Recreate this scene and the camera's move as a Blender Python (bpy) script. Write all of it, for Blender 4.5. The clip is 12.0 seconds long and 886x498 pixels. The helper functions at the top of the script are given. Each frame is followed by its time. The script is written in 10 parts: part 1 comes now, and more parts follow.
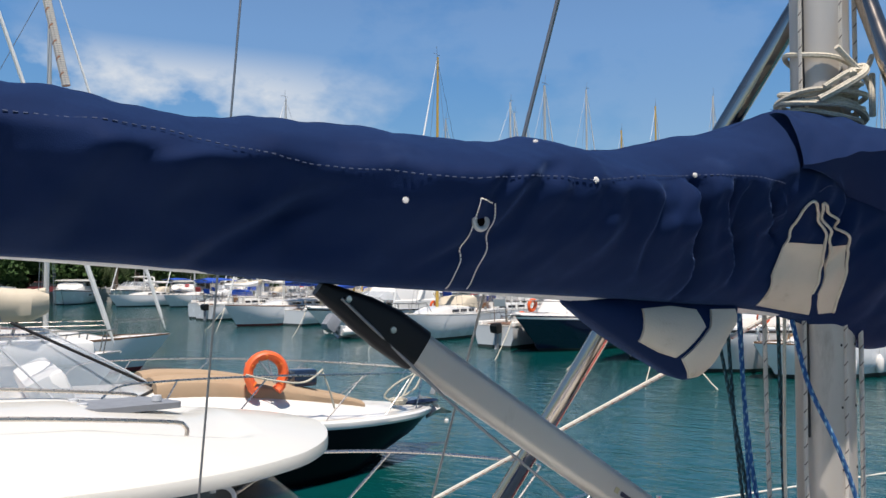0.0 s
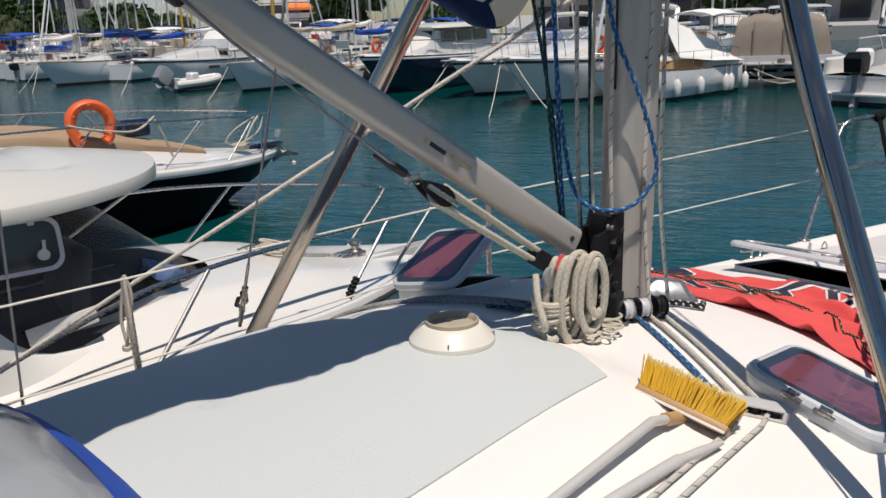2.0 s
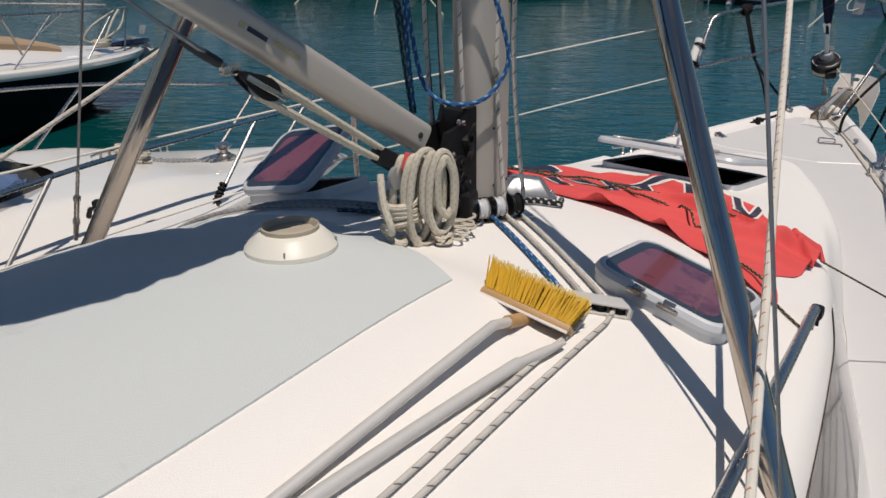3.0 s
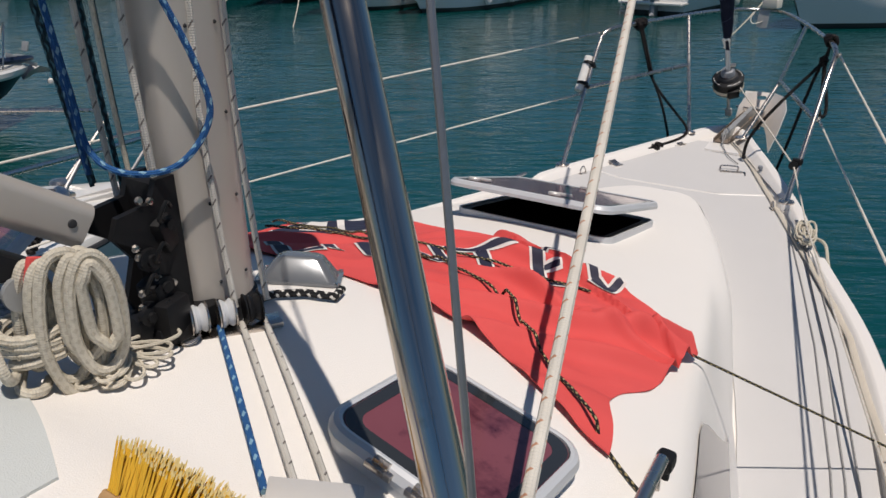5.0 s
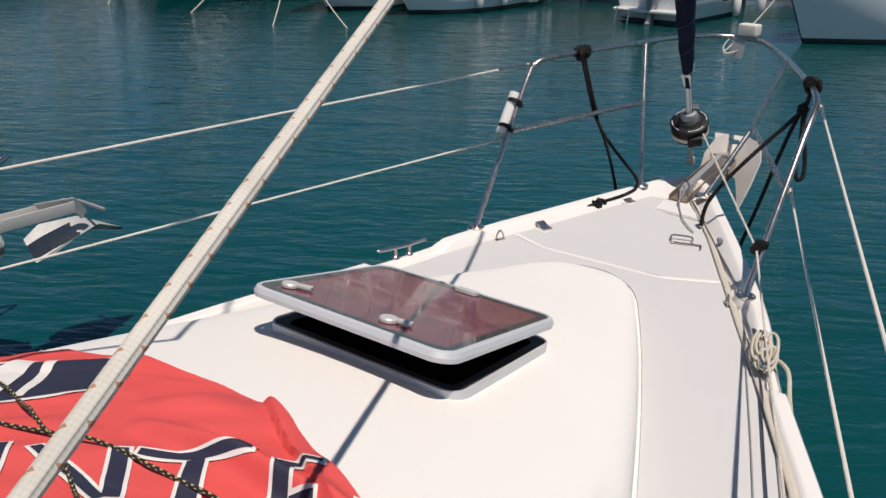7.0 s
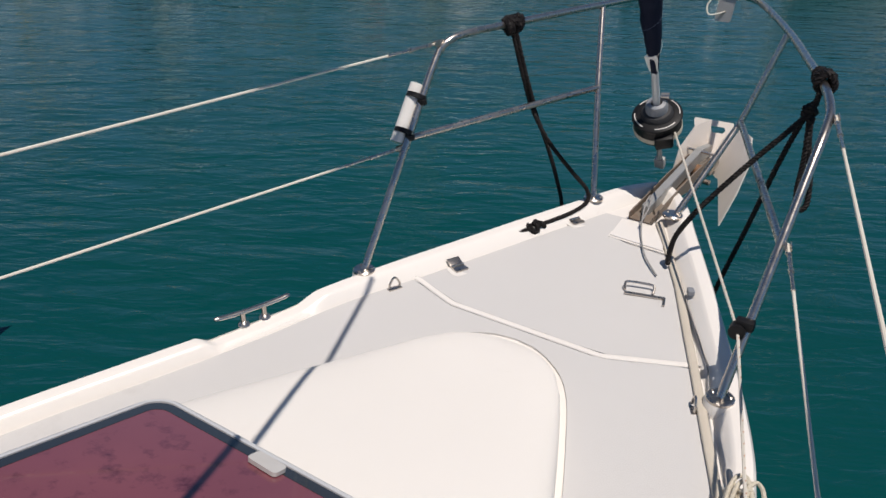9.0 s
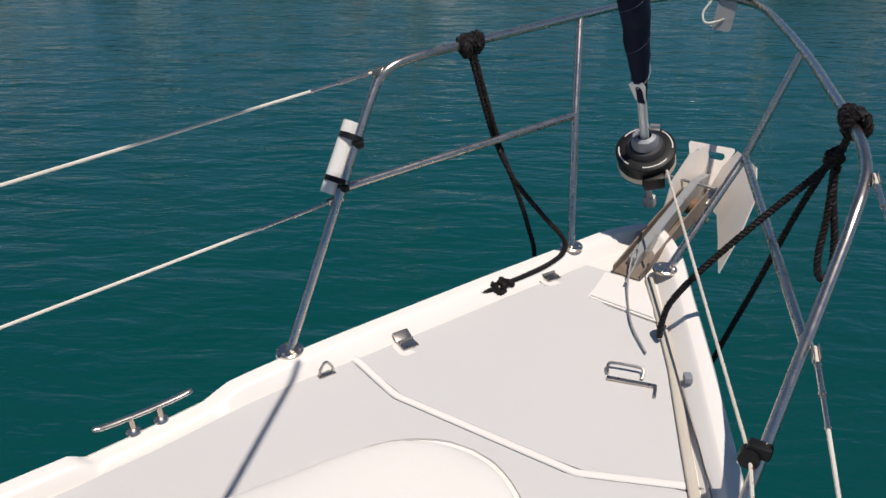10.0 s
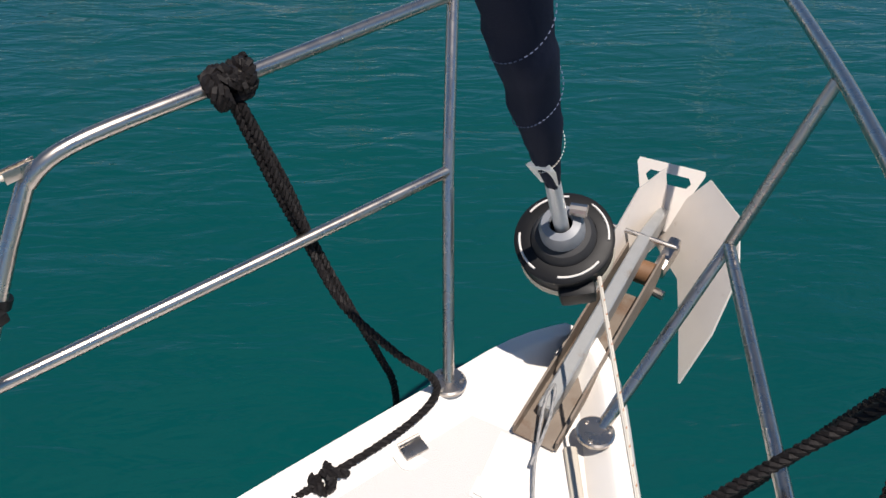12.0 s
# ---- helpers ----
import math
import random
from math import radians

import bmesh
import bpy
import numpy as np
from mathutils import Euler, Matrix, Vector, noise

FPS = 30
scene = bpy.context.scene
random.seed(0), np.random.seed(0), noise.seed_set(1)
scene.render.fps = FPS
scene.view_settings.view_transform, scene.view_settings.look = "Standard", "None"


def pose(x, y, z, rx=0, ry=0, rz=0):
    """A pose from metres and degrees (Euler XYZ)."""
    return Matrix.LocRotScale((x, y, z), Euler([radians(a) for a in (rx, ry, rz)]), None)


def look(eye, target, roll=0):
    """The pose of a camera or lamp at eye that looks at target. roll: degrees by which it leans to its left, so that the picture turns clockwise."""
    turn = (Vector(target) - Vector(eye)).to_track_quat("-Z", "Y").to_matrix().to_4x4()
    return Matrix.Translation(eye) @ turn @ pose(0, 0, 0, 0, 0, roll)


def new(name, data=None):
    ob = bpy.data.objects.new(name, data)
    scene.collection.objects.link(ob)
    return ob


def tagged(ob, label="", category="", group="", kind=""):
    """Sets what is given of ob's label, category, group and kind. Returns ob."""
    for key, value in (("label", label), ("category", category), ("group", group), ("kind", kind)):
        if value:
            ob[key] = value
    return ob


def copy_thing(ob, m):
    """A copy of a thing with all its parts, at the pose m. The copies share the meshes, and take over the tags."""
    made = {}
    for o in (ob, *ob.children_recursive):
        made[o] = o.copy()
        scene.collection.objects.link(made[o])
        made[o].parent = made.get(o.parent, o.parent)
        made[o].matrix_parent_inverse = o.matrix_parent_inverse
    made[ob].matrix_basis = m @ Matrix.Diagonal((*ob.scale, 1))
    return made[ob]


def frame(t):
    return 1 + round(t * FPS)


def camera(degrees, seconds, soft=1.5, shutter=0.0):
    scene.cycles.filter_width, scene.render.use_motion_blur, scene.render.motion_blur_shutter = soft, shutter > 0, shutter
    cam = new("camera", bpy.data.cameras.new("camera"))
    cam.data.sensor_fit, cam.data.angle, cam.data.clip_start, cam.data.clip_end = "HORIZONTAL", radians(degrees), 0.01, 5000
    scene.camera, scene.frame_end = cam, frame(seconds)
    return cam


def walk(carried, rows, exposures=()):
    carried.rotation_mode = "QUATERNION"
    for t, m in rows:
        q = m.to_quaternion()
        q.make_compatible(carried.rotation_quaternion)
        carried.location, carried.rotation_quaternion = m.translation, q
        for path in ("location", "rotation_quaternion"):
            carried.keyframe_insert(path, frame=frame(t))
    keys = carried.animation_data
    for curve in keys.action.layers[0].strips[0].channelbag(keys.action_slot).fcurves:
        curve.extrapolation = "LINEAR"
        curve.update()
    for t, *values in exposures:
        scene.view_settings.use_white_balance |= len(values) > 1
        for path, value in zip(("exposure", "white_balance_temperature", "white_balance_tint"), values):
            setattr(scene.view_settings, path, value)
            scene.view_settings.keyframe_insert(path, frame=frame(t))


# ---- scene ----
cam = camera(59.9, 12.0)
PATH = [
    (0, (1.153, -2.132, 3.116), (-0.519, -1.037, 3.189), 0.0),
    (0.5, (1.14, -2.118, 3.064), (-0.446, -0.902, 3.028), -0.1),
    (1, (1.14, -2.083, 2.998), (-0.387, -0.807, 2.794), -0.5),
    (1.5, (1.14, -2.048, 2.941), (-0.328, -0.759, 2.516), -1.8),
    (2, (1.16, -2.017, 2.9), (-0.221, -0.689, 2.325), -2.3),
    (2.5, (1.174, -1.956, 2.861), (-0.072, -0.583, 2.111), -2.1),
    (2.7, (1.174, -1.92, 2.856), (-0.014, -0.524, 2.056), -1.8),
    (4.3, (1.15, -1.34, 2.814), (0.129, 0.179, 2.007), -0.7),
    (4.5, (1.147, -1.255, 2.804), (0.133, 0.27, 2.002), -0.7),
    (5, (1.148, -1.059, 2.785), (0.135, 0.472, 1.989), -0.8),
    (5.5, (1.096, -0.822, 2.773), (0.057, 0.713, 2.022), -0.2),
    (6, (1.098, -0.537, 2.784), (0.058, 1.0, 2.036), 0.3),
    (6.5, (1.109, -0.263, 2.789), (0.077, 1.272, 2.026), 0.6),
    (8.3, (0.89, 0.759, 2.776), (-0.063, 2.25, 1.845), 1.0),
    (8.5, (0.872, 0.864, 2.779), (-0.08, 2.346, 1.832), 0.8),
    (9, (0.851, 1.081, 2.793), (-0.103, 2.554, 1.833), 0.5),
    (9.5, (0.788, 1.332, 2.783), (-0.159, 2.794, 1.8), 0.1),
    (10, (0.678, 1.607, 2.785), (-0.25, 3.073, 1.791), -0.0),
    (10.5, (0.604, 1.911, 2.766), (-0.242, 3.417, 1.757), 1.0),
    (11, (0.519, 2.23, 2.777), (-0.301, 3.713, 1.715), 0.8),
    (11.5, (0.398, 2.547, 2.762), (-0.363, 3.985, 1.598), 1.1),
    (12, (0.332, 2.784, 2.747), (-0.394, 4.141, 1.47), 0.3),
]
EXPOSURES = ((0, 0.63), (0.5, 0.61), (1.0, 0.54), (1.5, 0.30), (2.0, 0.04), (2.5, -0.20), (4.5, -0.20), (5.0, -0.18), (6.0, 0.0), (6.5, 0.02), (8.5, -0.04), (10.0, 0.04), (10.5, 0.18), (11.0, 0.34), (11.5, 0.42), (12, 0.44))
walk(cam, [(t, look(eye, target, roll)) for t, eye, target, roll in PATH], EXPOSURES)


# ---- sky, sun, exposure ----
SUN_A, SUN_B = 0.28, -0.16         # how far the sun leans to starboard and to the bow, per metre of height
sun_dir = Vector((SUN_A, SUN_B, 1)).normalized()
world = bpy.data.worlds.new("sky")
scene.world = world
world.use_nodes = True
wn, wl = world.node_tree.nodes, world.node_tree.links
wn.clear()
sky = wn.new("ShaderNodeTexSky")
sky.sky_type, sky.sun_disc = "NISHITA", False
sky.sun_elevation = math.asin(sun_dir.z)
sky.sun_rotation = math.atan2(sun_dir.x, sun_dir.y)
sky.air_density, sky.dust_density, sky.ozone_density = 1.0, 0.15, 3.0
geo = wn.new("ShaderNodeTexCoord")
mapn = wn.new("ShaderNodeMapping")
mapn.inputs["Scale"].default_value = (2.6, 2.6, 4.6)
cn = wn.new("ShaderNodeTexNoise")
cn.inputs["Scale"].default_value, cn.inputs["Detail"].default_value, cn.inputs["Roughness"].default_value = 1.7, 9, 0.55
ramp = wn.new("ShaderNodeValToRGB")
ramp.color_ramp.elements[0].position, ramp.color_ramp.elements[1].position = 0.41, 0.53
mix = wn.new("ShaderNodeMix")
mix.data_type = "RGBA"
mix.inputs[7].default_value = (7.5, 7.8, 8.2, 1)
bg = wn.new("ShaderNodeBackground")
bg.inputs["Strength"].default_value = 0.063
wo = wn.new("ShaderNodeOutputWorld")
wl.new(geo.outputs["Generated"], mapn.inputs["Vector"])
wl.new(mapn.outputs["Vector"], cn.inputs["Vector"])
wl.new(cn.outputs["Fac"], ramp.inputs["Fac"])
# a bank of cloud low over the shore, thin streaks above it
up = wn.new("ShaderNodeSeparateXYZ")
wl.new(geo.outputs["Generated"], up.inputs[0])
bank = wn.new("ShaderNodeMapRange")
bank.interpolation_type = "SMOOTHSTEP"
bank.inputs[1].default_value, bank.inputs[2].default_value = 0.22, 0.30
bank.inputs[3].default_value, bank.inputs[4].default_value = 1.0, 0.0
wl.new(up.outputs["Z"], bank.inputs[0])
west = wn.new("ShaderNodeVectorMath")
west.operation = "DOT_PRODUCT"
west.inputs[1].default_value = (-1.0, 0.02, 0.0)
wl.new(geo.outputs["Generated"], west.inputs[0])
side = wn.new("ShaderNodeMapRange")
side.interpolation_type = "SMOOTHSTEP"
side.inputs[1].default_value, side.inputs[2].default_value = 0.80, 0.965
wl.new(west.outputs["Value"], side.inputs[0])
both = wn.new("ShaderNodeMath")
both.operation = "MULTIPLY"
wl.new(bank.outputs[0], both.inputs[0])
wl.new(side.outputs[0], both.inputs[1])
haze = wn.new("ShaderNodeMath")
haze.operation = "MAXIMUM"
haze.inputs[1].default_value = 0.10
wl.new(both.outputs[0], haze.inputs[0])
thin = wn.new("ShaderNodeMath")
thin.operation = "MULTIPLY"
wl.new(ramp.outputs["Color"], thin.inputs[0])
wl.new(haze.outputs[0], thin.inputs[1])
wl.new(thin.outputs[0], mix.inputs[0])
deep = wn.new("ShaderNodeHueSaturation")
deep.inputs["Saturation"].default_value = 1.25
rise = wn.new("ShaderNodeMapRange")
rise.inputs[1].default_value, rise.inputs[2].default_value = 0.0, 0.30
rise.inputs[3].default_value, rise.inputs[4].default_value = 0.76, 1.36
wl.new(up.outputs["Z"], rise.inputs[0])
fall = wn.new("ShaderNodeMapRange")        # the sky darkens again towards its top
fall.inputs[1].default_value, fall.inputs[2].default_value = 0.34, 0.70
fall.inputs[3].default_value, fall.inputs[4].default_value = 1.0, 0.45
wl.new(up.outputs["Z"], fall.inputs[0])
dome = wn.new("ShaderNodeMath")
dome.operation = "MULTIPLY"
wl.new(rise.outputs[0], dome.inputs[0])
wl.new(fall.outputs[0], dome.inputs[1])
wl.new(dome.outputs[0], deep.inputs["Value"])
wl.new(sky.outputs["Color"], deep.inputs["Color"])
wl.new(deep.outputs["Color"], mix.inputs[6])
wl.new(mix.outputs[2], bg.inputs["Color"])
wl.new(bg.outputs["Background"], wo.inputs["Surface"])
sun = new("sun", bpy.data.lights.new("sun", "SUN"))
sun.data.energy, sun.data.angle, sun.data.color = 4.2, radians(0.53), (1.0, 0.915, 0.84)
sun.matrix_world = look(sun_dir * 50, (0, 0, 0))


# ---- materials ----
def material(name):
    m = bpy.data.materials.new(name)
    m.use_nodes = True
    nt = m.node_tree
    return m, nt.nodes, nt.links, nt.nodes["Principled BSDF"]


def surface(name, a, b, scale=6.0, rough=0.5, metal=0.0, bump=0.0, bscale=120.0, coat=0.0, spec=0.5, stain=None, stain_at=0.62, sscale=2.0, rvar=0.12, coords="Object", stretch=(1, 1, 1), per=0.0):
    """Two-tone surface with broad variation, fine relief, optional stains."""
    m, n, l, p = material(name)
    tc = n.new("ShaderNodeTexCoord")
    mp = n.new("ShaderNodeMapping")
    mp.inputs["Scale"].default_value = stretch
    l.new(tc.outputs[coords], mp.inputs["Vector"])
    tx = n.new("ShaderNodeTexNoise")
    tx.inputs["Scale"].default_value, tx.inputs["Detail"].default_value = scale, 6
    l.new(mp.outputs["Vector"], tx.inputs["Vector"])
    mx = n.new("ShaderNodeMix")
    mx.data_type = "RGBA"
    mx.inputs[6].default_value, mx.inputs[7].default_value = (*a, 1), (*b, 1)
    l.new(tx.outputs["Fac"], mx.inputs[0])
    col = mx.outputs[2]
    if stain:
        t2 = n.new("ShaderNodeTexNoise")
        t2.inputs["Scale"].default_value, t2.inputs["Detail"].default_value, t2.inputs["Roughness"].default_value = sscale, 8, 0.65
        l.new(mp.outputs["Vector"], t2.inputs["Vector"])
        r2 = n.new("ShaderNodeValToRGB")
        r2.color_ramp.elements[0].position, r2.color_ramp.elements[1].position = stain_at, min(1.0, stain_at + 0.2)
        l.new(t2.outputs["Fac"], r2.inputs["Fac"])
        m2 = n.new("ShaderNodeMix")
        m2.data_type = "RGBA"
        m2.inputs[7].default_value = (*stain, 1)
        l.new(r2.outputs["Color"], m2.inputs[0])
        l.new(col, m2.inputs[6])
        col = m2.outputs[2]
    if per:
        oi = n.new("ShaderNodeObjectInfo")
        hs = n.new("ShaderNodeHueSaturation")
        mr = n.new("ShaderNodeMapRange")
        mr.inputs[3].default_value, mr.inputs[4].default_value = 1 - per, 1 + per
        l.new(oi.outputs["Random"], mr.inputs[0])
        l.new(mr.outputs[0], hs.inputs["Value"])
        l.new(col, hs.inputs["Color"])
        col = hs.outputs["Color"]
    l.new(col, p.inputs["Base Color"])
    rr = n.new("ShaderNodeMapRange")
    rr.inputs[3].default_value, rr.inputs[4].default_value = max(0.02, rough - rvar), min(1, rough + rvar)
    l.new(tx.outputs["Fac"], rr.inputs[0])
    l.new(rr.outputs[0], p.inputs["Roughness"])
    p.inputs["Metallic"].default_value = metal
    p.inputs["Coat Weight"].default_value = coat
    p.inputs["Specular IOR Level"].default_value = spec
    if bump:
        bn = n.new("ShaderNodeTexNoise")
        bn.inputs["Scale"].default_value, bn.inputs["Detail"].default_value = bscale, 4
        l.new(mp.outputs["Vector"], bn.inputs["Vector"])
        bp = n.new("ShaderNodeBump")
        bp.inputs["Strength"].default_value, bp.inputs["Distance"].default_value = bump, 0.004
        l.new(bn.outputs["Fac"], bp.inputs["Height"])
        l.new(bp.outputs["Normal"], p.inputs["Normal"])
    return m


def rope_mat(name, base, fleck, share=0.5, turns=3.0, pitch=0.05, rough=0.8, second=None):
    """Braided line: UV runs round (u) and along in metres (v); flecks spiral round it."""
    m, n, l, p = material(name)
    uv = n.new("ShaderNodeUVMap")
    sp = n.new("ShaderNodeSeparateXYZ")
    l.new(uv.outputs["UV"], sp.inputs[0])

    def maths(op, a, b=None):
        k = n.new("ShaderNodeMath")
        k.operation = op
        for i, v in enumerate((a, b)):
            if v is None:
                continue
            if isinstance(v, (int, float)):
                k.inputs[i].default_value = v
            else:
                l.new(v, k.inputs[i])
        return k.outputs[0]

    along = maths("DIVIDE", sp.outputs["Y"], pitch)
    wave = maths("FRACT", maths("ADD", along, maths("MULTIPLY", sp.outputs["X"], turns)))
    cut = maths("FRACT", maths("ADD", maths("MULTIPLY", along, 1.0), maths("MULTIPLY", sp.outputs["X"], -turns)))
    is_fleck = maths("MULTIPLY", maths("LESS_THAN", wave, share), maths("LESS_THAN", cut, max(share, 0.55)))
    mx = n.new("ShaderNodeMix")
    mx.data_type = "RGBA"
    mx.inputs[6].default_value, mx.inputs[7].default_value = (*base, 1), (*fleck, 1)
    l.new(is_fleck, mx.inputs[0])
    tc = n.new("ShaderNodeTexCoord")
    tn = n.new("ShaderNodeTexNoise")
    tn.inputs["Scale"].default_value, tn.inputs["Detail"].default_value = 14, 5
    l.new(tc.outputs["Object"], tn.inputs["Vector"])
    hs = n.new("ShaderNodeHueSaturation")
    mr = n.new("ShaderNodeMapRange")
    mr.inputs[3].default_value, mr.inputs[4].default_value = 0.7, 1.2
    l.new(tn.outputs["Fac"], mr.inputs[0])
    l.new(mr.outputs[0], hs.inputs["Value"])
    l.new(mx.outputs[2], hs.inputs["Color"])
    l.new(hs.outputs["Color"], p.inputs["Base Color"])
    p.inputs["Roughness"].default_value = rough
    p.inputs["Specular IOR Level"].default_value = 0.25
    weave = maths("MULTIPLY", maths("SINE", maths("MULTIPLY", maths("ADD", maths("DIVIDE", sp.outputs["Y"], 0.009), maths("MULTIPLY", sp.outputs["X"], 4.0)), 6.2832)), maths("SINE", maths("MULTIPLY", maths("SUBTRACT", maths("DIVIDE", sp.outputs["Y"], 0.009), maths("MULTIPLY", sp.outputs["X"], 4.0)), 6.2832)))
    bp = n.new("ShaderNodeBump")
    bp.inputs["Strength"].default_value, bp.inputs["Distance"].default_value = 0.4, 0.0015
    l.new(weave, bp.inputs["Height"])
    l.new(bp.outputs["Normal"], p.inputs["Normal"])
    return m


def glass_mat(name, tint, rough=0.02, alpha=0.35):
    m, n, l, p = material(name)
    tc = n.new("ShaderNodeTexCoord")
    tn = n.new("ShaderNodeTexNoise")
    tn.inputs["Scale"].default_value, tn.inputs["Detail"].default_value = 9, 6
    l.new(tc.outputs["Object"], tn.inputs["Vector"])
    mr = n.new("ShaderNodeMapRange")
    mr.inputs[3].default_value, mr.inputs[4].default_value = rough, rough + 0.12
    l.new(tn.outputs["Fac"], mr.inputs[0])
    l.new(mr.outputs[0], p.inputs["Roughness"])
    p.inputs["Base Color"].default_value = (*tint, 1)
    p.inputs["Alpha"].default_value = alpha
    p.inputs["IOR"].default_value = 1.49
    return m


M = {}
M["gelcoat"] = surface("gelcoat", (0.80, 0.765, 0.72), (0.745, 0.705, 0.66), 1.6, 0.32, bump=0.05, bscale=30, coat=0.2, stain=(0.62, 0.58, 0.50), stain_at=0.66, sscale=3.5)
M["gelcoat_shine"] = surface("gelcoat_shine", (0.74, 0.72, 0.675), (0.69, 0.67, 0.63), 1.2, 0.2, coat=0.4, rvar=0.06)
M["roof_cream"] = surface("roof_cream", (0.66, 0.64, 0.58), (0.62, 0.60, 0.54), 1.2, 0.24, coat=0.3, rvar=0.05)
M["nonskid_white"] = surface("nonskid_white", (0.80, 0.765, 0.72), (0.75, 0.715, 0.67), 2.0, 0.62, bump=0.35, bscale=420, stain=(0.68, 0.64, 0.57), stain_at=0.62, sscale=2.5)
M["nonskid_grey"] = surface("nonskid_grey", (0.575, 0.60, 0.58), (0.53, 0.55, 0.535), 2.4, 0.62, bump=0.4, bscale=420, stain=(0.36, 0.35, 0.33), stain_at=0.64, sscale=3.0)
M["nonskid_fore"] = surface("nonskid_fore", (0.59, 0.575, 0.56), (0.54, 0.527, 0.515), 2.4, 0.62, bump=0.4, bscale=420, stain=(0.46, 0.44, 0.42), stain_at=0.66, sscale=3.0)
M["steel_polished"] = surface("steel_polished", (0.50, 0.44, 0.385), (0.40, 0.35, 0.30), 12, 0.15, 1.0, stain=(0.30, 0.21, 0.14), stain_at=0.62, sscale=14)
M["ochre_print"] = surface("ochre_print", (0.36, 0.29, 0.14), (0.44, 0.38, 0.24), 30, 0.6)
M["steel_dull"] = surface("steel_dull", (0.42, 0.41, 0.40), (0.34, 0.33, 0.32), 30, 0.5, 1.0)
M["steel"] = surface("steel", (0.60, 0.55, 0.50), (0.45, 0.41, 0.375), 30, 0.28, 1.0, stain=(0.34, 0.24, 0.15), stain_at=0.66, sscale=22)
M["wire"] = surface("wire", (0.30, 0.30, 0.30), (0.2, 0.2, 0.2), 60, 0.4, 0.8)
M["coated_wire"] = surface("coated_wire", (0.72, 0.68, 0.60), (0.62, 0.57, 0.48), 20, 0.5, stain=(0.45, 0.30, 0.16), stain_at=0.66, sscale=30)
M["aluminium"] = surface("aluminium", (0.56, 0.515, 0.46), (0.45, 0.41, 0.365), 5, 0.46, 0.35, stain=(0.24, 0.21, 0.17), stain_at=0.6, sscale=8, stretch=(1, 1, 0.3))
M["alu_worn"] = surface("alu_worn", (0.68, 0.65, 0.61), (0.56, 0.535, 0.50), 22, 0.42, 0.25, stain=(0.62, 0.62, 0.62), stain_at=0.6, sscale=40)
M["galv"] = surface("galv", (0.46, 0.46, 0.45), (0.32, 0.32, 0.31), 24, 0.5, 0.45, stain=(0.26, 0.18, 0.11), stain_at=0.60, sscale=14)
M["galv_rusty"] = surface("galv_rusty", (0.26, 0.22, 0.18), (0.16, 0.12, 0.09), 18, 0.65, 0.25, bump=0.2, bscale=90, stain=(0.14, 0.07, 0.035), stain_at=0.52, sscale=10)
M["anchor_white"] = surface("anchor_white", (0.80, 0.73, 0.66), (0.70, 0.64, 0.58), 14, 0.5, 0.15, stain=(0.46, 0.36, 0.26), stain_at=0.64, sscale=20)
M["navy"] = surface("navy", (0.0065, 0.018, 0.066), (0.004, 0.012, 0.044), 3.0, 0.75, bump=0.25, bscale=500, spec=0.06, stain=(0.012, 0.027, 0.080), stain_at=0.6, sscale=5)
navy_cloth = M["navy"].node_tree.nodes["Principled BSDF"]
navy_cloth.inputs["Sheen Weight"].default_value, navy_cloth.inputs["Sheen Roughness"].default_value = 0.32, 0.35
navy_cloth.inputs["Sheen Tint"].default_value = (0.22, 0.36, 0.72, 1)
M["sailcloth_navy"] = surface("sailcloth_navy", (0.006, 0.010, 0.030), (0.004, 0.007, 0.020), 6.0, 0.8, bump=0.25, bscale=400, spec=0.2, stain=(0.016, 0.020, 0.042), stain_at=0.6, sscale=9)
M["navy_seam"] = surface("navy_seam", (0.045, 0.065, 0.13), (0.02, 0.035, 0.08), 40, 0.8)
M["navy_thread"] = surface("navy_thread", (0.15, 0.18, 0.27), (0.07, 0.09, 0.16), 40, 0.8)
M["patch_cream"] = surface("patch_cream", (0.50, 0.47, 0.40), (0.38, 0.355, 0.30), 9, 0.7, bump=0.2, bscale=200, stain=(0.25, 0.22, 0.18), stain_at=0.6, sscale=9)
M["red_cloth"] = surface("red_cloth", (0.70, 0.102, 0.096), (0.62, 0.066, 0.061), 4.0, 0.72, bump=0.3, bscale=600, spec=0.25)
M["ink_navy"] = surface("ink_navy", (0.020, 0.022, 0.05), (0.014, 0.015, 0.035), 12, 0.7)
M["ink_white"] = surface("ink_white", (0.75, 0.72, 0.68), (0.66, 0.62, 0.58), 12, 0.7)
M["black_plastic"] = surface("black_plastic", (0.006, 0.006, 0.007), (0.010, 0.010, 0.011), 20, 0.5, spec=0.25)
M["grey_plastic"] = surface("grey_plastic", (0.24, 0.25, 0.27), (0.18, 0.19, 0.21), 15, 0.45)
M["cream_plastic"] = surface("cream_plastic", (0.72, 0.69, 0.60), (0.66, 0.62, 0.53), 8, 0.4, stain=(0.50, 0.45, 0.36), stain_at=0.66, sscale=12)
M["hatch_white"] = surface("hatch_white", (0.62, 0.63, 0.64), (0.54, 0.55, 0.56), 8, 0.4, 0.2)
M["acrylic"] = surface("acrylic", (0.21, 0.065, 0.078), (0.14, 0.042, 0.056), 6, 0.12, coat=0.5, rvar=0.06, stain=(0.045, 0.010, 0.020), stain_at=0.53, sscale=13)
M["rubber"] = surface("rubber", (0.02, 0.02, 0.022), (0.03, 0.03, 0.032), 20, 0.7)
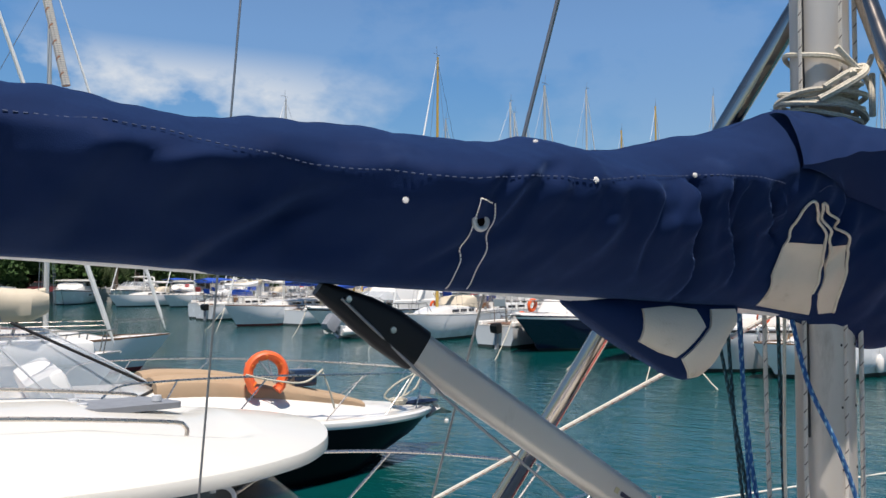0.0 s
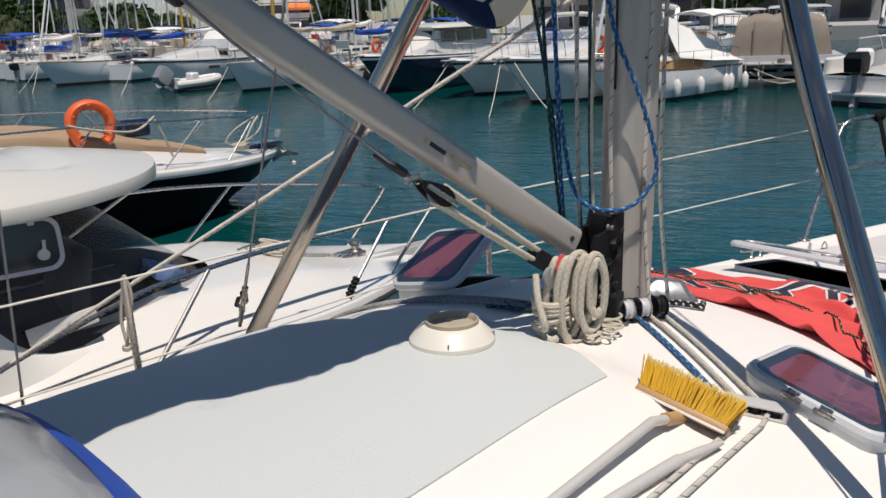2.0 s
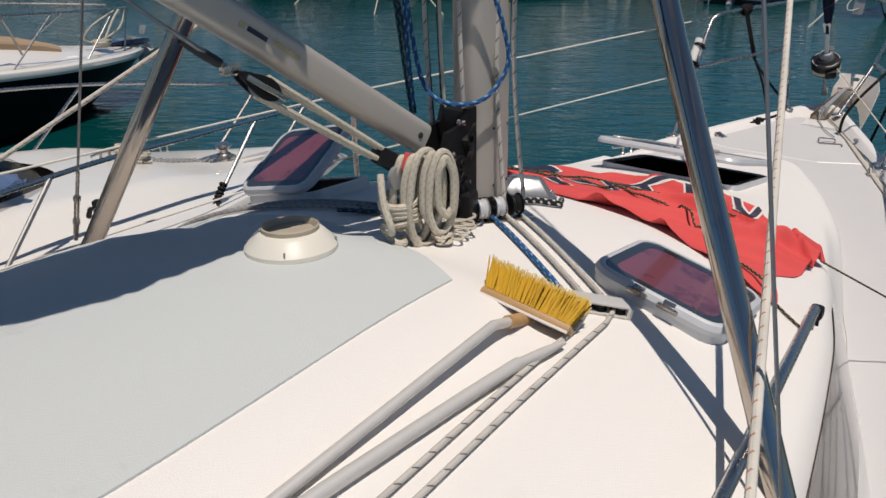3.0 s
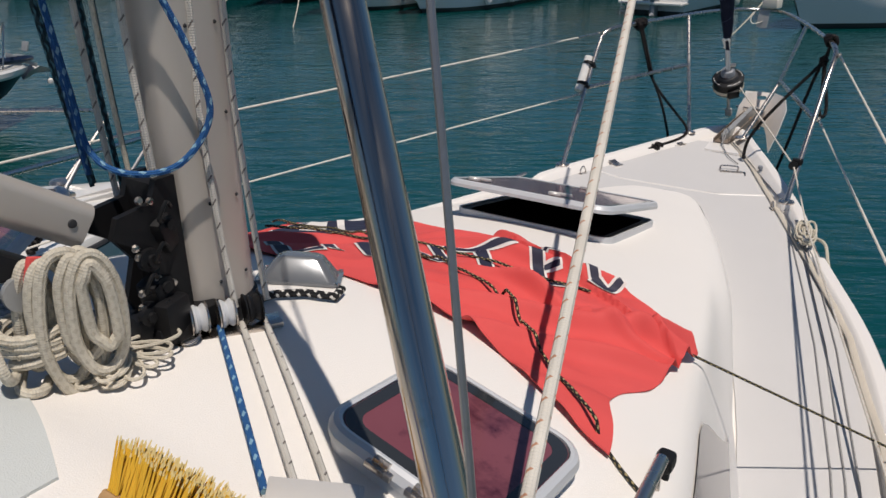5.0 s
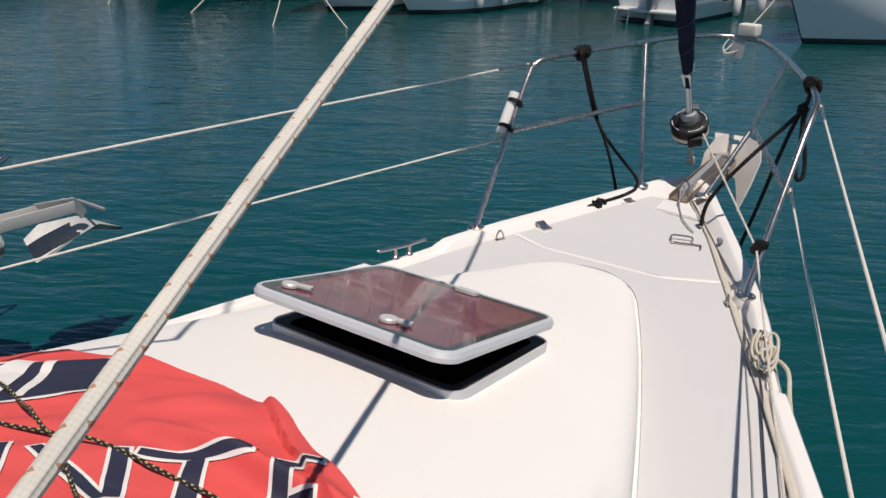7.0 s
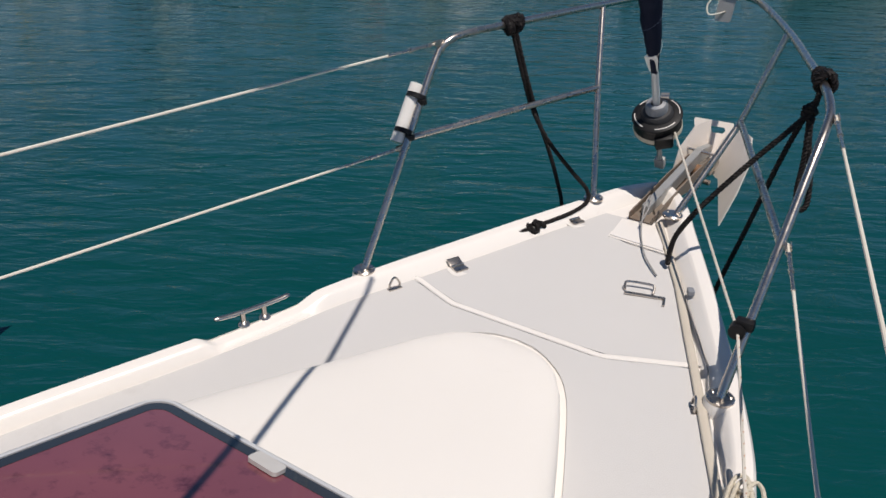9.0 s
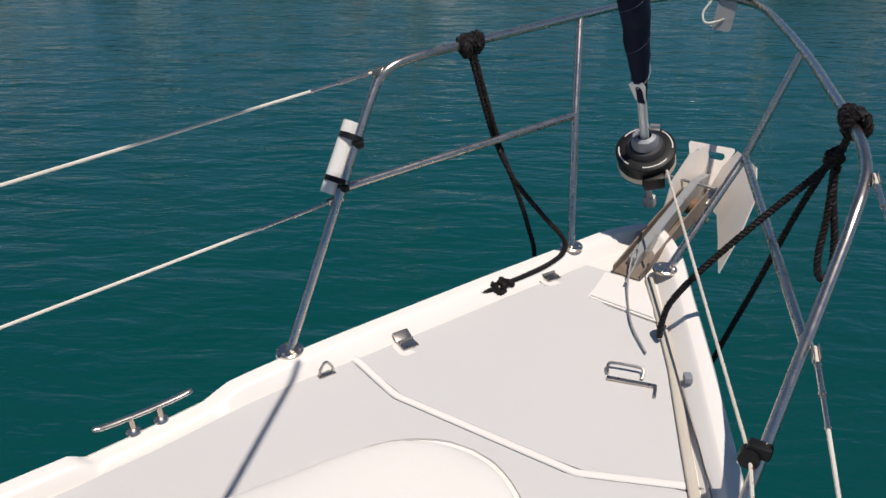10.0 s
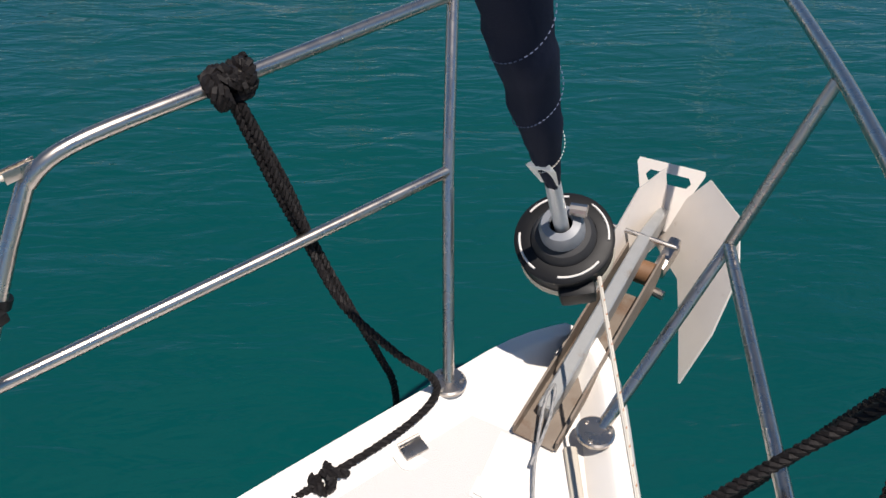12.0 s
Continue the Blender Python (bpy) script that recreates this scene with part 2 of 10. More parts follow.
M["vent_tan"] = surface("vent_tan", (0.42, 0.37, 0.28), (0.34, 0.29, 0.21), 25, 0.7, bump=0.1, bscale=200)
M["seat_dark"] = surface("seat_dark", (0.035, 0.033, 0.032), (0.025, 0.024, 0.024), 8, 0.7, bump=0.2, bscale=200)
# near-black without gloss: the shade of hollow places put into colour
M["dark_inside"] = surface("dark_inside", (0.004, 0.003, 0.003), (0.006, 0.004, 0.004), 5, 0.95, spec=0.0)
M["wood"] = surface("wood", (0.48, 0.30, 0.14), (0.38, 0.22, 0.09), 8, 0.5, stretch=(1, 12, 12))
M["teak"] = surface("teak", (0.22, 0.12, 0.06), (0.14, 0.07, 0.035), 8, 0.6)
M["bristle"] = surface("bristle", (0.72, 0.44, 0.03), (0.60, 0.33, 0.02), 30, 0.6, per=0.1)
M["bristle_tip"] = surface("bristle_tip", (0.66, 0.55, 0.28), (0.6, 0.45, 0.15), 30, 0.7)
M["black_rope"] = surface("black_rope", (0.007, 0.006, 0.006), (0.013, 0.010, 0.010), 40, 0.62, bump=0.3, bscale=300, spec=0.22)
M["rope_blue"] = rope_mat("rope_blue", (0.02, 0.09, 0.25), (0.22, 0.38, 0.50), 0.34, 2, 0.035)
M["rope_green"] = rope_mat("rope_green", (0.02, 0.045, 0.055), (0.06, 0.16, 0.20), 0.5, 2, 0.03)
M["rope_fleck"] = rope_mat("rope_fleck", (0.54, 0.51, 0.46), (0.16, 0.14, 0.13), 0.11, 1, 0.045)
M["rope_red"] = rope_mat("rope_red", (0.62, 0.58, 0.51), (0.45, 0.24, 0.15), 0.14, 1, 0.032)
M["rope_white"] = rope_mat("rope_white", (0.58, 0.53, 0.43), (0.50, 0.45, 0.36), 0.5, 3, 0.02)
M["rope_black_white"] = rope_mat("rope_black_white", (0.015, 0.015, 0.016), (0.62, 0.60, 0.55), 0.35, 2, 0.024)
M["rope_black_gold"] = rope_mat("rope_black_gold", (0.02, 0.02, 0.02), (0.40, 0.33, 0.16), 0.45, 2, 0.018)
M["rope_grey"] = rope_mat("rope_grey", (0.34, 0.33, 0.32), (0.22, 0.22, 0.22), 0.4, 2, 0.03)
M["strap"] = surface("strap", (0.55, 0.50, 0.42), (0.46, 0.41, 0.34), 8, 0.7, bump=0.2, bscale=300)
M["orange"] = surface("orange", (0.80, 0.13, 0.03), (0.70, 0.10, 0.02), 6, 0.5)
M["tan_canvas"] = surface("tan_canvas", (0.38, 0.27, 0.17), (0.32, 0.22, 0.135), 5, 0.8, bump=0.2, bscale=200)
M["taupe_canvas"] = surface("taupe_canvas", (0.27, 0.225, 0.18), (0.21, 0.175, 0.14), 2, 0.8, stain=(0.15, 0.12, 0.10), sscale=1.2)
M["blue_canvas"] = surface("blue_canvas", (0.01, 0.07, 0.42), (0.008, 0.05, 0.3), 3, 0.7)
M["white_canvas"] = surface("white_canvas", (0.80, 0.79, 0.76), (0.70, 0.69, 0.66), 3, 0.75)
M["cream_canvas"] = surface("cream_canvas", (0.56, 0.49, 0.38), (0.46, 0.40, 0.30), 3, 0.8)
M["hull_white"] = surface("hull_white", (0.70, 0.71, 0.71), (0.62, 0.63, 0.64), 0.8, 0.25, coat=0.3, per=0.06, stain=(0.52, 0.51, 0.47), sscale=0.7)
M["hull_black"] = surface("hull_black", (0.002, 0.0025, 0.004), (0.003, 0.0035, 0.006), 1.2, 0.35, spec=0.10, rvar=0.03)
M["hull_navy"] = surface("hull_navy", (0.008, 0.014, 0.035), (0.012, 0.02, 0.045), 1.2, 0.12, coat=0.5, rvar=0.04)
M["boot_red"] = surface("boot_red", (0.22, 0.03, 0.03), (0.15, 0.025, 0.025), 2, 0.6)
M["boot_dark"] = surface("boot_dark", (0.02, 0.03, 0.03), (0.04, 0.05, 0.045), 2, 0.7)
M["window_dark"] = surface("window_dark", (0.02, 0.022, 0.025), (0.035, 0.038, 0.04), 2, 0.1, coat=0.4, rvar=0.04)
M["side_glass"] = surface("side_glass", (0.10, 0.085, 0.08), (0.07, 0.06, 0.058), 3, 0.12, coat=0.4, rvar=0.04)
M["tinted"] = glass_mat("tinted", (0.20, 0.18, 0.16), 0.03, 0.30)
M["towel_blue"] = surface("towel_blue", (0.05, 0.12, 0.30), (0.16, 0.22, 0.34), 9, 0.85, bump=0.4, bscale=300)
M["smoked_plastic"] = surface("smoked_plastic", (0.20, 0.21, 0.22), (0.15, 0.155, 0.165), 15, 0.22, 0.35, coat=0.3)
M["clear_screen"] = glass_mat("clear_screen", (0.45, 0.50, 0.55), 0.03, 0.35)
M["vinyl"] = glass_mat("vinyl", (0.5, 0.52, 0.53), 0.08, 0.5)
M["yellow_spar"] = surface("yellow_spar", (0.52, 0.34, 0.06), (0.45, 0.28, 0.05), 3, 0.5)
M["mast_far"] = surface("mast_far", (0.62, 0.61, 0.58), (0.48, 0.47, 0.44), 0.6, 0.45, 0.3, per=0.15)
M["concrete"] = surface("concrete", (0.42, 0.41, 0.39), (0.34, 0.33, 0.315), 0.5, 0.8, stain=(0.24, 0.23, 0.21), sscale=0.3)
M["concrete_dark"] = surface("concrete_dark", (0.20, 0.19, 0.18), (0.12, 0.115, 0.11), 0.7, 0.85, stain=(0.06, 0.06, 0.05), sscale=0.6)
M["facade"] = surface("facade", (0.34, 0.335, 0.325), (0.29, 0.285, 0.28), 0.15, 0.8, stain=(0.31, 0.30, 0.29), sscale=0.12)
# darker copy of facade: shade behind the balconies put into the colour
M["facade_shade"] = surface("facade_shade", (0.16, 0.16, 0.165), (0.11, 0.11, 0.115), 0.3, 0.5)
M["awning"] = surface("awning", (0.80, 0.20, 0.03), (0.72, 0.16, 0.02), 1, 0.7)
M["leaf"] = surface("leaf", (0.045, 0.085, 0.022), (0.025, 0.055, 0.014), 0.9, 0.7, spec=0.2)
M["leaf_palm"] = surface("leaf_palm", (0.09, 0.11, 0.04), (0.05, 0.075, 0.025), 0.9, 0.6, spec=0.2)
M["bark"] = surface("bark", (0.16, 0.11, 0.075), (0.10, 0.07, 0.05), 3, 0.9, bump=0.5, bscale=20)


def water_mat():
    m, n, l, p = material("sea_water")
    tc = n.new("ShaderNodeTexCoord")
    mp = n.new("ShaderNodeMapping")
    mp.vector_type = "TEXTURE"          # long crests across the wind
    mp.inputs["Rotation"].default_value = (0, 0, radians(30))
    mp.inputs["Scale"].default_value = (2.0, 0.62, 1)
    l.new(tc.outputs["Object"], mp.inputs["Vector"])
    last = None
    for scale, strength, dist in ((1.1, 0.40, 0.10), (3.4, 0.42, 0.06), (8.5, 0.24, 0.022)):
        t = n.new("ShaderNodeTexNoise")
        t.inputs["Scale"].default_value, t.inputs["Detail"].default_value = scale, 3
        t.inputs["Distortion"].default_value = 0.6
        l.new(mp.outputs["Vector"], t.inputs["Vector"])
        b = n.new("ShaderNodeBump")
        b.inputs["Strength"].default_value, b.inputs["Distance"].default_value = strength, dist
        l.new(t.outputs["Fac"], b.inputs["Height"])
        if last:
            l.new(last.outputs["Normal"], b.inputs["Normal"])
        last = b
    l.new(last.outputs["Normal"], p.inputs["Normal"])
    big = n.new("ShaderNodeTexNoise")
    big.inputs["Scale"].default_value, big.inputs["Detail"].default_value = 0.12, 4
    l.new(tc.outputs["Object"], big.inputs["Vector"])
    mx = n.new("ShaderNodeMix")
    mx.data_type = "RGBA"
    mx.inputs[6].default_value, mx.inputs[7].default_value = (0.001, 0.060, 0.054, 1), (0.001, 0.036, 0.041, 1)
    l.new(big.outputs["Fac"], mx.inputs[0])
    l.new(mx.outputs[2], p.inputs["Base Color"])
    p.inputs["Roughness"].default_value = 0.05
    p.inputs["IOR"].default_value = 1.52
    return m


M["water"] = water_mat()


# ---- building helpers ----
def finish(bm, name, mat, parent=None, label="", smooth=35):
    me = bpy.data.meshes.new(name)
    bmesh.ops.recalc_face_normals(bm, faces=bm.faces)
    bm.to_mesh(me)
    bm.free()
    mats = mat if isinstance(mat, (list, tuple)) else [mat]
    for k in mats:
        me.materials.append(M[k])
    if smooth:
        me.shade_smooth()
        me.set_sharp_from_angle(angle=radians(smooth))
    ob = new(name, me)
    if parent:
        ob.parent = parent
    if label:
        tagged(ob, label)
    return ob


def part(name, bm, mat, parent, label="", smooth=35):
    return finish(bm, name, mat, parent, label, smooth)


def thing(name, label, category, group="", kind=""):
    return tagged(new(name), label, category, group, kind)


def lone(name, bm, mat, label, category, group="", kind="", smooth=35):
    return tagged(finish(bm, name, mat, None, "", smooth), label, category, group, kind)


def spline(pts, step=6, closed=False):
    """Points on a smooth curve through pts."""
    p = [Vector(v) for v in pts]
    out, n = [], len(p)
    for i in range(n if closed else n - 1):
        a, b, c, d = (p[(i + k) % n] if closed else p[max(0, min(n - 1, i + k))] for k in (-1, 0, 1, 2))
        for s in range(step):
            t = s / step
            out.append(0.5 * ((2 * b) + (c - a) * t + (2 * a - 5 * b + 4 * c - d) * t * t + (3 * b - 3 * c + d - a) * t ** 3))
    if not closed:
        out.append(p[-1].copy())
    return out


def tube(bm, pts, r, n=8, closed=False, caps=True, flat=1.0, up=None):
    """Sweep a round (or flattened) section along pts; r may be a number or one for each point."""
    pts = [Vector(p) for p in pts]
    uvl = bm.loops.layers.uv.verify()
    m = len(pts)
    tang = []
    for i in range(m):
        a = pts[(i - 1) % m] if closed or i else pts[i]
        b = pts[(i + 1) % m] if closed or i < m - 1 else pts[i]
        d = b - a
        tang.append(d.normalized() if d.length > 1e-9 else Vector((0, 0, 1)))
    ref = Vector(up) if up else (Vector((0, 0, 1)) if abs(tang[0].z) < 0.9 else Vector((1, 0, 0)))
    side = tang[0].cross(ref).normalized()
    rings, run, runs = [], 0.0, []
    for i in range(m):
        t = tang[i]
        if up:
            side = t.cross(Vector(up))
        else:
            side = side - t * side.dot(t)
        side.normalize()
        other = side.cross(t)
        rr = r[i] if isinstance(r, (list, tuple)) else r
        if i:
            run += (pts[i] - pts[i - 1]).length
        runs.append(run)
        rings.append([bm.verts.new(pts[i] + side * (math.cos(2 * math.pi * k / n) * rr) + other * (math.sin(2 * math.pi * k / n) * rr * flat)) for k in range(n)])
    for i in range(m if closed else m - 1):
        j = (i + 1) % m
        v1 = runs[j] if j else run + (pts[0] - pts[-1]).length
        for k in range(n):
            f = bm.faces.new((rings[i][k], rings[i][(k + 1) % n], rings[j][(k + 1) % n], rings[j][k]))
            for lp, uvv in zip(f.loops, ((k / n, runs[i]), ((k + 1) / n, runs[i]), ((k + 1) / n, v1), (k / n, v1))):
                lp[uvl].uv = uvv
    if caps and not closed:
        bm.faces.new(rings[0][::-1])
        bm.faces.new(rings[-1])
    return bm


def box(bm, size, m=None, bevel=0.0, seg=2):
    v = bmesh.ops.create_cube(bm, size=1.0)["verts"]
    mat = (m or Matrix()) @ Matrix.Diagonal((*size, 1))
    bmesh.ops.transform(bm, matrix=mat, verts=v)
    if bevel:
        ed = list({e for q in v for e in q.link_edges})
        bmesh.ops.bevel(bm, geom=ed, offset=bevel, segments=seg, affect="EDGES", profile=0.6)
    return bm


def lathe(bm, profile, n=24, m=None):
    """Turn (radius, height) pairs round z."""
    m = m or Matrix()
    rings = []
    for r, z in profile:
        if r < 1e-5:
            rings.append([bm.verts.new(m @ Vector((0, 0, z)))])
        else:
            rings.append([bm.verts.new(m @ Vector((r * math.cos(2 * math.pi * k / n), r * math.sin(2 * math.pi * k / n), z))) for k in range(n)])
    for a, b in zip(rings, rings[1:]):
        for k in range(n):
            va = [a[k % len(a)], a[(k + 1) % len(a)]]
            vb = [b[(k + 1) % len(b)], b[k % len(b)]]
            q = list(dict.fromkeys(va + vb))
            if len(q) > 2:
                bm.faces.new(q)
    return bm


def skin(bm, rings, close_ring=True, caps=False):
    vs = [[bm.verts.new(p) for p in ring] for ring in rings]
    for a, b in zip(vs, vs[1:]):
        n = len(a)
        for k in range(n if close_ring else n - 1):
            bm.faces.new((a[k], a[(k + 1) % n], b[(k + 1) % n], b[k]))
    if caps:
        bm.faces.new(vs[0][::-1])
        bm.faces.new(vs[-1])
    return vs


def plate(bm, outline, t, m=None):
    """A flat plate with the outline (x, y) and thickness t, from z=0 up."""
    m = m or Matrix()
    lo = [bm.verts.new(m @ Vector((x, y, 0))) for x, y in outline]
    hi = [bm.verts.new(m @ Vector((x, y, t))) for x, y in outline]
    bm.faces.new(lo[::-1])
    bm.faces.new(hi)
    n = len(lo)
    for k in range(n):
        bm.faces.new((lo[k], lo[(k + 1) % n], hi[(k + 1) % n], hi[k]))
    return bm


def rounded(w, h, r, n=6):
    """Outline of a rounded rectangle about the origin."""
    out = []
    for cx, cy, a0 in ((w / 2 - r, h / 2 - r, 0), (-w / 2 + r, h / 2 - r, 90), (-w / 2 + r, -h / 2 + r, 180), (w / 2 - r, -h / 2 + r, 270)):
        for k in range(n + 1):
            a = radians(a0 + 90 * k / n)
            out.append((cx + r * math.cos(a), cy + r * math.sin(a)))
    return out


def smooth_table(xs, ys):
    """A smooth curve through a few pairs: monotone cubic."""
    xs, ys = np.array(xs, float), np.array(ys, float)
    h, s = np.diff(xs), np.diff(ys) / np.diff(xs)
    d = np.zeros(len(xs))
    d[1:-1] = np.where(s[:-1] * s[1:] > 0, 2 * s[:-1] * s[1:] / (s[:-1] + s[1:] + 1e-12), 0)
    d[0], d[-1] = s[0], s[-1]

    def at(x):
        x = min(max(x, xs[0]), xs[-1])
        i = min(int(np.searchsorted(xs, x, "right")) - 1, len(xs) - 2)
        t = (x - xs[i]) / h[i]
        return float((1 + 2 * t) * (1 - t) ** 2 * ys[i] + t * (1 - t) ** 2 * h[i] * d[i] + t * t * (3 - 2 * t) * ys[i + 1] + t * t * (t - 1) * h[i] * d[i + 1])

    return at


def frame_to(a, b):
    """A pose at a whose z points to b."""
    d = (Vector(b) - Vector(a)).normalized()
    return Matrix.Translation(a) @ d.to_track_quat("Z", "Y").to_matrix().to_4x4()


def twisted(bm, pts, r, lay=0.05, strands=3, n=6):
    """A laid rope: strands that wind round the line through pts."""
    pts = [Vector(p) for p in pts]
    tang = [(pts[min(i + 1, len(pts) - 1)] - pts[max(i - 1, 0)]).normalized() for i in range(len(pts))]
    side = tang[0].orthogonal().normalized()
    frames, run = [], 0.0
    for i, p in enumerate(pts):
        side = (side - tang[i] * side.dot(tang[i])).normalized()
        if i:
            run += (p - pts[i - 1]).length
        frames.append((p, side.copy(), tang[i].cross(side), run))
    for k in range(strands):
        a0 = 2 * math.pi * k / strands
        tube(bm, [p + s * (math.cos(a0 + 6.283 * q / lay) * r * 0.52) + o * (math.sin(a0 + 6.283 * q / lay) * r * 0.52) for p, s, o, q in frames], r * 0.56, n)
    return bm


def dense(pts, gap):
    """The polyline with points no further apart than gap."""
    out = [Vector(pts[0])]
    for a, b in zip(pts, pts[1:]):
        a, b = Vector(a), Vector(b)
        k = max(1, int(math.ceil((b - a).length / gap)))
        out += [a.lerp(b, (i + 1) / k) for i in range(k)]
    return out


# ---- the yacht's form ----
STEM = 3.98
beam_at = smooth_table((0, 0.05, 0.12, 0.29, 0.70, 1.21, 1.68, 1.85, 2.32, 3.0, 4.0, 5.5, 7.0, 9.5), (0.03, 0.08, 0.13, 0.212, 0.415, 0.645, 0.808, 0.88, 1.07, 1.26, 1.47, 1.68, 1.78, 1.74))
deck_z = smooth_table((-6, -2, 0, 1, 1.93, 2.7, 3.15, 3.7, 4.2), (1.30, 1.32, 1.35, 1.375, 1.40, 1.428, 1.448, 1.48, 1.50))
cabin_w = smooth_table((-6, -2, -1, 0, 0.43, 1.0, 1.25, 1.69, 2.13, 2.32, 2.5, 2.62, 2.70, 2.755, 2.785, 2.797), (1.32, 1.26, 1.19, 1.05, 0.945, 0.81, 0.735, 0.595, 0.440, 0.366, 0.290, 0.235, 0.183, 0.118, 0.060, 0.02))
cabin_c = smooth_table((-6, -3, -1, -0.5, 0, 0.65, 1.4, 2.0, 2.5, 2.70, 2.765, 2.797), (2.12, 2.125, 2.10, 2.075, 2.03, 1.885, 1.715, 1.60, 1.505, 1.472, 1.452, 1.432))


def half_beam(y):
    return beam_at(STEM - y)


def hull_x(y):
    """How far the deck's middle lies to starboard of the mast."""
    return 0.036 * ease(0.3, 1.6, y)


def ease(a, b, x):
    t = min(1.0, max(0.0, (x - a) / (b - a)))
    return t * t * (3 - 2 * t)


def side_flare(y):
    """How far the cabin side leans out at its foot, as a share of its width."""
    return 0.06 * ease(1.25, 0.25, y)


def roof_z(x, y):
    """Top of the cabin trunk (or the deck beside it)."""
    d, w = deck_z(y), cabin_w(y)
    u = min(1.0, abs(x) / w)
    crown = cabin_c(y) - 0.19 * x * x * min(1.0, w)
    n = 9.0 if y < 1.5 else 9.0 - 4.5 * ease(1.5, 2.7, y)
    z = d + max(0.0, crown - d) * max(0.0, 1 - u ** n) ** (1 / n)
    if x > 0.86 * w and y < 1.45:          # starboard side leans out from the roof edge to its foot
        e, f = 0.87, 1.0 + side_flare(y)
        top = d + max(0.0, cabin_c(y) - 0.19 * (e * w) ** 2 * min(1.0, w) - d) * max(0.0, 1 - e ** n) ** (1 / n)
        side = d + (top + 0.012 - d) * max(0.0, min(1.04, 1 - (x / w - e) / (f - e)))
        h = max(0.0, min(1.0, 0.5 + 0.5 * (side - z) / 0.03))
        soft = side * (1 - h) + z * h - 0.03 * h * (1 - h)
        z = max(d, z + (soft - z) * ease(1.45, 0.8, y)) if x < w else d + (max(d, side) - d) * ease(1.45, 0.8, y)
    elif y < 1.0 and abs(x) > 0.985 * w:
        z = d + max(0.0, crown - d) * 0.795 * max(0.0, 1 - (abs(x) / w - 0.985) / (0.015 + side_flare(y)))
    # raised panel abaft the mast
    z += 0.035 * ease(0.46, 0.36, x) * ease(-0.95, -0.85, x) * ease(-0.50, -0.62, y + 0.22 * (x - 0.32) ** 2) * (1.0 if u < 0.95 else 0.0)
    return z


# ---- sea ----
bm = bmesh.new()
bmesh.ops.create_grid(bm, x_segments=2, y_segments=2, size=2500)
lone("water", bm, "water", "rippled teal harbour water", "water", kind="structure", smooth=0)

# ---- own yacht: hull, deck, cabin trunk ----
yacht = thing("sailing_yacht", "white sailing yacht with grey non-skid deck, moored in a marina", "sailboat")
ys = [STEM + 0.0 - 10.1 * (k / 90) ** 1.35 for k in range(91)]
bm = bmesh.new()
for sgn in (1, -1):
    rings = []
    for y in ys:
        b, d = half_beam(y), deck_z(y)
        rake = 0.55 * max(0.0, 1 - (STEM - y) / 2.0)
        rings.append([(hull_x(y) + sgn * q, y - rake * r, z) for q, r, z in ((b, 0, d + 0.02), (b + 0.012, 0, d - 0.02), (b * 0.985, 0.25, d - 0.35), (b * 0.93, 0.7, 0.45), (b * 0.86, 1.0, 0.0), (b * 0.6, 1.3, -0.4))])
    skin(bm, rings, False)
part("hull", bm, "gelcoat_shine", yacht)

bm = bmesh.new()
rings = []
for y in ys:
    b, d = half_beam(y), deck_z(y)
    rings.append([(hull_x(y) + b * k / 8, y, d) for k in range(-8, 9)])
skin(bm, rings, False)
part("deck", bm, "gelcoat", yacht, "white moulded deck")



def rail_in(y):
    """Inner edge of the moulded toe rail."""
    return max(0.01, half_beam(y) - 0.064 - 0.022 * ease(2.6, 3.0, y))


def rail_h(y):
    """Height of the toe rail, low where the mooring cleats sit."""
    return 0.040 - 0.026 * ease(2.26, 2.30, y) * ease(2.66, 2.56, y)


for sgn in (1, -1):
    bm = bmesh.new()
    rings = []
    for y in sorted(ys + [2.2 + 0.02 * k for k in range(28)]):
        b, d, i, e = half_beam(y), deck_z(y), rail_in(y), rail_h(y)
        m = max(0.01, b - 0.044)
        rings.append([(hull_x(y) + sgn * x, y, z) for x, z in ((i - 0.006, d - 0.004), (i, d + 0.004), (max(i, m - 0.008) + 0.004, d + e - 0.010), (max(i, m) + 0.004, d + e - 0.002), (max(i, m) + 0.010, d + e), (b + 0.004, d + e), (b + 0.013, d + e - 0.012), (b + 0.016, d - 0.03))])
    skin(bm, rings, False)
    part("toe_rail", bm, "gelcoat", yacht)

bm = bmesh.new()
yc = [-6 + 8.74 * (k / 150) for k in range(149)] + [2.70, 2.72, 2.737, 2.752, 2.764, 2.774, 2.782, 2.788, 2.793, 2.797]
us = [math.sin(math.pi / 2 * k / 40) for k in range(-40, 41)]
rings = []
for y in yc:
    w = cabin_w(y)
    row = []
    for u in us:
        v = math.copysign(abs(u) ** 0.8, u) * (1 + side_flare(y))
        row.append((v * w, y, roof_z(v * w, y)))
    rings.append(row)
skin(bm, rings, False)
part("cabin_trunk", bm, "nonskid_white", yacht, "white moulded cabin roof", smooth=60)
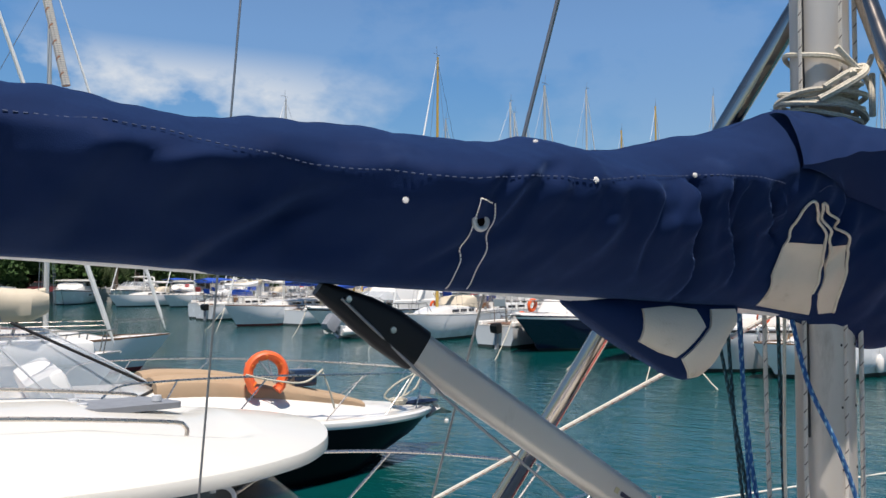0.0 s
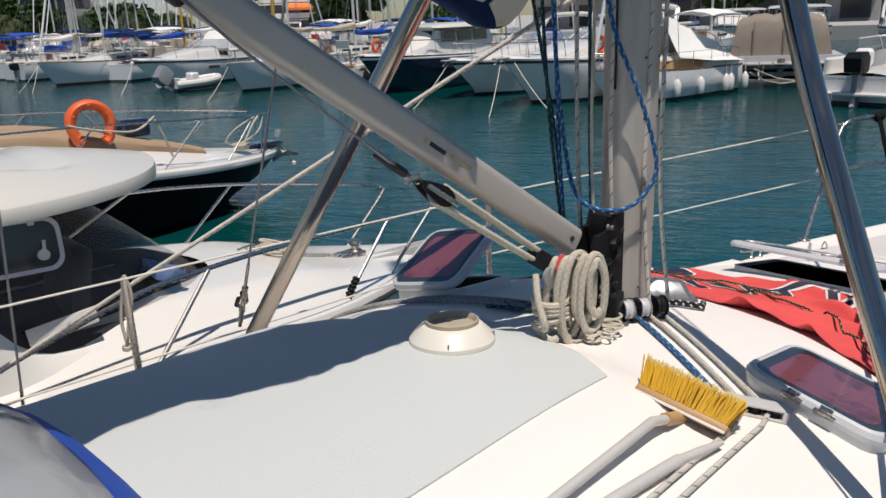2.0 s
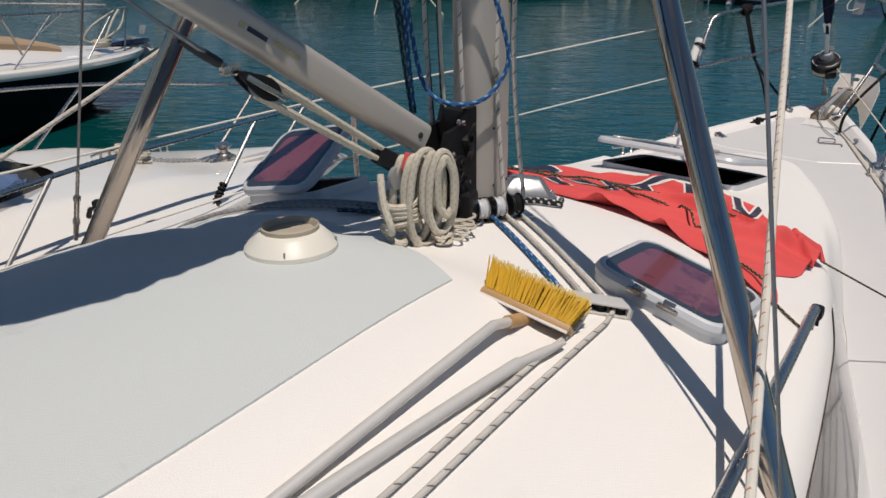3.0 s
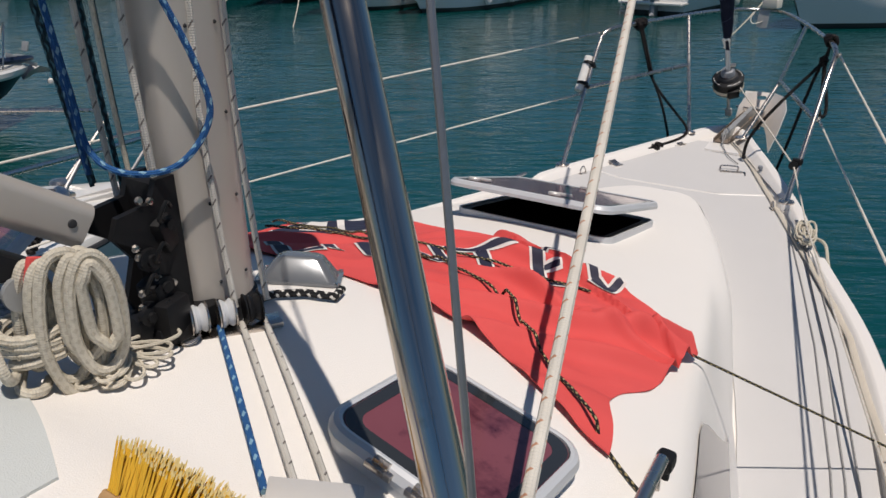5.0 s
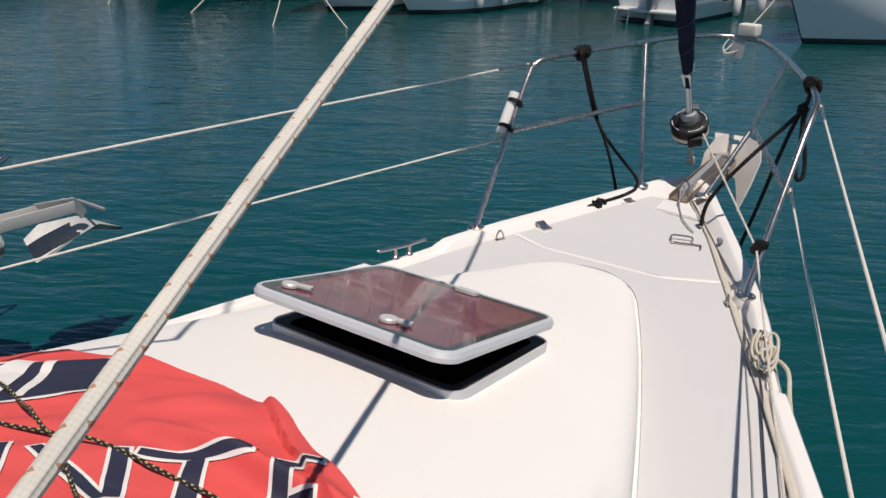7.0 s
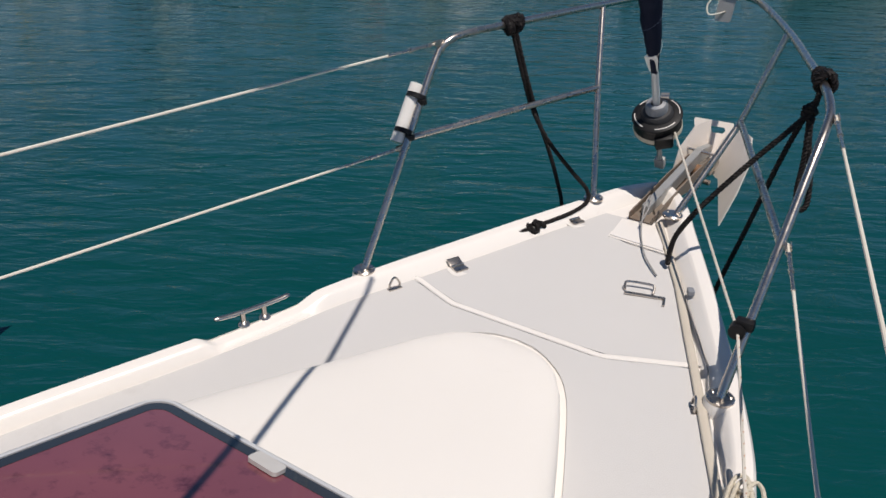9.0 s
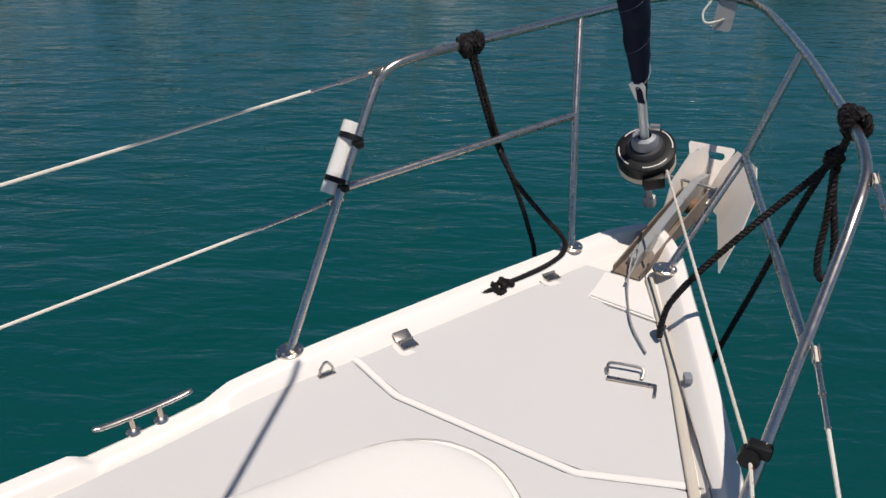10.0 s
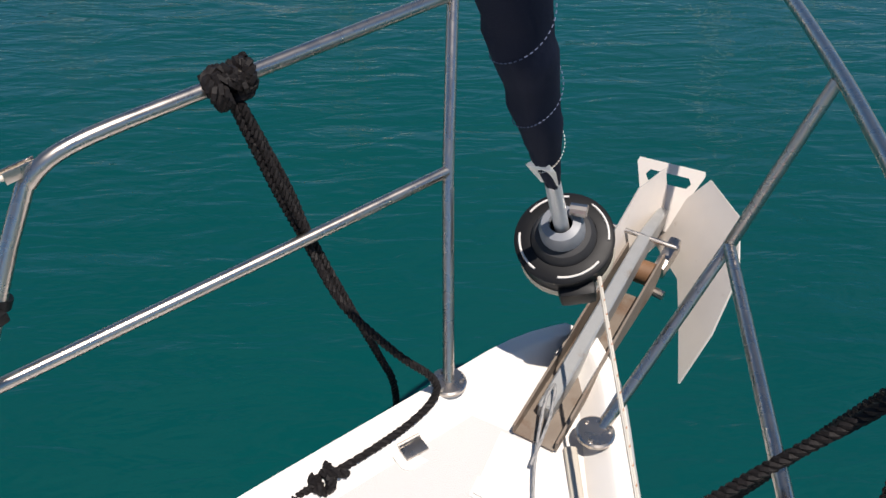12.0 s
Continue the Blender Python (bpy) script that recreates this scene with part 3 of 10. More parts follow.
# long side windows let into the leaning cabin sides
for sgn in (1, -1):
    bm = bmesh.new()
    rings = []
    for k in range(48):
        y = (0.74 if sgn > 0 else 0.02) - 4.0 * (k / 47) ** 1.3
        w, d = cabin_w(y), deck_z(y)
        row = []
        for j in range(7):
            if sgn > 0:
                low = 0.87 + (0.13 + side_flare(y)) * 0.64
                u = low - (low - 0.888) * ease(0.76, 0.35, y) * j / 6
            else:
                g = ease(0.04, -0.55, y)
                u = 1.012 - 0.014 * g + (0.034 * g + 0.003) * j / 6
            row.append((sgn * (u * w + 0.004), y, roof_z(sgn * u * w, y) + 0.003))
        rings.append(row)
    skin(bm, rings, False)
    part("side_window", bm, "side_glass", yacht, "smoked brown-grey cabin side window")


def seam_y(x):
    """The anchor locker's after seam."""
    return float(np.interp(x, (-0.443, -0.27, 0.245, 0.482), (2.925, 2.864, 2.866, 2.962)))


def panel_rows(bm, rows, clamp, cols=10, lift=0.007):
    """Non-skid panel: rows of (y, x0, x1); clamp(x, y) shapes the ends."""
    vs = []
    for y, x0, x1 in rows:
        row = []
        for k in range(cols + 1):
            x = x0 + (x1 - x0) * k / cols
            yy = clamp(x, y)
            row.append(bm.verts.new((x, yy, deck_z(yy) + lift)))
        vs.append(row)
    for p, q in zip(vs, vs[1:]):
        for k in range(cols):
            if (p[k].co - q[k].co).length > 1e-5 or (p[k + 1].co - q[k + 1].co).length > 1e-5:
                bm.faces.new((p[k], p[k + 1], q[k + 1], q[k]))
    rim = [e for e in bm.edges if len(e.link_faces) == 1]
    ext = bmesh.ops.extrude_edge_only(bm, edges=rim)
    for v in ext["geom"]:
        if isinstance(v, bmesh.types.BMVert):
            v.co.z -= lift + 0.003


# side decks run forward round the cabin's nose to the locker seam
for sgn in (1, -1):
    bm = bmesh.new()
    rows = []
    for y in [-5.5 + 7.9 * k / 44 for k in range(44)] + [2.4 + 0.006 * k for k in range(96)]:
        i = cabin_w(y - 0.010) + 0.016 if y < 2.806 else 0.0
        rows.append((y, sgn * max(0.0, i), hull_x(y) + sgn * (rail_in(y) - 0.012)))
    panel_rows(bm, rows, lambda x, y: min(y, seam_y(x) - 0.013))
    part("side_deck_panel", bm, "nonskid_fore", yacht, "pale grey non-skid side deck")

bm = bmesh.new()
rows = []
for y in [2.86 + 0.0125 * k for k in range(67)]:
    o = rail_in(y) - 0.012
    r = o if y < 3.50 else o - (o + 0.005) * ease(3.495, 3.515, y)
    rows.append((y, hull_x(y) - o, hull_x(y) + max(-o + 0.004, min(r, o))))
panel_rows(bm, rows, lambda x, y: max(y, seam_y(x) + 0.013), 14)
part("anchor_locker_lid", bm, "nonskid_fore", yacht, "pale grey non-skid locker lid")
bm = bmesh.new()
tube(bm, [(x, seam_y(x) + 0.004, deck_z(seam_y(x)) + 0.004) for x in np.linspace(-0.455, 0.49, 40)], 0.011, 8, flat=0.45, up=(0, 0, 1))
part("locker_lip", bm, "gelcoat", yacht)
bm = bmesh.new()
tube(bm, [(x, seam_y(x) - 0.009, deck_z(seam_y(x)) + 0.001) for x in np.linspace(-0.455, 0.49, 40)], 0.0022, 6)
part("locker_seam", bm, "grey_plastic", yacht)
bm = bmesh.new()
plate(bm, [(-0.005, 3.522), (0.215, 3.505), (0.165, 3.62), (0.10, 3.735), (-0.02, 3.70)], 0.012, Matrix.Translation((0, 0, deck_z(3.62) - 0.002)))
bmesh.ops.bevel(bm, geom=[e for e in bm.edges if e.verts[0].co.z > 1.478 and e.verts[1].co.z > 1.478], offset=0.006, segments=2, affect="EDGES")
part("stem_plate", bm, "gelcoat", yacht)

# grey panel on the raised roof abaft the mast
bm = bmesh.new()
vs = []
for i in range(34):
    row = []
    for k in range(31):
        x = -0.80 + (1.070 + 0.035 * ease(0, 16, i)) * k / 30
        yf = -0.50 - 0.36 * (x + 0.40) ** 2
        y = yf - i * 0.055
        row.append(bm.verts.new((x, y, roof_z(x, y) + 0.005)))
    vs.append(row)
for p, q in zip(vs, vs[1:]):
    for k in range(30):
        bm.faces.new((p[k], p[k + 1], q[k + 1], q[k]))
rim = [e for e in bm.edges if len(e.link_faces) == 1]
for v in bmesh.ops.extrude_edge_only(bm, edges=rim)["geom"]:
    if isinstance(v, bmesh.types.BMVert):
        v.co.z -= 0.009
part("roof_panel", bm, "nonskid_grey", yacht, "pale grey non-skid roof panel")

# ---- deck fittings ----
def roof_frame(x, y, spin=0.0):
    """A pose on the roof whose z stands off it."""
    h = 0.02
    n = Vector(((roof_z(x - h, y) - roof_z(x + h, y)) / (2 * h), (roof_z(x, y - h) - roof_z(x, y + h)) / (2 * h), 1)).normalized()
    q = Vector((0, 0, 1)).rotation_difference(n).to_matrix().to_4x4()
    return Matrix.Translation((x, y, roof_z(x, y))) @ q @ pose(0, 0, 0, 0, 0, spin)


def ring_plate(bm, outer, inner, z0, z1, m):
    """A flat frame between two outlines with as many points."""
    loops = [[bm.verts.new(m @ Vector((x, y, z))) for x, y in o] for o, z in ((outer, z0), (outer, z1), (inner, z1), (inner, z0))]
    n = len(outer)
    for a, b in zip(loops, loops[1:] + loops[:1]):
        for k in range(n):
            bm.faces.new((a[k], a[(k + 1) % n], b[(k + 1) % n], b[k]))


def deck_hatch(name, m, w, h, r, lid, label, handles=(), hinges=(), lip=0.018, edge=0.055, cut=0.0):
    """Framed acrylic hatch: m poses the coaming, lid the lid relative to it."""
    t = thing(name, label, "hatch", "deck hatches")
    t.matrix_world = m
    bm = bmesh.new()
    fm = pose(0, cut / 2, 0)
    ring_plate(bm, rounded(w, h - cut, r), rounded(w - edge, h - cut - edge, r - 0.02), -0.03, lip, fm)
    part("frame", bm, "hatch_white", t, "pale aluminium coaming")
    bm = bmesh.new()
    ring_plate(bm, rounded(w - edge - 0.001, h - cut - edge - 0.001, r - 0.02), rounded(w - 0.085, h - cut - 0.085, r - 0.03), -0.04, lip - 0.004, fm)
    part("seal", bm, "rubber", t, "black rubber seal")
    # flat near-black plate stands in for the unlit space below the hatch
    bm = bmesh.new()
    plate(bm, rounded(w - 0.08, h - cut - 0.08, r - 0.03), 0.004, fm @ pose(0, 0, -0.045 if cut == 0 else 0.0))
    part("opening_shade_plate", bm, "dark_inside", t)
    bm = bmesh.new()
    o = rounded(w + 0.01, h + 0.01, r)
    n = len(o)
    prof = ((0.0, 0.0), (-0.002, 0.012), (0.004, 0.024), (0.012, 0.028), (0.018, 0.0265), (0.018, 0.0))
    loops = []
    for inset, z in prof:
        f = rounded(w + 0.01 - 2 * inset, h + 0.01 - 2 * inset, max(0.012, r - inset))
        loops.append([bm.verts.new(lid @ Vector((x, y, z))) for x, y in f])
    for a, b in zip(loops, loops[1:] + loops[:1]):
        for k in range(n):
            bm.faces.new((a[k], a[(k + 1) % n], b[(k + 1) % n], b[k]))
    rim = part("lid_rim", bm, "hatch_white", t, "pale grey lid rim")
    bm = bmesh.new()
    plate(bm, rounded(w - 0.028, h - 0.028, r - 0.014), 0.010, lid @ pose(0, 0, 0.014))
    part("pane", bm, "acrylic", t, "smoked purple acrylic pane")
    bm = bmesh.new()
    ring_plate(bm, rounded(w - 0.030, h - 0.030, r - 0.014), rounded(w - 0.078, h - 0.078, r - 0.030), 0.0, 0.0248, lid)
    part("pane_border", bm, "window_dark", t, "dark screen-printed border")
    for x, y, a in handles:
        bm = bmesh.new()
        mm = lid @ pose(x, y, 0.026, 0, 0, a)
        if y < 0:
            lathe(bm, ((0.0, 0.012), (0.022, 0.011), (0.025, 0.007), (0.025, 0.0)), 18, mm)
            box(bm, (0.055, 0.022, 0.010), mm @ pose(0.036, 0, 0.007), 0.004)
        else:
            plate(bm, rounded(0.078, 0.034, 0.009), 0.009, mm)
        part("handle", bm, "alu_worn", t, "pale grey latch handle")
    for x, y in hinges:
        bm = bmesh.new()
        box(bm, (0.05, 0.028, 0.012), pose(x, y, 0.026), 0.003)
        tube(bm, [(x - 0.014, y - 0.002, 0.036), (x + 0.014, y - 0.002, 0.036)], 0.007, 8)
        part("hinge", bm, "steel", t)
    return t


# forward hatch: its lid stands open at its after edge
fh = Matrix.Translation((-0.045, 1.533, 1.694)) @ pose(0, 0, 0, -10.8, 0, 0)
deck_hatch("deck_hatch", fh, 0.64, 0.605, 0.06, pose(0, 0.2975, 0.052, -4.6, 0, 0) @ pose(0, -0.2975, 0.005), "smoked acrylic foredeck hatch, propped ajar above a black opening", handles=((-0.25, -0.215, 20), (0.085, -0.215, 15), (0.03, 0.262, -3)), lip=0.010, edge=0.02, cut=0.07)

sh = Matrix.Translation((0.598, -0.205, 1.985)) @ pose(0, 0, 0, -7.5, 12.5, -3.0)
deck_hatch("deck_hatch", sh, 0.335, 0.30, 0.06, pose(0, 0, 0.012), "closed smoked acrylic hatch with pale rim on the starboard roof", hinges=((-0.037, -0.150), (0.040, -0.150)))
ph = Matrix.Translation((-0.69, -0.19, 1.975)) @ pose(0, 0, 0, -4, -13, 0)
deck_hatch("deck_hatch", ph, 0.34, 0.30, 0.06, pose(0, -0.15, 0.02, 33, 0, 0) @ pose(0, 0.15, 0.0), "smoked acrylic hatch with pale rim standing open on the port roof")

vent = thing("deck_vent", "round cream plastic deck ventilator on the grey roof panel", "vent")
vent.matrix_world = roof_frame(-0.110, -0.776) @ pose(0, 0, 0.004)
bm = bmesh.new()
lathe(bm, ((0.108, 0.0), (0.108, 0.010), (0.101, 0.019), (0.080, 0.040), (0.072, 0.046), (0.064, 0.047), (0.060, 0.042), (0.0, 0.040)), 40)
part("base", bm, "cream_plastic", vent)
bm = bmesh.new()
lathe(bm, ((0.0675, 0.040), (0.0675, 0.056), (0.064, 0.058), (0.061, 0.054), (0.058, 0.0425), (0.0, 0.0425)), 36)
part("cap", bm, "vent_tan", vent, "weathered tan disc in a raised ring")
for a in range(4):
    bm = bmesh.new()
    box(bm, (0.006, 0.004, 0.014), pose(0, 0, 0, 0, 0, 40 + 90 * a) @ pose(0.103, 0, 0.018), 0.001)
    part("latch", bm, "grey_plastic", vent)


def bow_cleat(m):
    t = thing("mooring_cleat", "polished steel mooring cleat on the toe rail", "cleat", "mooring cleats")
    t.matrix_world = m
    bm = bmesh.new()
    tube(bm, spline([(0, -0.125, 0.052), (0, -0.08, 0.047), (0, 0, 0.045), (0, 0.08, 0.047), (0, 0.125, 0.052)], 4), [0.005] + [0.009] * 15 + [0.005], 10, flat=0.8)
    part("bar", bm, "steel", t)
    for y in (-0.035, 0.035):
        bm = bmesh.new()
        lathe(bm, ((0.02, 0.0), (0.018, 0.005), (0.009, 0.012), (0.008, 0.045)), 14, pose(0, y, 0))
        part("foot", bm, "steel", t)
    return t


cleat = bow_cleat(Matrix.Translation((-0.735, 2.445, deck_z(2.445) + 0.015)) @ pose(0, 0, 0, 0, 0, -20.5))
copy_thing(cleat, Matrix.Translation((0.735, 2.445, deck_z(2.445) + 0.015)) @ pose(0, 0, 0, 0, 0, 20.5))

padeye = thing("pad_eye", "small polished steel pad eye on the foredeck edge", "pad eye", "pad eyes")
padeye.matrix_world = Matrix.Translation((-0.476, 2.835, deck_z(2.835) + 0.008)) @ pose(0, 0, 0, 0, 0, -26 + 90)
bm = bmesh.new()
box(bm, (0.05, 0.02, 0.006), None, 0.002)
part("plate", bm, "steel", padeye)
bm = bmesh.new()
tube(bm, spline([(-0.018, 0, 0), (-0.018, 0, 0.02), (0, 0, 0.042), (0.018, 0, 0.02), (0.018, 0, 0)], 5), 0.004, 8)
part("bow", bm, "steel", padeye)
copy_thing(padeye, Matrix.Translation((0.545, 2.79, deck_z(2.8) + 0.004)) @ pose(0, 0, 0, 0, 0, 26 + 90))

for hx, hy, ha in ((-0.392, 3.062, 64), (-0.184, 3.570, 62)):
    hinge = thing("strap_hinge", "small steel hinge of the anchor locker lid", "hinge", "locker hinges")
    hinge.matrix_world = Matrix.Translation((hx + 0.02, hy, deck_z(hy) + 0.010)) @ pose(0, 0, 0, 0, 0, ha)
    bm = bmesh.new()
    box(bm, (0.05, 0.034, 0.004), pose(0, -0.02, 0), 0.0015)
    part("leaf", bm, "steel", hinge)
    bm = bmesh.new()
    box(bm, (0.05, 0.034, 0.004), pose(0, 0.018, 0.008, 24, 0, 0), 0.0015)
    part("leaf", bm, "steel", hinge)
    bm = bmesh.new()
    tube(bm, [(-0.025, 0, 0.003), (0.025, 0, 0.003)], 0.0045, 8)
    part("pin", bm, "steel", hinge)
    bm = bmesh.new()
    plate(bm, rounded(0.085, 0.07, 0.02), 0.006, pose(0, -0.022, -0.010))
    part("pad", bm, "gelcoat", hinge, "white moulded pad")

lift = thing("lift_handle", "folding steel lift handle on the anchor locker lid", "handle")
lift.matrix_world = Matrix.Translation((0.228, 3.235, deck_z(3.235) + 0.009)) @ pose(0, 0, 0, 0, 0, 15)
bm = bmesh.new()
tube(bm, spline([(-0.05, 0.0, 0.004), (-0.052, 0.02, 0.014), (-0.04, 0.028, 0.02), (0.03, 0.028, 0.02), (0.042, 0.02, 0.014), (0.04, 0.0, 0.004)], 4), 0.0045, 8)
part("grip", bm, "steel", lift)
bm = bmesh.new()
box(bm, (0.13, 0.014, 0.006), pose(0.015, -0.016, 0.002), 0.002)
box(bm, (0.008, 0.05, 0.005), pose(0.078, -0.036, 0.002), 0.002)
part("strike", bm, "steel", lift)

# ---- pulpit ----
TUBE = 0.0128
pulpit = thing("pulpit", "polished stainless steel bow pulpit", "pulpit")
top = spline([(-0.60, 3.285, 2.125), (-0.568, 3.355, 2.165), (-0.48, 3.60, 2.178), (-0.335, 4.066, 2.184), (-0.245, 4.42, 2.178), (-0.15, 4.62, 2.172), (-0.02, 4.69, 2.166), (0.10, 4.65, 2.164), (0.20, 4.49, 2.162), (0.366, 4.12, 2.155), (0.50, 3.76, 2.15), (0.592, 3.50, 2.146), (0.634, 3.36, 2.122), (0.642, 3.27, 2.085)], 7)
bm = bmesh.new()
tube(bm, [(-0.60, 2.83, 1.475)] + [Vector((-0.60, 2.83, 1.475)).lerp(Vector((-0.601, 3.23, 2.055)), k / 4) for k in (1, 2, 3, 4)] + top + [(0.640, 3.19, 2.03), (0.60, 2.825, 1.475)], TUBE, 14)
part("top_rail", bm, "steel", pulpit)
for pts in ([(-0.15, 3.712, 1.52), (-0.252, 3.895, 1.904), (-0.335, 4.066, 2.18)], [(0.160, 3.735, 1.500), (0.278, 4.03, 1.826)], [(0.278, 4.03, 1.826), (0.360, 4.12, 2.148)]):
    bm = bmesh.new()
    tube(bm, dense(pts, 0.1), TUBE * 0.94, 12)
    part("post", bm, "steel", pulpit)
for pts in ([(-0.601, 3.125, 1.86), (-0.252, 3.895, 1.904)], [(0.278, 4.03, 1.826), (0.628, 3.06, 1.84)]):
    bm = bmesh.new()
    tube(bm, dense(pts, 0.1), TUBE * 0.92, 12)
    part("middle_rail", bm, "steel", pulpit)
for p, q in (((-0.60, 2.83, 1.475), (-0.60, 3.23, 2.06)), ((0.60, 2.825, 1.475), (0.640, 3.19, 2.03)), ((-0.15, 3.712, 1.52), (-0.252, 3.895, 1.9)), ((0.160, 3.735, 1.500), (0.278, 4.03, 1.826))):
    bm = bmesh.new()
    base = Matrix.Translation((p[0], p[1], deck_z(p[1]) + 0.042))
    lathe(bm, ((0.0, 0.006), (0.034, 0.006), (0.038, 0.003), (0.038, -0.004)), 24, base)
    foot = part("foot_flange", bm, "steel", pulpit)
    if p[1] < 3:
        bm = bmesh.new()
        lathe(bm, ((0.0, -0.002), (0.037, -0.002), (0.041, -0.012), (0.045, -0.07), (0.0, -0.07)), 24, base)
        part("foot_pad", bm, "gelcoat", pulpit, "white moulded pad")
    for a in range(3):
        bm = bmesh.new()
        lathe(bm, ((0.0, 0.011), (0.004, 0.010), (0.0055, 0.006)), 8, base @ pose(0.027 * math.cos(2.1 * a + 0.5), 0.027 * math.sin(2.1 * a + 0.5), 0))
        part("bolt", bm, "steel", foot)
light = thing("bow_light", "white bow navigation light on a steel bracket", "navigation light")
bm = bmesh.new()
plate(bm, rounded(0.075, 0.11, 0.012), 0.004, Matrix.Translation((0.0, 4.655, 2.11)) @ pose(0, 0, 0, 78, 0, -12))
part("bracket", bm, "galv", light, "rust-stained steel bracket")
bm = bmesh.new()
box(bm, (0.11, 0.075, 0.065), Matrix.Translation((0.04, 4.68, 2.215)) @ pose(0, 0, 0, 0, 0, -15), 0.015, 3)
part("housing", bm, "cream_plastic", light)
bm = bmesh.new()
tube(bm, spline([(-0.055, 4.65, 2.16), (-0.075, 4.63, 2.12), (-0.06, 4.62, 2.085), (-0.02, 4.64, 2.09), (0.0, 4.645, 2.10)], 6), 0.004, 8)
part("cable", bm, "coated_wire", light)
for k in range(2):
    bm = bmesh.new()
    lathe(bm, ((0.0, 0.006), (0.005, 0.005), (0.006, 0.0)), 8, Matrix.Translation((0.012, 4.652, 2.095 - 0.02 * k)) @ pose(0, 0, 0, 80, 0, -12))
    part("screw", bm, "teak", light)

holder = thing("tube_holder", "white plastic tube strapped to the pulpit leg", "tube")
a, b = Vector((-0.638, 3.085, 1.845)), Vector((-0.635, 3.205, 2.02))
bm = bmesh.new()
tube(bm, dense([a, b], 0.05), 0.026, 18)
part("tube", bm, "gelcoat_shine", holder)
for f in (0.2, 0.8):
    bm = bmesh.new()
    c = a.lerp(b, f)
    d = (b - a).normalized()
    tube(bm, [c - d * 0.008 + Vector((0.012, 0, 0)), c + d * 0.008 + Vector((0.012, 0, 0))], 0.037, 16, flat=0.9)
    box(bm, (0.03, 0.02, 0.018), Matrix.Translation(c + Vector((0.045, -0.012, -0.01))), 0.004)
    part("strap", bm, "black_plastic", holder, "black strap")

# ---- lifelines ----
for sgn, pts, lo in ((-1, (Vector((-0.598, 3.31, 2.15)), Vector((-1.13, 0.63, 2.122)), Vector((-1.50, -2.2, 2.09))), 0),
                     (1, (Vector((0.652, 3.345, 2.116)), Vector((1.27, 0.63, 2.08)), Vector((1.62, -2.2, 2.06))), 0),
                     (-1, (Vector((-0.605, 3.10, 1.835)), Vector((-1.33, 0.63, 1.765)), Vector((-1.50, -2.2, 1.76))), 1),
                     (1, (Vector((0.645, 3.05, 1.85)), Vector((1.25, 0.63, 1.91)), Vector((1.62, -2.2, 1.74))), 1)):
    life = thing("lifeline", "white plastic-coated wire lifeline with rusty steel end fitting", "lifeline", "lifelines")
    bm = bmesh.new()
    tube(bm, dense(pts, 0.25), 0.0042, 8)
    part("wire", bm, "coated_wire", life)
    d = (pts[1] - pts[0]).normalized()
    bm = bmesh.new()
    for f0, f1, rr in ((0.045, 0.06, 0.0035), (0.06, 0.07, 0.0072), (0.07, 0.15, 0.0058), (0.15, 0.16, 0.0075), (0.16, 0.25, 0.0046), (0.25, 0.258, 0.0060)):
        tube(bm, [pts[0] + d * f0, pts[0] + d * f1], rr, 10)
    part("turnbuckle", bm, "steel", life)
    bm = bmesh.new()
    for sx in (-0.006, 0.006):
        box(bm, (0.003, 0.05, 0.018), frame_to(pts[0] + d * 0.022, pts[0] + d) @ pose(sx, 0, 0, 90, 0, 0), 0.001)
    tube(bm, [pts[0] + d * 0.008 + Vector((-0.011, 0, 0)), pts[0] + d * 0.008 + Vector((0.011, 0, 0))], 0.004, 8)
    part("clevis", bm, "steel", life)
stan = thing("stanchion", "steel lifeline stanchion at the deck edge", "stanchion", "stanchions")
bm = bmesh.new()
tube(bm, [(0, 0, 0), (0, 0, 0.74)], 0.0125, 12)
part("post", bm, "steel", stan)
bm = bmesh.new()
lathe(bm, ((0.0, 0.06), (0.02, 0.06), (0.02, 0.01), (0.035, 0.004), (0.035, 0.0)), 16)
part("socket", bm, "steel", stan)
stan.matrix_world = pose(-1.27, 0.63, 1.38)
for x, y in ((-1.51, -2.2), (-1.41, -1.07), (1.29, 0.63), (1.63, -2.2)):
    copy_thing(stan, pose(x, y, deck_z(y) + 0.02))

# ---- furling gear and furled jib ----
FS = Vector((0, -0.551, 1.0)).normalized()
fs0 = Vector((0.002, 3.881, 1.844))


def stay_at(z):
    return fs0 + FS * ((z - fs0.z) / FS.z)


furler = thing("headsail_furler", "black and grey plastic headsail furling drum on the forestay", "furler")
fm = frame_to(fs0 - FS * 0.02, fs0 + FS)
bm = bmesh.new()
lathe(bm, ((0.0, -0.075), (0.055, -0.075), (0.080, -0.066), (0.089, -0.05), (0.090, 0.012)), 40, fm)
box(bm, (0.07, 0.035, 0.055), fm @ pose(0.052, -0.075, -0.035, 0, 0, 28), 0.012, 2)
part("guard", bm, "black_plastic", furler)
bm = bmesh.new()
lathe(bm, ((0.0890, -0.050), (0.0925, -0.046), (0.0925, -0.030), (0.0905, -0.026)), 40, fm)
part("line_band", bm, "rope_white", furler, "wound pale furling line")
bm = bmesh.new()
lathe(bm, ((0.090, 0.008), (0.094, 0.014), (0.094, 0.022), (0.088, 0.026), (0.062, 0.027), (0.060, 0.022)), 40, fm)
part("top_flange", bm, "black_plastic", furler)
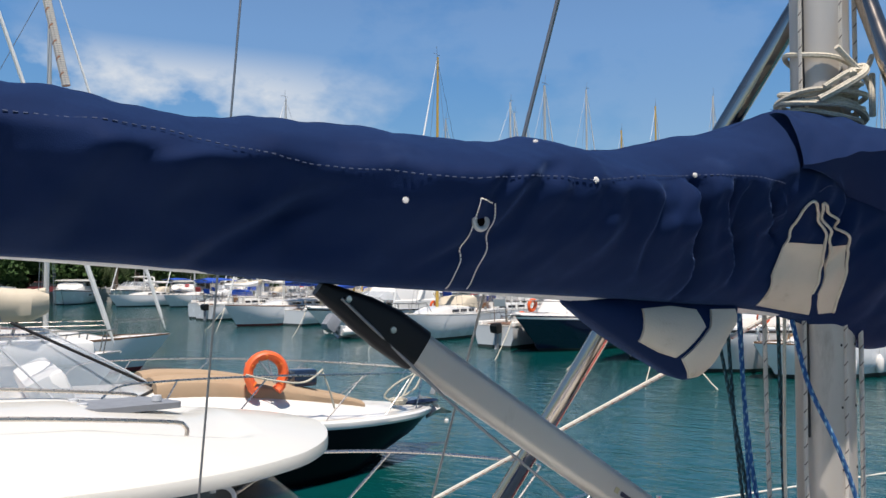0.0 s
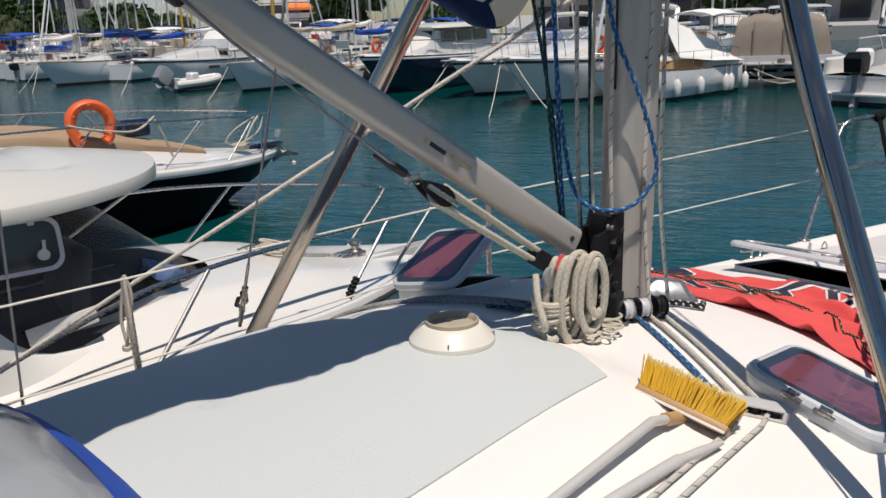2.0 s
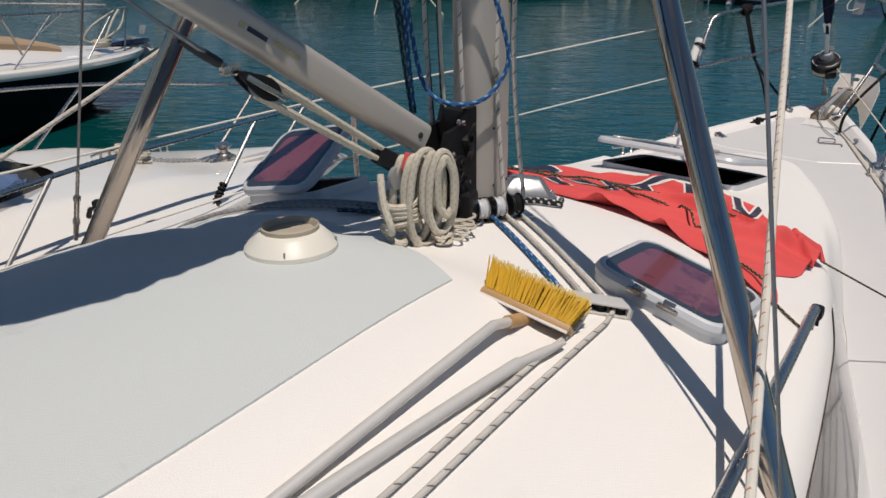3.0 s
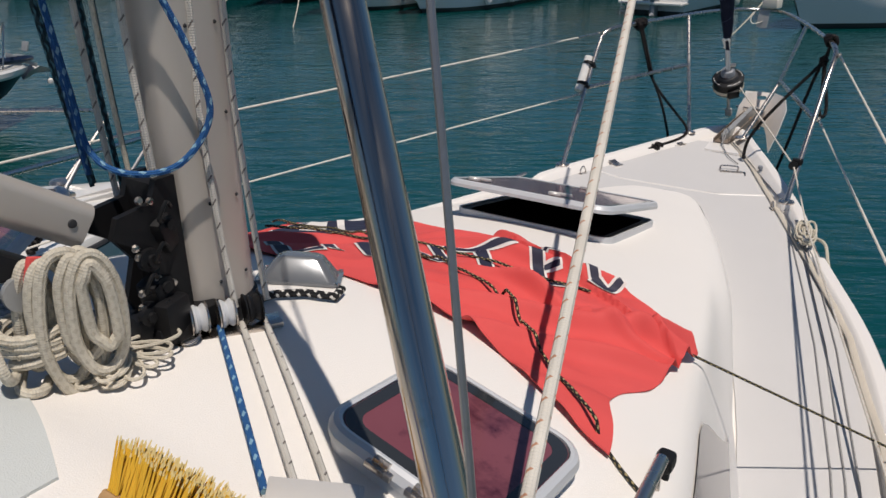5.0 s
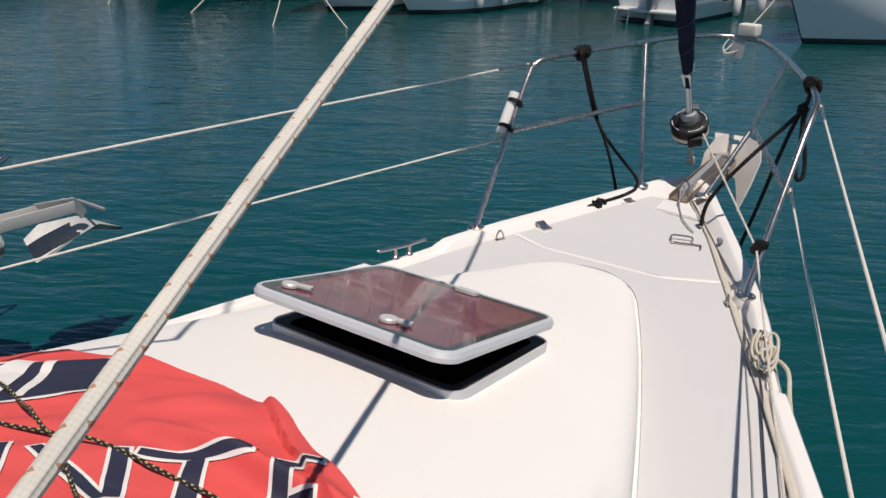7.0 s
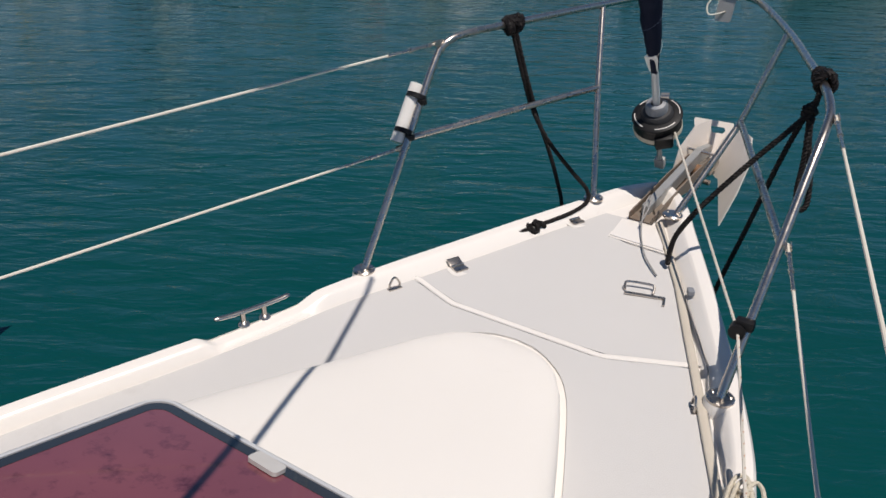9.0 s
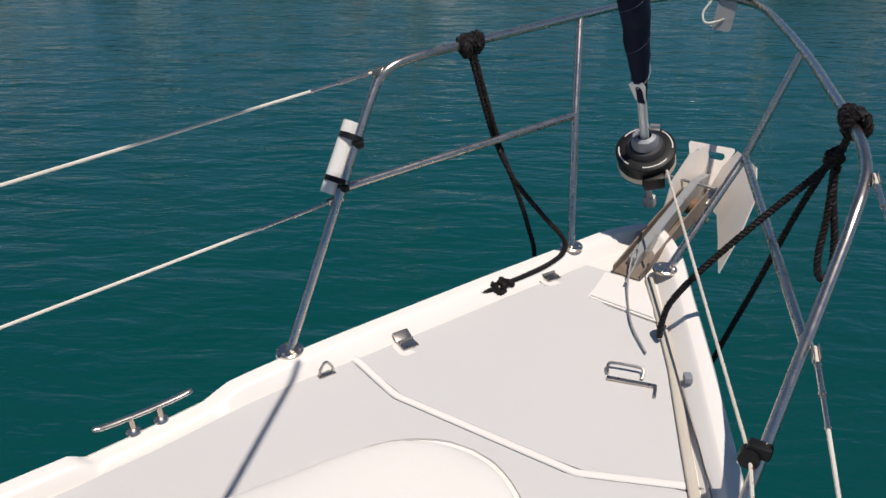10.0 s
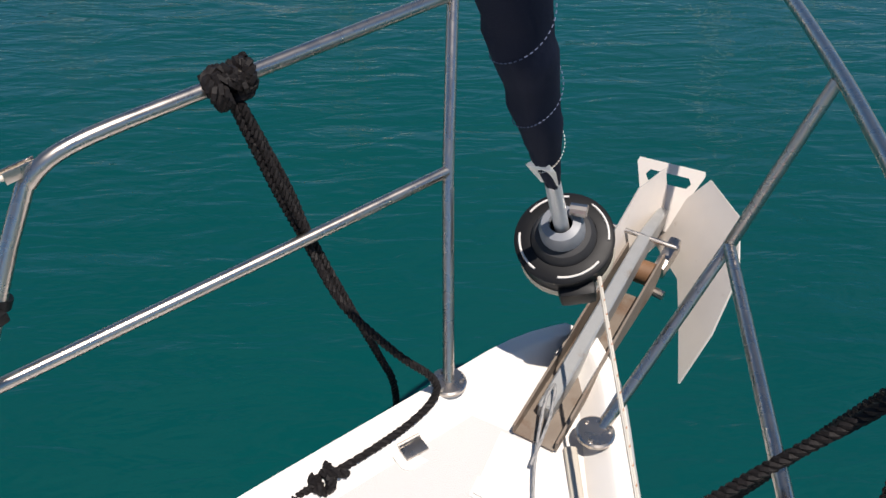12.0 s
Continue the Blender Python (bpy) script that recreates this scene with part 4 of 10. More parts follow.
for k in range(4):
    bm = bmesh.new()
    tube(bm, [fm @ Vector((0.083 * math.cos(a), 0.083 * math.sin(a), 0.0275)) for a in np.linspace(1.57 * k + 0.25, 1.57 * k + 1.25, 10)], 0.0022, 6)
    part("marking", bm, "ink_white", furler, "pale curved marking")
bm = bmesh.new()
lathe(bm, ((0.062, 0.02), (0.060, 0.034), (0.052, 0.046), (0.04, 0.05)), 32, fm)
part("hub", bm, "rubber", furler)
bm = bmesh.new()
lathe(bm, ((0.042, 0.045), (0.042, 0.07), (0.036, 0.084), (0.022, 0.088), (0.02, 0.078)), 28, fm)
part("collar", bm, "grey_plastic", furler, "grey plastic collar")
bm = bmesh.new()
lathe(bm, ((0.014, 0.05), (0.014, 0.24)), 16, fm)
part("foil", bm, "hatch_white", furler, "pale aluminium foil")
bm = bmesh.new()
tube(bm, [fm @ Vector((0.010, 0.025, 0.10)), fm @ Vector((0.04, 0.03, 0.10))], 0.012, 10)
part("tack_shackle", bm, "steel", furler)
bm = bmesh.new()
tube(bm, [fm @ Vector((0, 0, -0.05)), fm @ Vector((0, 0, -0.16)), fm @ Vector((0, 0.0, -0.26))], [0.014, 0.01, 0.012], 12)
box(bm, (0.04, 0.028, 0.05), fm @ pose(0, 0, -0.25), 0.006)
part("toggle", bm, "galv", furler)

jib = thing("furled_headsail", "headsail furled on the forestay under navy sun cover", "sail")
bm = bmesh.new()
rows, k = [], 0
jib_r = smooth_table((2.03, 2.05, 2.09, 2.17, 2.33, 2.7, 3.6, 9.3), (0.013, 0.015, 0.021, 0.031, 0.040, 0.049, 0.062, 0.05))
for z in np.arange(2.03, 9.2, 0.022):
    c = stay_at(z)
    r = jib_r(z)
    ring = []
    for i in range(20):
        a = 2 * math.pi * i / 20
        step = ((a / (2 * math.pi) + z / 0.13) % 1.0)
        rr = r * (1.0 + 0.16 * (step - 0.5) + 0.05 * math.sin(a * 2 + z * 5) + 0.08 * noise.noise(Vector((a * 1.2 + 3, z * 22, 1.0))))
        ring.append(c + Vector((math.cos(a) * rr, math.sin(a) * rr * FS.z, math.sin(a) * rr * -FS.y * 1.0)))
    rows.append(ring)
skin(bm, rows, True, True)
part("sun_cover", bm, "sailcloth_navy", jib, smooth=50)
for turn in range(9):
    bm = bmesh.new()
    pts = []
    for a in np.linspace(-1.6, 2.8, 30):
        z = 2.10 + 0.13 * turn - 0.13 * a / 6.283 + 0.03
        c, r = stay_at(z), jib_r(z)
        pts.append(c + Vector((math.cos(-a) * r * 1.09, math.sin(-a) * r * 1.09 * FS.z, -math.sin(-a) * r * 1.09 * FS.y)))
    for q in range(0, 29):
        tube(bm, [pts[q], pts[q].lerp(pts[q + 1], 0.55)], 0.0009, 4)
    part("stitching", bm, "ink_white" if turn % 3 == 0 else "navy_thread", jib, "pale stitched seam")
bm = bmesh.new()
skin(bm, [[stay_at(2.035 + 0.02 * k) + Vector((0.016 * math.cos(a) * (1 + 0.2 * k), -0.012 - 0.006 * k, 0.016 * math.sin(a))) for a in (0.2, 1.0, 2.2, 3.0)] for k in range(4)], True, True)
part("tack_tape", bm, "white_canvas", jib, "white webbing at the tack")

# ---- anchor on its roller ----
roller = thing("bow_roller", "galvanised steel bow roller at the stem", "bow roller")
m0 = frame_to((0.055, 3.70, 1.475), (0.085, 4.42, 1.475)) 
for dx in (-0.045, 0.045):
    bm = bmesh.new()
    plate(bm, [(0.0, -0.035), (0.30, -0.03), (0.56, -0.06), (0.62, -0.02), (0.60, 0.035), (0.34, 0.022), (0.12, 0.0), (0.0, -0.012)], 0.005, Matrix.Translation((0.055 + dx, 3.68, 1.53)) @ pose(0, 0, 0, 90, 0, 87))
    part("cheek", bm, "galv_rusty", roller, "rust-stained cheek plate")
bm = bmesh.new()
box(bm, (0.09, 0.5, 0.006), Matrix.Translation((0.065, 3.93, 1.492)) @ pose(0, 0, 0, 0, 0, -2.5), 0.002)
part("floor_plate", bm, "galv_rusty", roller)
bm = bmesh.new()
tube(bm, [(0.03, 4.27, 1.50), (0.13, 4.265, 1.50)], 0.03, 16)
part("wheel", bm, "teak", roller, "brown roller wheel")
bm = bmesh.new()
tube(bm, [(-0.02, 4.30, 1.585), (0.16, 4.30, 1.575)], 0.006, 10)
part("pin", bm, "steel", roller)

anchor = thing("anchor", "white-painted plough anchor stowed on the bow roller", "anchor")
bm = bmesh.new()
skin(bm, [[(x + dx, y, z + dz) for dx, dz in ((-w, -h), (w, -h), (w, h), (-w, h))] for x, y, z, w, h in ((0.052, 3.74, 1.505, 0.016, 0.028), (0.064, 4.0, 1.528, 0.016, 0.030), (0.076, 4.32, 1.555, 0.015, 0.032), (0.08, 4.47, 1.530, 0.013, 0.028))], True, True)
bmesh.ops.bevel(bm, geom=bm.edges[:], offset=0.004, segments=1, affect="EDGES")
part("shank", bm, "galv", anchor, "galvanised shank", smooth=20)
bm = bmesh.new()
out = [(-0.085, 0.075), (0.085, 0.075), (0.088, 0.062), (0.03, -0.10), (-0.03, -0.10), (-0.088, 0.062)]
hm = Matrix.Translation((0.066, 4.51, 1.578)) @ pose(0, 0, 0, 58, 0, 3)
ins = [(0.05 * x / 0.085, 0.035 + 0.014 * s) for x, s in ((-0.085, 1), (0.085, 1), (0.1, 0), (0.085, -1), (-0.085, -1), (-0.1, 0))]
rim_o = [(-0.085, 0.075), (0.085, 0.075), (0.088, 0.062), (0.03, -0.10), (-0.03, -0.10), (-0.088, 0.062)]
lo = [[bm.verts.new(hm @ Vector((x, y, z))) for x, y in o] for o, z in ((rim_o, 0.0), (rim_o, 0.006), (ins, 0.006), (ins, 0.0))]
for p, q in zip(lo, lo[1:] + lo[:1]):
    for k in range(6):
        bm.faces.new((p[k], p[(k + 1) % 6], q[(k + 1) % 6], q[k]))
part("heel_plate", bm, "anchor_white", anchor, "pale slotted heel plate", smooth=0)
for sgn in (1, -1):
    bm = bmesh.new()
    cx, wide = 0.085, sgn if sgn > 0 else -0.34
    e = [Vector((cx, 4.52, 1.50)), Vector((cx + wide * 0.09, 4.50, 1.655)), Vector((cx + wide * 0.185, 4.38, 1.655)), Vector((cx + wide * 0.225, 4.24, 1.60)), Vector((cx + wide * 0.212, 4.15, 1.485)), Vector((cx + wide * 0.178, 4.096, 1.352)), Vector((cx + wide * 0.135, 4.20, 1.43)), Vector((cx + wide * 0.09, 4.34, 1.45)), Vector((cx, 4.45, 1.45))]
    n = Vector((-sgn * 0.55, -0.5, 0.6)).normalized() * 0.007
    a_ = [bm.verts.new(v) for v in e]
    b_ = [bm.verts.new(v + n) for v in e]
    bm.faces.new(a_)
    bm.faces.new(b_[::-1])
    for k in range(len(e)):
        bm.faces.new((a_[k], a_[(k + 1) % len(e)], b_[(k + 1) % len(e)], b_[k]))
    bmesh.ops.triangulate(bm, faces=[f for f in bm.faces if len(f.verts) > 4])
    part("fluke", bm, "anchor_white", anchor, "pale painted fluke", smooth=30)
bm = bmesh.new()
box(bm, (0.03, 0.10, 0.05), Matrix.Translation((0.135, 4.33, 1.515)) @ pose(0, 0, 0, 20, 0, -8), 0.008)
tube(bm, [(0.11, 4.25, 1.47), (0.16, 4.24, 1.47)], 0.012, 10)
lone("anchor_lock", bm, "steel", "rust-stained steel anchor lock beside the shank", "anchor lock")
bm = bmesh.new()
tube(bm, spline([(0.075, 3.62, 1.505), (0.07, 3.72, 1.53), (0.055, 3.78, 1.56), (0.05, 3.74, 1.535), (0.09, 3.60, 1.50), (0.16, 3.45, 1.485), (0.24, 3.35, 1.475)], 6), 0.0032, 6)
lone("thin_lashing", bm, "rope_grey", "thin grey lashing line on the stem plate", "rope")

# ---- black mooring ropes on the pulpit ----
def knot(bm, c, r, rr, seed, axis=(0, 0, 1), n=5, turns=1):
    """A lump of rope: bights that wrap round a centre."""
    rnd = random.Random(seed)
    path = []
    for k in range(n):
        tilt = Euler((rnd.uniform(-0.9, 0.9), rnd.uniform(-0.9, 0.9), rnd.uniform(0, 3))).to_matrix()
        q = Vector(axis).to_track_quat("Z", "Y").to_matrix()
        off = Vector((0, 0, (k - (n - 1) / 2) * rr * 1.0))
        path += [Vector(c) + q @ (tilt @ Vector((math.cos(a) * r * rnd.uniform(0.92, 1.08), math.sin(a) * r * rnd.uniform(0.92, 1.08), 0)) + off) for a in np.linspace(0, 5.8, 12)]
    twisted(bm, spline(path, 3), rr, 0.035, 3, 5)


mp_ = thing("mooring_rope", "black laid mooring rope knotted to the pulpit rail", "rope", "mooring ropes")
bm = bmesh.new()
knot(bm, (-0.484, 3.594, 2.172), 0.026, 0.0115, 3, (0.3, 1, 0.1), 6)
part("knot", bm, "black_rope", mp_)
for pts in ([(-0.475, 3.582, 2.145), (-0.43, 3.60, 1.98), (-0.395, 3.618, 1.865), (-0.312, 3.60, 1.762), (-0.22, 3.63, 1.65), (-0.165, 3.67, 1.57), (-0.155, 3.66, 1.525), (-0.175, 3.59, 1.506), (-0.215, 3.50, 1.496), (-0.25, 3.435, 1.490)],
            [(-0.48, 3.60, 2.145), (-0.435, 3.63, 1.98), (-0.40, 3.635, 1.87), (-0.33, 3.64, 1.72), (-0.29, 3.67, 1.57), (-0.275, 3.70, 1.44), (-0.30, 3.72, 1.2), (-0.40, 3.75, 0.9)],
            [(-0.465, 3.59, 2.145), (-0.42, 3.605, 1.985), (-0.385, 3.62, 1.87)]):
    bm = bmesh.new()
    twisted(bm, dense(spline(pts, 6), 0.008), 0.0085, 0.034)
    part("strand", bm, "black_rope", mp_)
bm = bmesh.new()
knot(bm, (-0.258, 3.425, 1.482), 0.021, 0.010, 5, (0.6, 1, 0.3), 4)
twisted(bm, dense(spline([(-0.26, 3.41, 1.486), (-0.285, 3.37, 1.480), (-0.315, 3.335, 1.474)], 5), 0.006), 0.010, 0.03)
part("stopper_knot", bm, "black_rope", mp_)
ms_ = thing("mooring_rope", "black laid mooring rope knotted and looped on the pulpit rail", "rope", "mooring ropes")
bm = bmesh.new()
knot(bm, (0.578, 3.56, 2.15), 0.027, 0.011, 13, (-0.3, 1, 0.0), 6)
part("knot", bm, "black_rope", ms_)
bm = bmesh.new()
knot(bm, (0.555, 3.60, 2.04), 0.016, 0.010, 21, (0, 0, 1), 4)
part("hitch", bm, "black_rope", ms_)
for pts in ([(0.575, 3.57, 2.13), (0.56, 3.595, 2.05), (0.515, 3.57, 1.98), (0.45, 3.534, 1.895), (0.38, 3.49, 1.80), (0.31, 3.45, 1.695), (0.262, 3.435, 1.60), (0.25, 3.43, 1.53), (0.253, 3.42, 1.49)],
            [(0.56, 3.60, 2.05), (0.575, 3.585, 1.95), (0.605, 3.56, 1.85), (0.618, 3.53, 1.77), (0.60, 3.51, 1.755), (0.582, 3.53, 1.80), (0.575, 3.57, 1.90), (0.56, 3.595, 2.02)],
            [(0.55, 3.605, 2.04), (0.50, 3.64, 1.86), (0.43, 3.71, 1.55), (0.36, 3.78, 1.25), (0.33, 3.82, 1.05), (0.36, 3.95, 0.6)]):
    bm = bmesh.new()
    twisted(bm, dense(spline(pts, 6), 0.008), 0.0095, 0.036)
    part("strand", bm, "black_rope", ms_)

# ---- starboard side: strap, furling line, coil ----
def deck_top(x, y):
    """Height of the side deck with its toe rail."""
    b, d, i, e = half_beam(y), deck_z(y), rail_in(y), rail_h(y)
    return max(d + 0.008, d + e * ease(i - 0.01, max(i, b - 0.044) + 0.004, abs(x - hull_x(y))) + 0.002)


def laid(pts, lift, gap=0.06):
    out = [Vector((p.x, p.y, deck_top(p.x, p.y))) for p in dense([(x, y, 0) for x, y in pts], gap)]
    mid = [out[0]] + [Vector((b.x, b.y, max(b.z, (a.z + c.z) / 2))) for a, b, c in zip(out, out[1:], out[2:])] + [out[-1]]
    return [p + Vector((0, 0, lift)) for p in mid]


bm = bmesh.new()
tube(bm, laid(((0.125, 3.70), (0.22, 3.525), (0.325, 3.325), (0.445, 3.06), (0.50, 2.94), (0.615, 2.68), (0.665, 2.57), (0.815, 2.225), (0.965, 1.87), (1.045, 1.66), (1.20, 1.1), (1.40, 0.1), (1.56, -1.2)), 0.006), 0.013, 10, flat=0.5, up=(0, 0, 1))
lone("jackline", bm, "strap", "beige webbing jackline along the starboard toe rail", "strap")
bm = bmesh.new()
tube(bm, laid(((0.365, 3.277), (0.467, 3.083), (0.535, 2.947), (0.60, 2.747), (0.70, 2.50)), 0.004), 0.0026, 6)
lone("control_line", bm, "rope_grey", "thin grey control line along the starboard side deck", "rope", "control lines")
furl = thing("furling_line", "thin pale furling line led through a fairlead on the pulpit leg", "rope")
bm = bmesh.new()
tube(bm, dense([(0.085, 3.861, 1.796), (0.592, 2.915, 1.635), (0.75, 2.47, 1.50), (1.26, 0.66, 1.50), (1.60, -2.1, 1.45)], 0.06), 0.0042, 8)
part("line", bm, "rope_red", furl)
bm = bmesh.new()
tube(bm, [(0.592, 2.90, 1.637), (0.590, 2.93, 1.637)], 0.022, 14)
box(bm, (0.05, 0.03, 0.03), Matrix.Translation((0.605, 2.925, 1.655)), 0.008)
part("fairlead", bm, "black_plastic", furl, "black fairlead")
for dx, yy in ((0.0, 0.0), (0.035, 0.03), (0.07, -0.03)):
    bm = bmesh.new()
    tube(bm, laid(((0.715 + dx, 2.40 + yy), (0.83 + dx, 2.0), (0.945 + dx, 1.58), (1.10 + dx, 0.9), (1.30 + dx, -0.2), (1.44 + dx, -1.6)), 0.004, 0.12), 0.0026, 6)
    lone("control_line", bm, "rope_grey", "thin grey control line along the starboard side deck", "rope", "control lines")
coil = thing("rope_coil", "small coil of white rope on the starboard toe rail cleat", "rope")
rnd = random.Random(4)
for k in range(10):
    bm = bmesh.new()
    c = Vector((0.722 + 0.007 * k, 2.47 - 0.006 * k + rnd.uniform(-0.02, 0.02), 1.480 + 0.006 * (k % 4)))
    w, ln = rnd.uniform(0.012, 0.028), rnd.uniform(0.055, 0.095)
    tube(bm, spline([c + Vector((w * math.cos(a) + 0.12 * ln * math.sin(a), -ln * math.sin(a), -0.018 * (0.5 + 0.5 * math.sin(a)) + rnd.uniform(-0.004, 0.004))) for a in np.linspace(0, 6.283, 9)[:-1]], 4, True), 0.0055, 7, True)
    part("turn", bm, "rope_white", coil)
bm = bmesh.new()
tube(bm, [(0.745 + 0.014 * math.cos(a), 2.505 + 0.006 * math.sin(2 * a), 1.482 + 0.018 * math.sin(a)) for a in np.linspace(0, 12.0, 26)], 0.0055, 7)
part("hitch", bm, "rope_white", coil)
bm = bmesh.new()
tube(bm, spline([(0.76, 2.46, 1.46), (0.84, 2.38, 1.47), (0.88, 2.25, 1.44), (0.93, 2.18, 1.30), (0.95, 2.12, 1.1)], 6), 0.007, 8)
part("tail", bm, "rope_white", coil)
bm = bmesh.new()
box(bm, (0.022, 0.03, 0.02), Matrix.Translation((0.375, 3.285, deck_z(3.28) + 0.035)) @ pose(0, 0, 0, 0, 0, 27), 0.005)
lone("locker_catch", bm, "grey_plastic", "small grey catch on the locker edge", "catch")

# ---- mast and rigging ----
MX, MY = -0.015, -0.146
mast = thing("mast", "anodised aluminium mast with black foot fittings", "mast")


def mast_ring(z, ax=0.064, ay=0.084, n=28):
    return [(MX + math.copysign(abs(math.cos(a)) ** 0.85, math.cos(a)) * ax, MY + math.copysign(abs(math.sin(a)) ** 0.85, math.sin(a)) * ay, z) for a in [2 * math.pi * k / n for k in range(n)]]


bm = bmesh.new()
skin(bm, [mast_ring(z) for z in (2.02, 3, 5, 8, 12.5)], True, True)
part("tube", bm, "aluminium", mast)
bm = bmesh.new()
box(bm, (0.014, 0.008, 9.8), pose(MX, MY - 0.085, 7.6), 0.002)
part("sail_track", bm, "rubber", mast, "black sail track")
bm = bmesh.new()
skin(bm, [mast_ring(z, 0.064 + e, 0.084 + e) for z, e in ((2.0, 0.03), (2.03, 0.03), (2.04, 0.008), (2.085, 0.006), (2.088, 0.0))], True, True)
part("collar", bm, "black_plastic", mast)
bm = bmesh.new()
for dx in (-0.045, 0.030):
    plate(bm, [(-0.065, -0.13), (-0.085, -0.08), (-0.060, -0.01), (-0.095, 0.04), (-0.140, 0.07), (-0.125, 0.105), (-0.055, 0.112), (-0.04, 0.15), (0.0, 0.15), (0.0, -0.13)], 0.014, Matrix.Translation((MX + dx, MY - 0.085, 2.22)) @ Matrix(((0, 0, 1, 0), (1, 0, 0, 0), (0, 1, 0, 0), (0, 0, 0, 1))))
box(bm, (0.075, 0.055, 0.29), pose(MX - 0.005, MY - 0.105, 2.22), 0.012, 2)
part("vang_bracket", bm, "black_plastic", mast, "black vang bracket")
bm = bmesh.new()
box(bm, (0.19, 0.16, 0.05), pose(MX - 0.02, MY - 0.11, 2.085), 0.02, 2)
box(bm, (0.06, 0.07, 0.07), pose(MX + 0.05, MY - 0.15, 2.12, 0, 0, 15), 0.012, 2)
part("mast_step", bm, "black_plastic", mast, "black mast step")
for x, y, z, r in ((0.05, -0.165, 2.235, 0.022), (0.048, -0.145, 2.175, 0.020), (0.055, -0.19, 2.135, 0.018), (0.05, -0.12, 2.29, 0.015)):
    bm = bmesh.new()
    lathe(bm, ((0.0, 0.012), (r * 0.5, 0.012), (r * 0.55, 0.006), (r, 0.004), (r, -0.01), (0, -0.01)), 14, Matrix.Translation((MX + x, MY + y, z)) @ pose(0, 0, 0, 0, 90, 0))
    part("cheek", bm, "black_plastic", mast)
for y, z, a in ((-0.13, 2.25, 10), (-0.16, 2.20, -20), (-0.11, 2.32, 35), (-0.14, 2.14, 0)):
    bm = bmesh.new()
    tube(bm, spline([(MX + 0.055, MY + y, z), (MX + 0.07, MY + y - 0.02, z + 0.015), (MX + 0.066, MY + y - 0.035, z - 0.012), (MX + 0.055, MY + y - 0.02, z - 0.022)], 4), 0.004, 6)
    part("shackle", bm, "black_plastic", mast)
for y, z, w, h, a in ((-0.15, 2.16, 0.05, 0.06, 12), (-0.175, 2.10, 0.07, 0.05, -8), (-0.125, 2.27, 0.045, 0.07, 20), (-0.20, 2.075, 0.05, 0.03, 5)):
    bm = bmesh.new()
    box(bm, (0.05, w, h), pose(MX + 0.03, MY + y, z, a, 0, a), 0.012, 2)
    part("block", bm, "black_plastic", mast)
rnd = random.Random(7)
for k in range(12):
    bm = bmesh.new()
    a = rnd.uniform(-1.2, 0.3)
    lathe(bm, ((0.0, 0.006), (0.006, 0.005), (0.008, 0.0)), 8, Matrix.Translation((MX + 0.044, MY - 0.20 + 0.09 * rnd.random(), 2.10 + 0.25 * rnd.random())) @ pose(0, 0, 0, 0, 90, 0))
    part("bolt", bm, "steel", mast)
for k in range(7):
    for dy in (-0.03, 0.035):
        bm = bmesh.new()
        lathe(bm, ((0.0, 0.003), (0.003, 0.002), (0.004, 0.0)), 6, Matrix.Translation((MX + 0.062, MY + dy, 2.14 + 0.16 * k)) @ pose(0, 0, 0, 0, 90, 0))
        part("rivet", bm, "rubber", mast)

for name, a, b, r, lab in (("rig_strut", (1.078, -0.729, 1.73), (-0.005, -0.05, 4.08), 0.026, "starboard"), ("rig_strut", (-1.172, -0.735, 1.835), (-0.03, -0.05, 4.03), 0.031, "port")):
    st = thing(name, "polished stainless steel mast support strut", "strut", "mast struts")
    bm = bmesh.new()
    tube(bm, dense(spline([a, (0.607, -0.398, 2.6), (0.43, -0.285, 3.0), (0.225, -0.17, 3.5), b], 4) if a[0] > 0 else [a, b], 0.3), r, 24)
    part("tube", bm, "steel_polished", st)
    bm = bmesh.new()
    d = (Vector((0.607, -0.398, 2.6) if a[0] > 0 else b) - Vector(a)).normalized()
    tube(bm, [Vector(a) - d * 0.06, Vector(a) + d * 0.015], [0.016, 0.032], 16)
    part("toe", bm, "steel", st)
    bm = bmesh.new()
    sg = 1 if a[0] > 0 else -1
    box(bm, (0.03, 0.20, 0.05), Matrix.Translation((a[0] - d.x * 0.02, a[1] - d.y * 0.02 - 0.03, a[2] - d.z * 0.02)) @ pose(0, 0, 0, 0, 20 * sg, 0), 0.006)
    part("foot_plate", bm, "galv_rusty", st, "rust-stained steel foot plate")


def shroud(a, b, label, screw=True, r=0.0042):
    t = thing("shroud", label, "shroud", "shrouds")
    a, b = Vector(a), Vector(b)
    d = (b - a).normalized()
    bm = bmesh.new()
    tube(bm, dense([a + d * (0.26 if screw else 0), b], 0.6), r, 8)
    part("wire", bm, "wire", t)
    bm = bmesh.new()
    tube(bm, [a - d * 0.02, a + d * 0.05], r * 1.7, 10)
    part("end_fitting", bm, "steel", t, "swaged steel end fitting")
    if screw:
        for s, e, w in ((0.0, 0.05, 0.009), (0.05, 0.16, 0.0), (0.16, 0.26, 0.006)):
            bm = bmesh.new()
            if w:
                tube(bm, [a + d * s, a + d * e], w, 10)
                part("screw", bm, "steel", t)
            else:
                q = d.cross(Vector((0, 1, 0))).normalized() * 0.009
                tube(bm, [a + d * s + q, a + d * e + q], 0.0045, 8)
                tube(bm, [a + d * s - q, a + d * e - q], 0.0045, 8)
                tube(bm, [a + d * s, a + d * (s + 0.015)], 0.012, 10)
                tube(bm, [a + d * (e - 0.015), a + d * e], 0.012, 10)
                part("turnbuckle", bm, "steel", t)
    return t


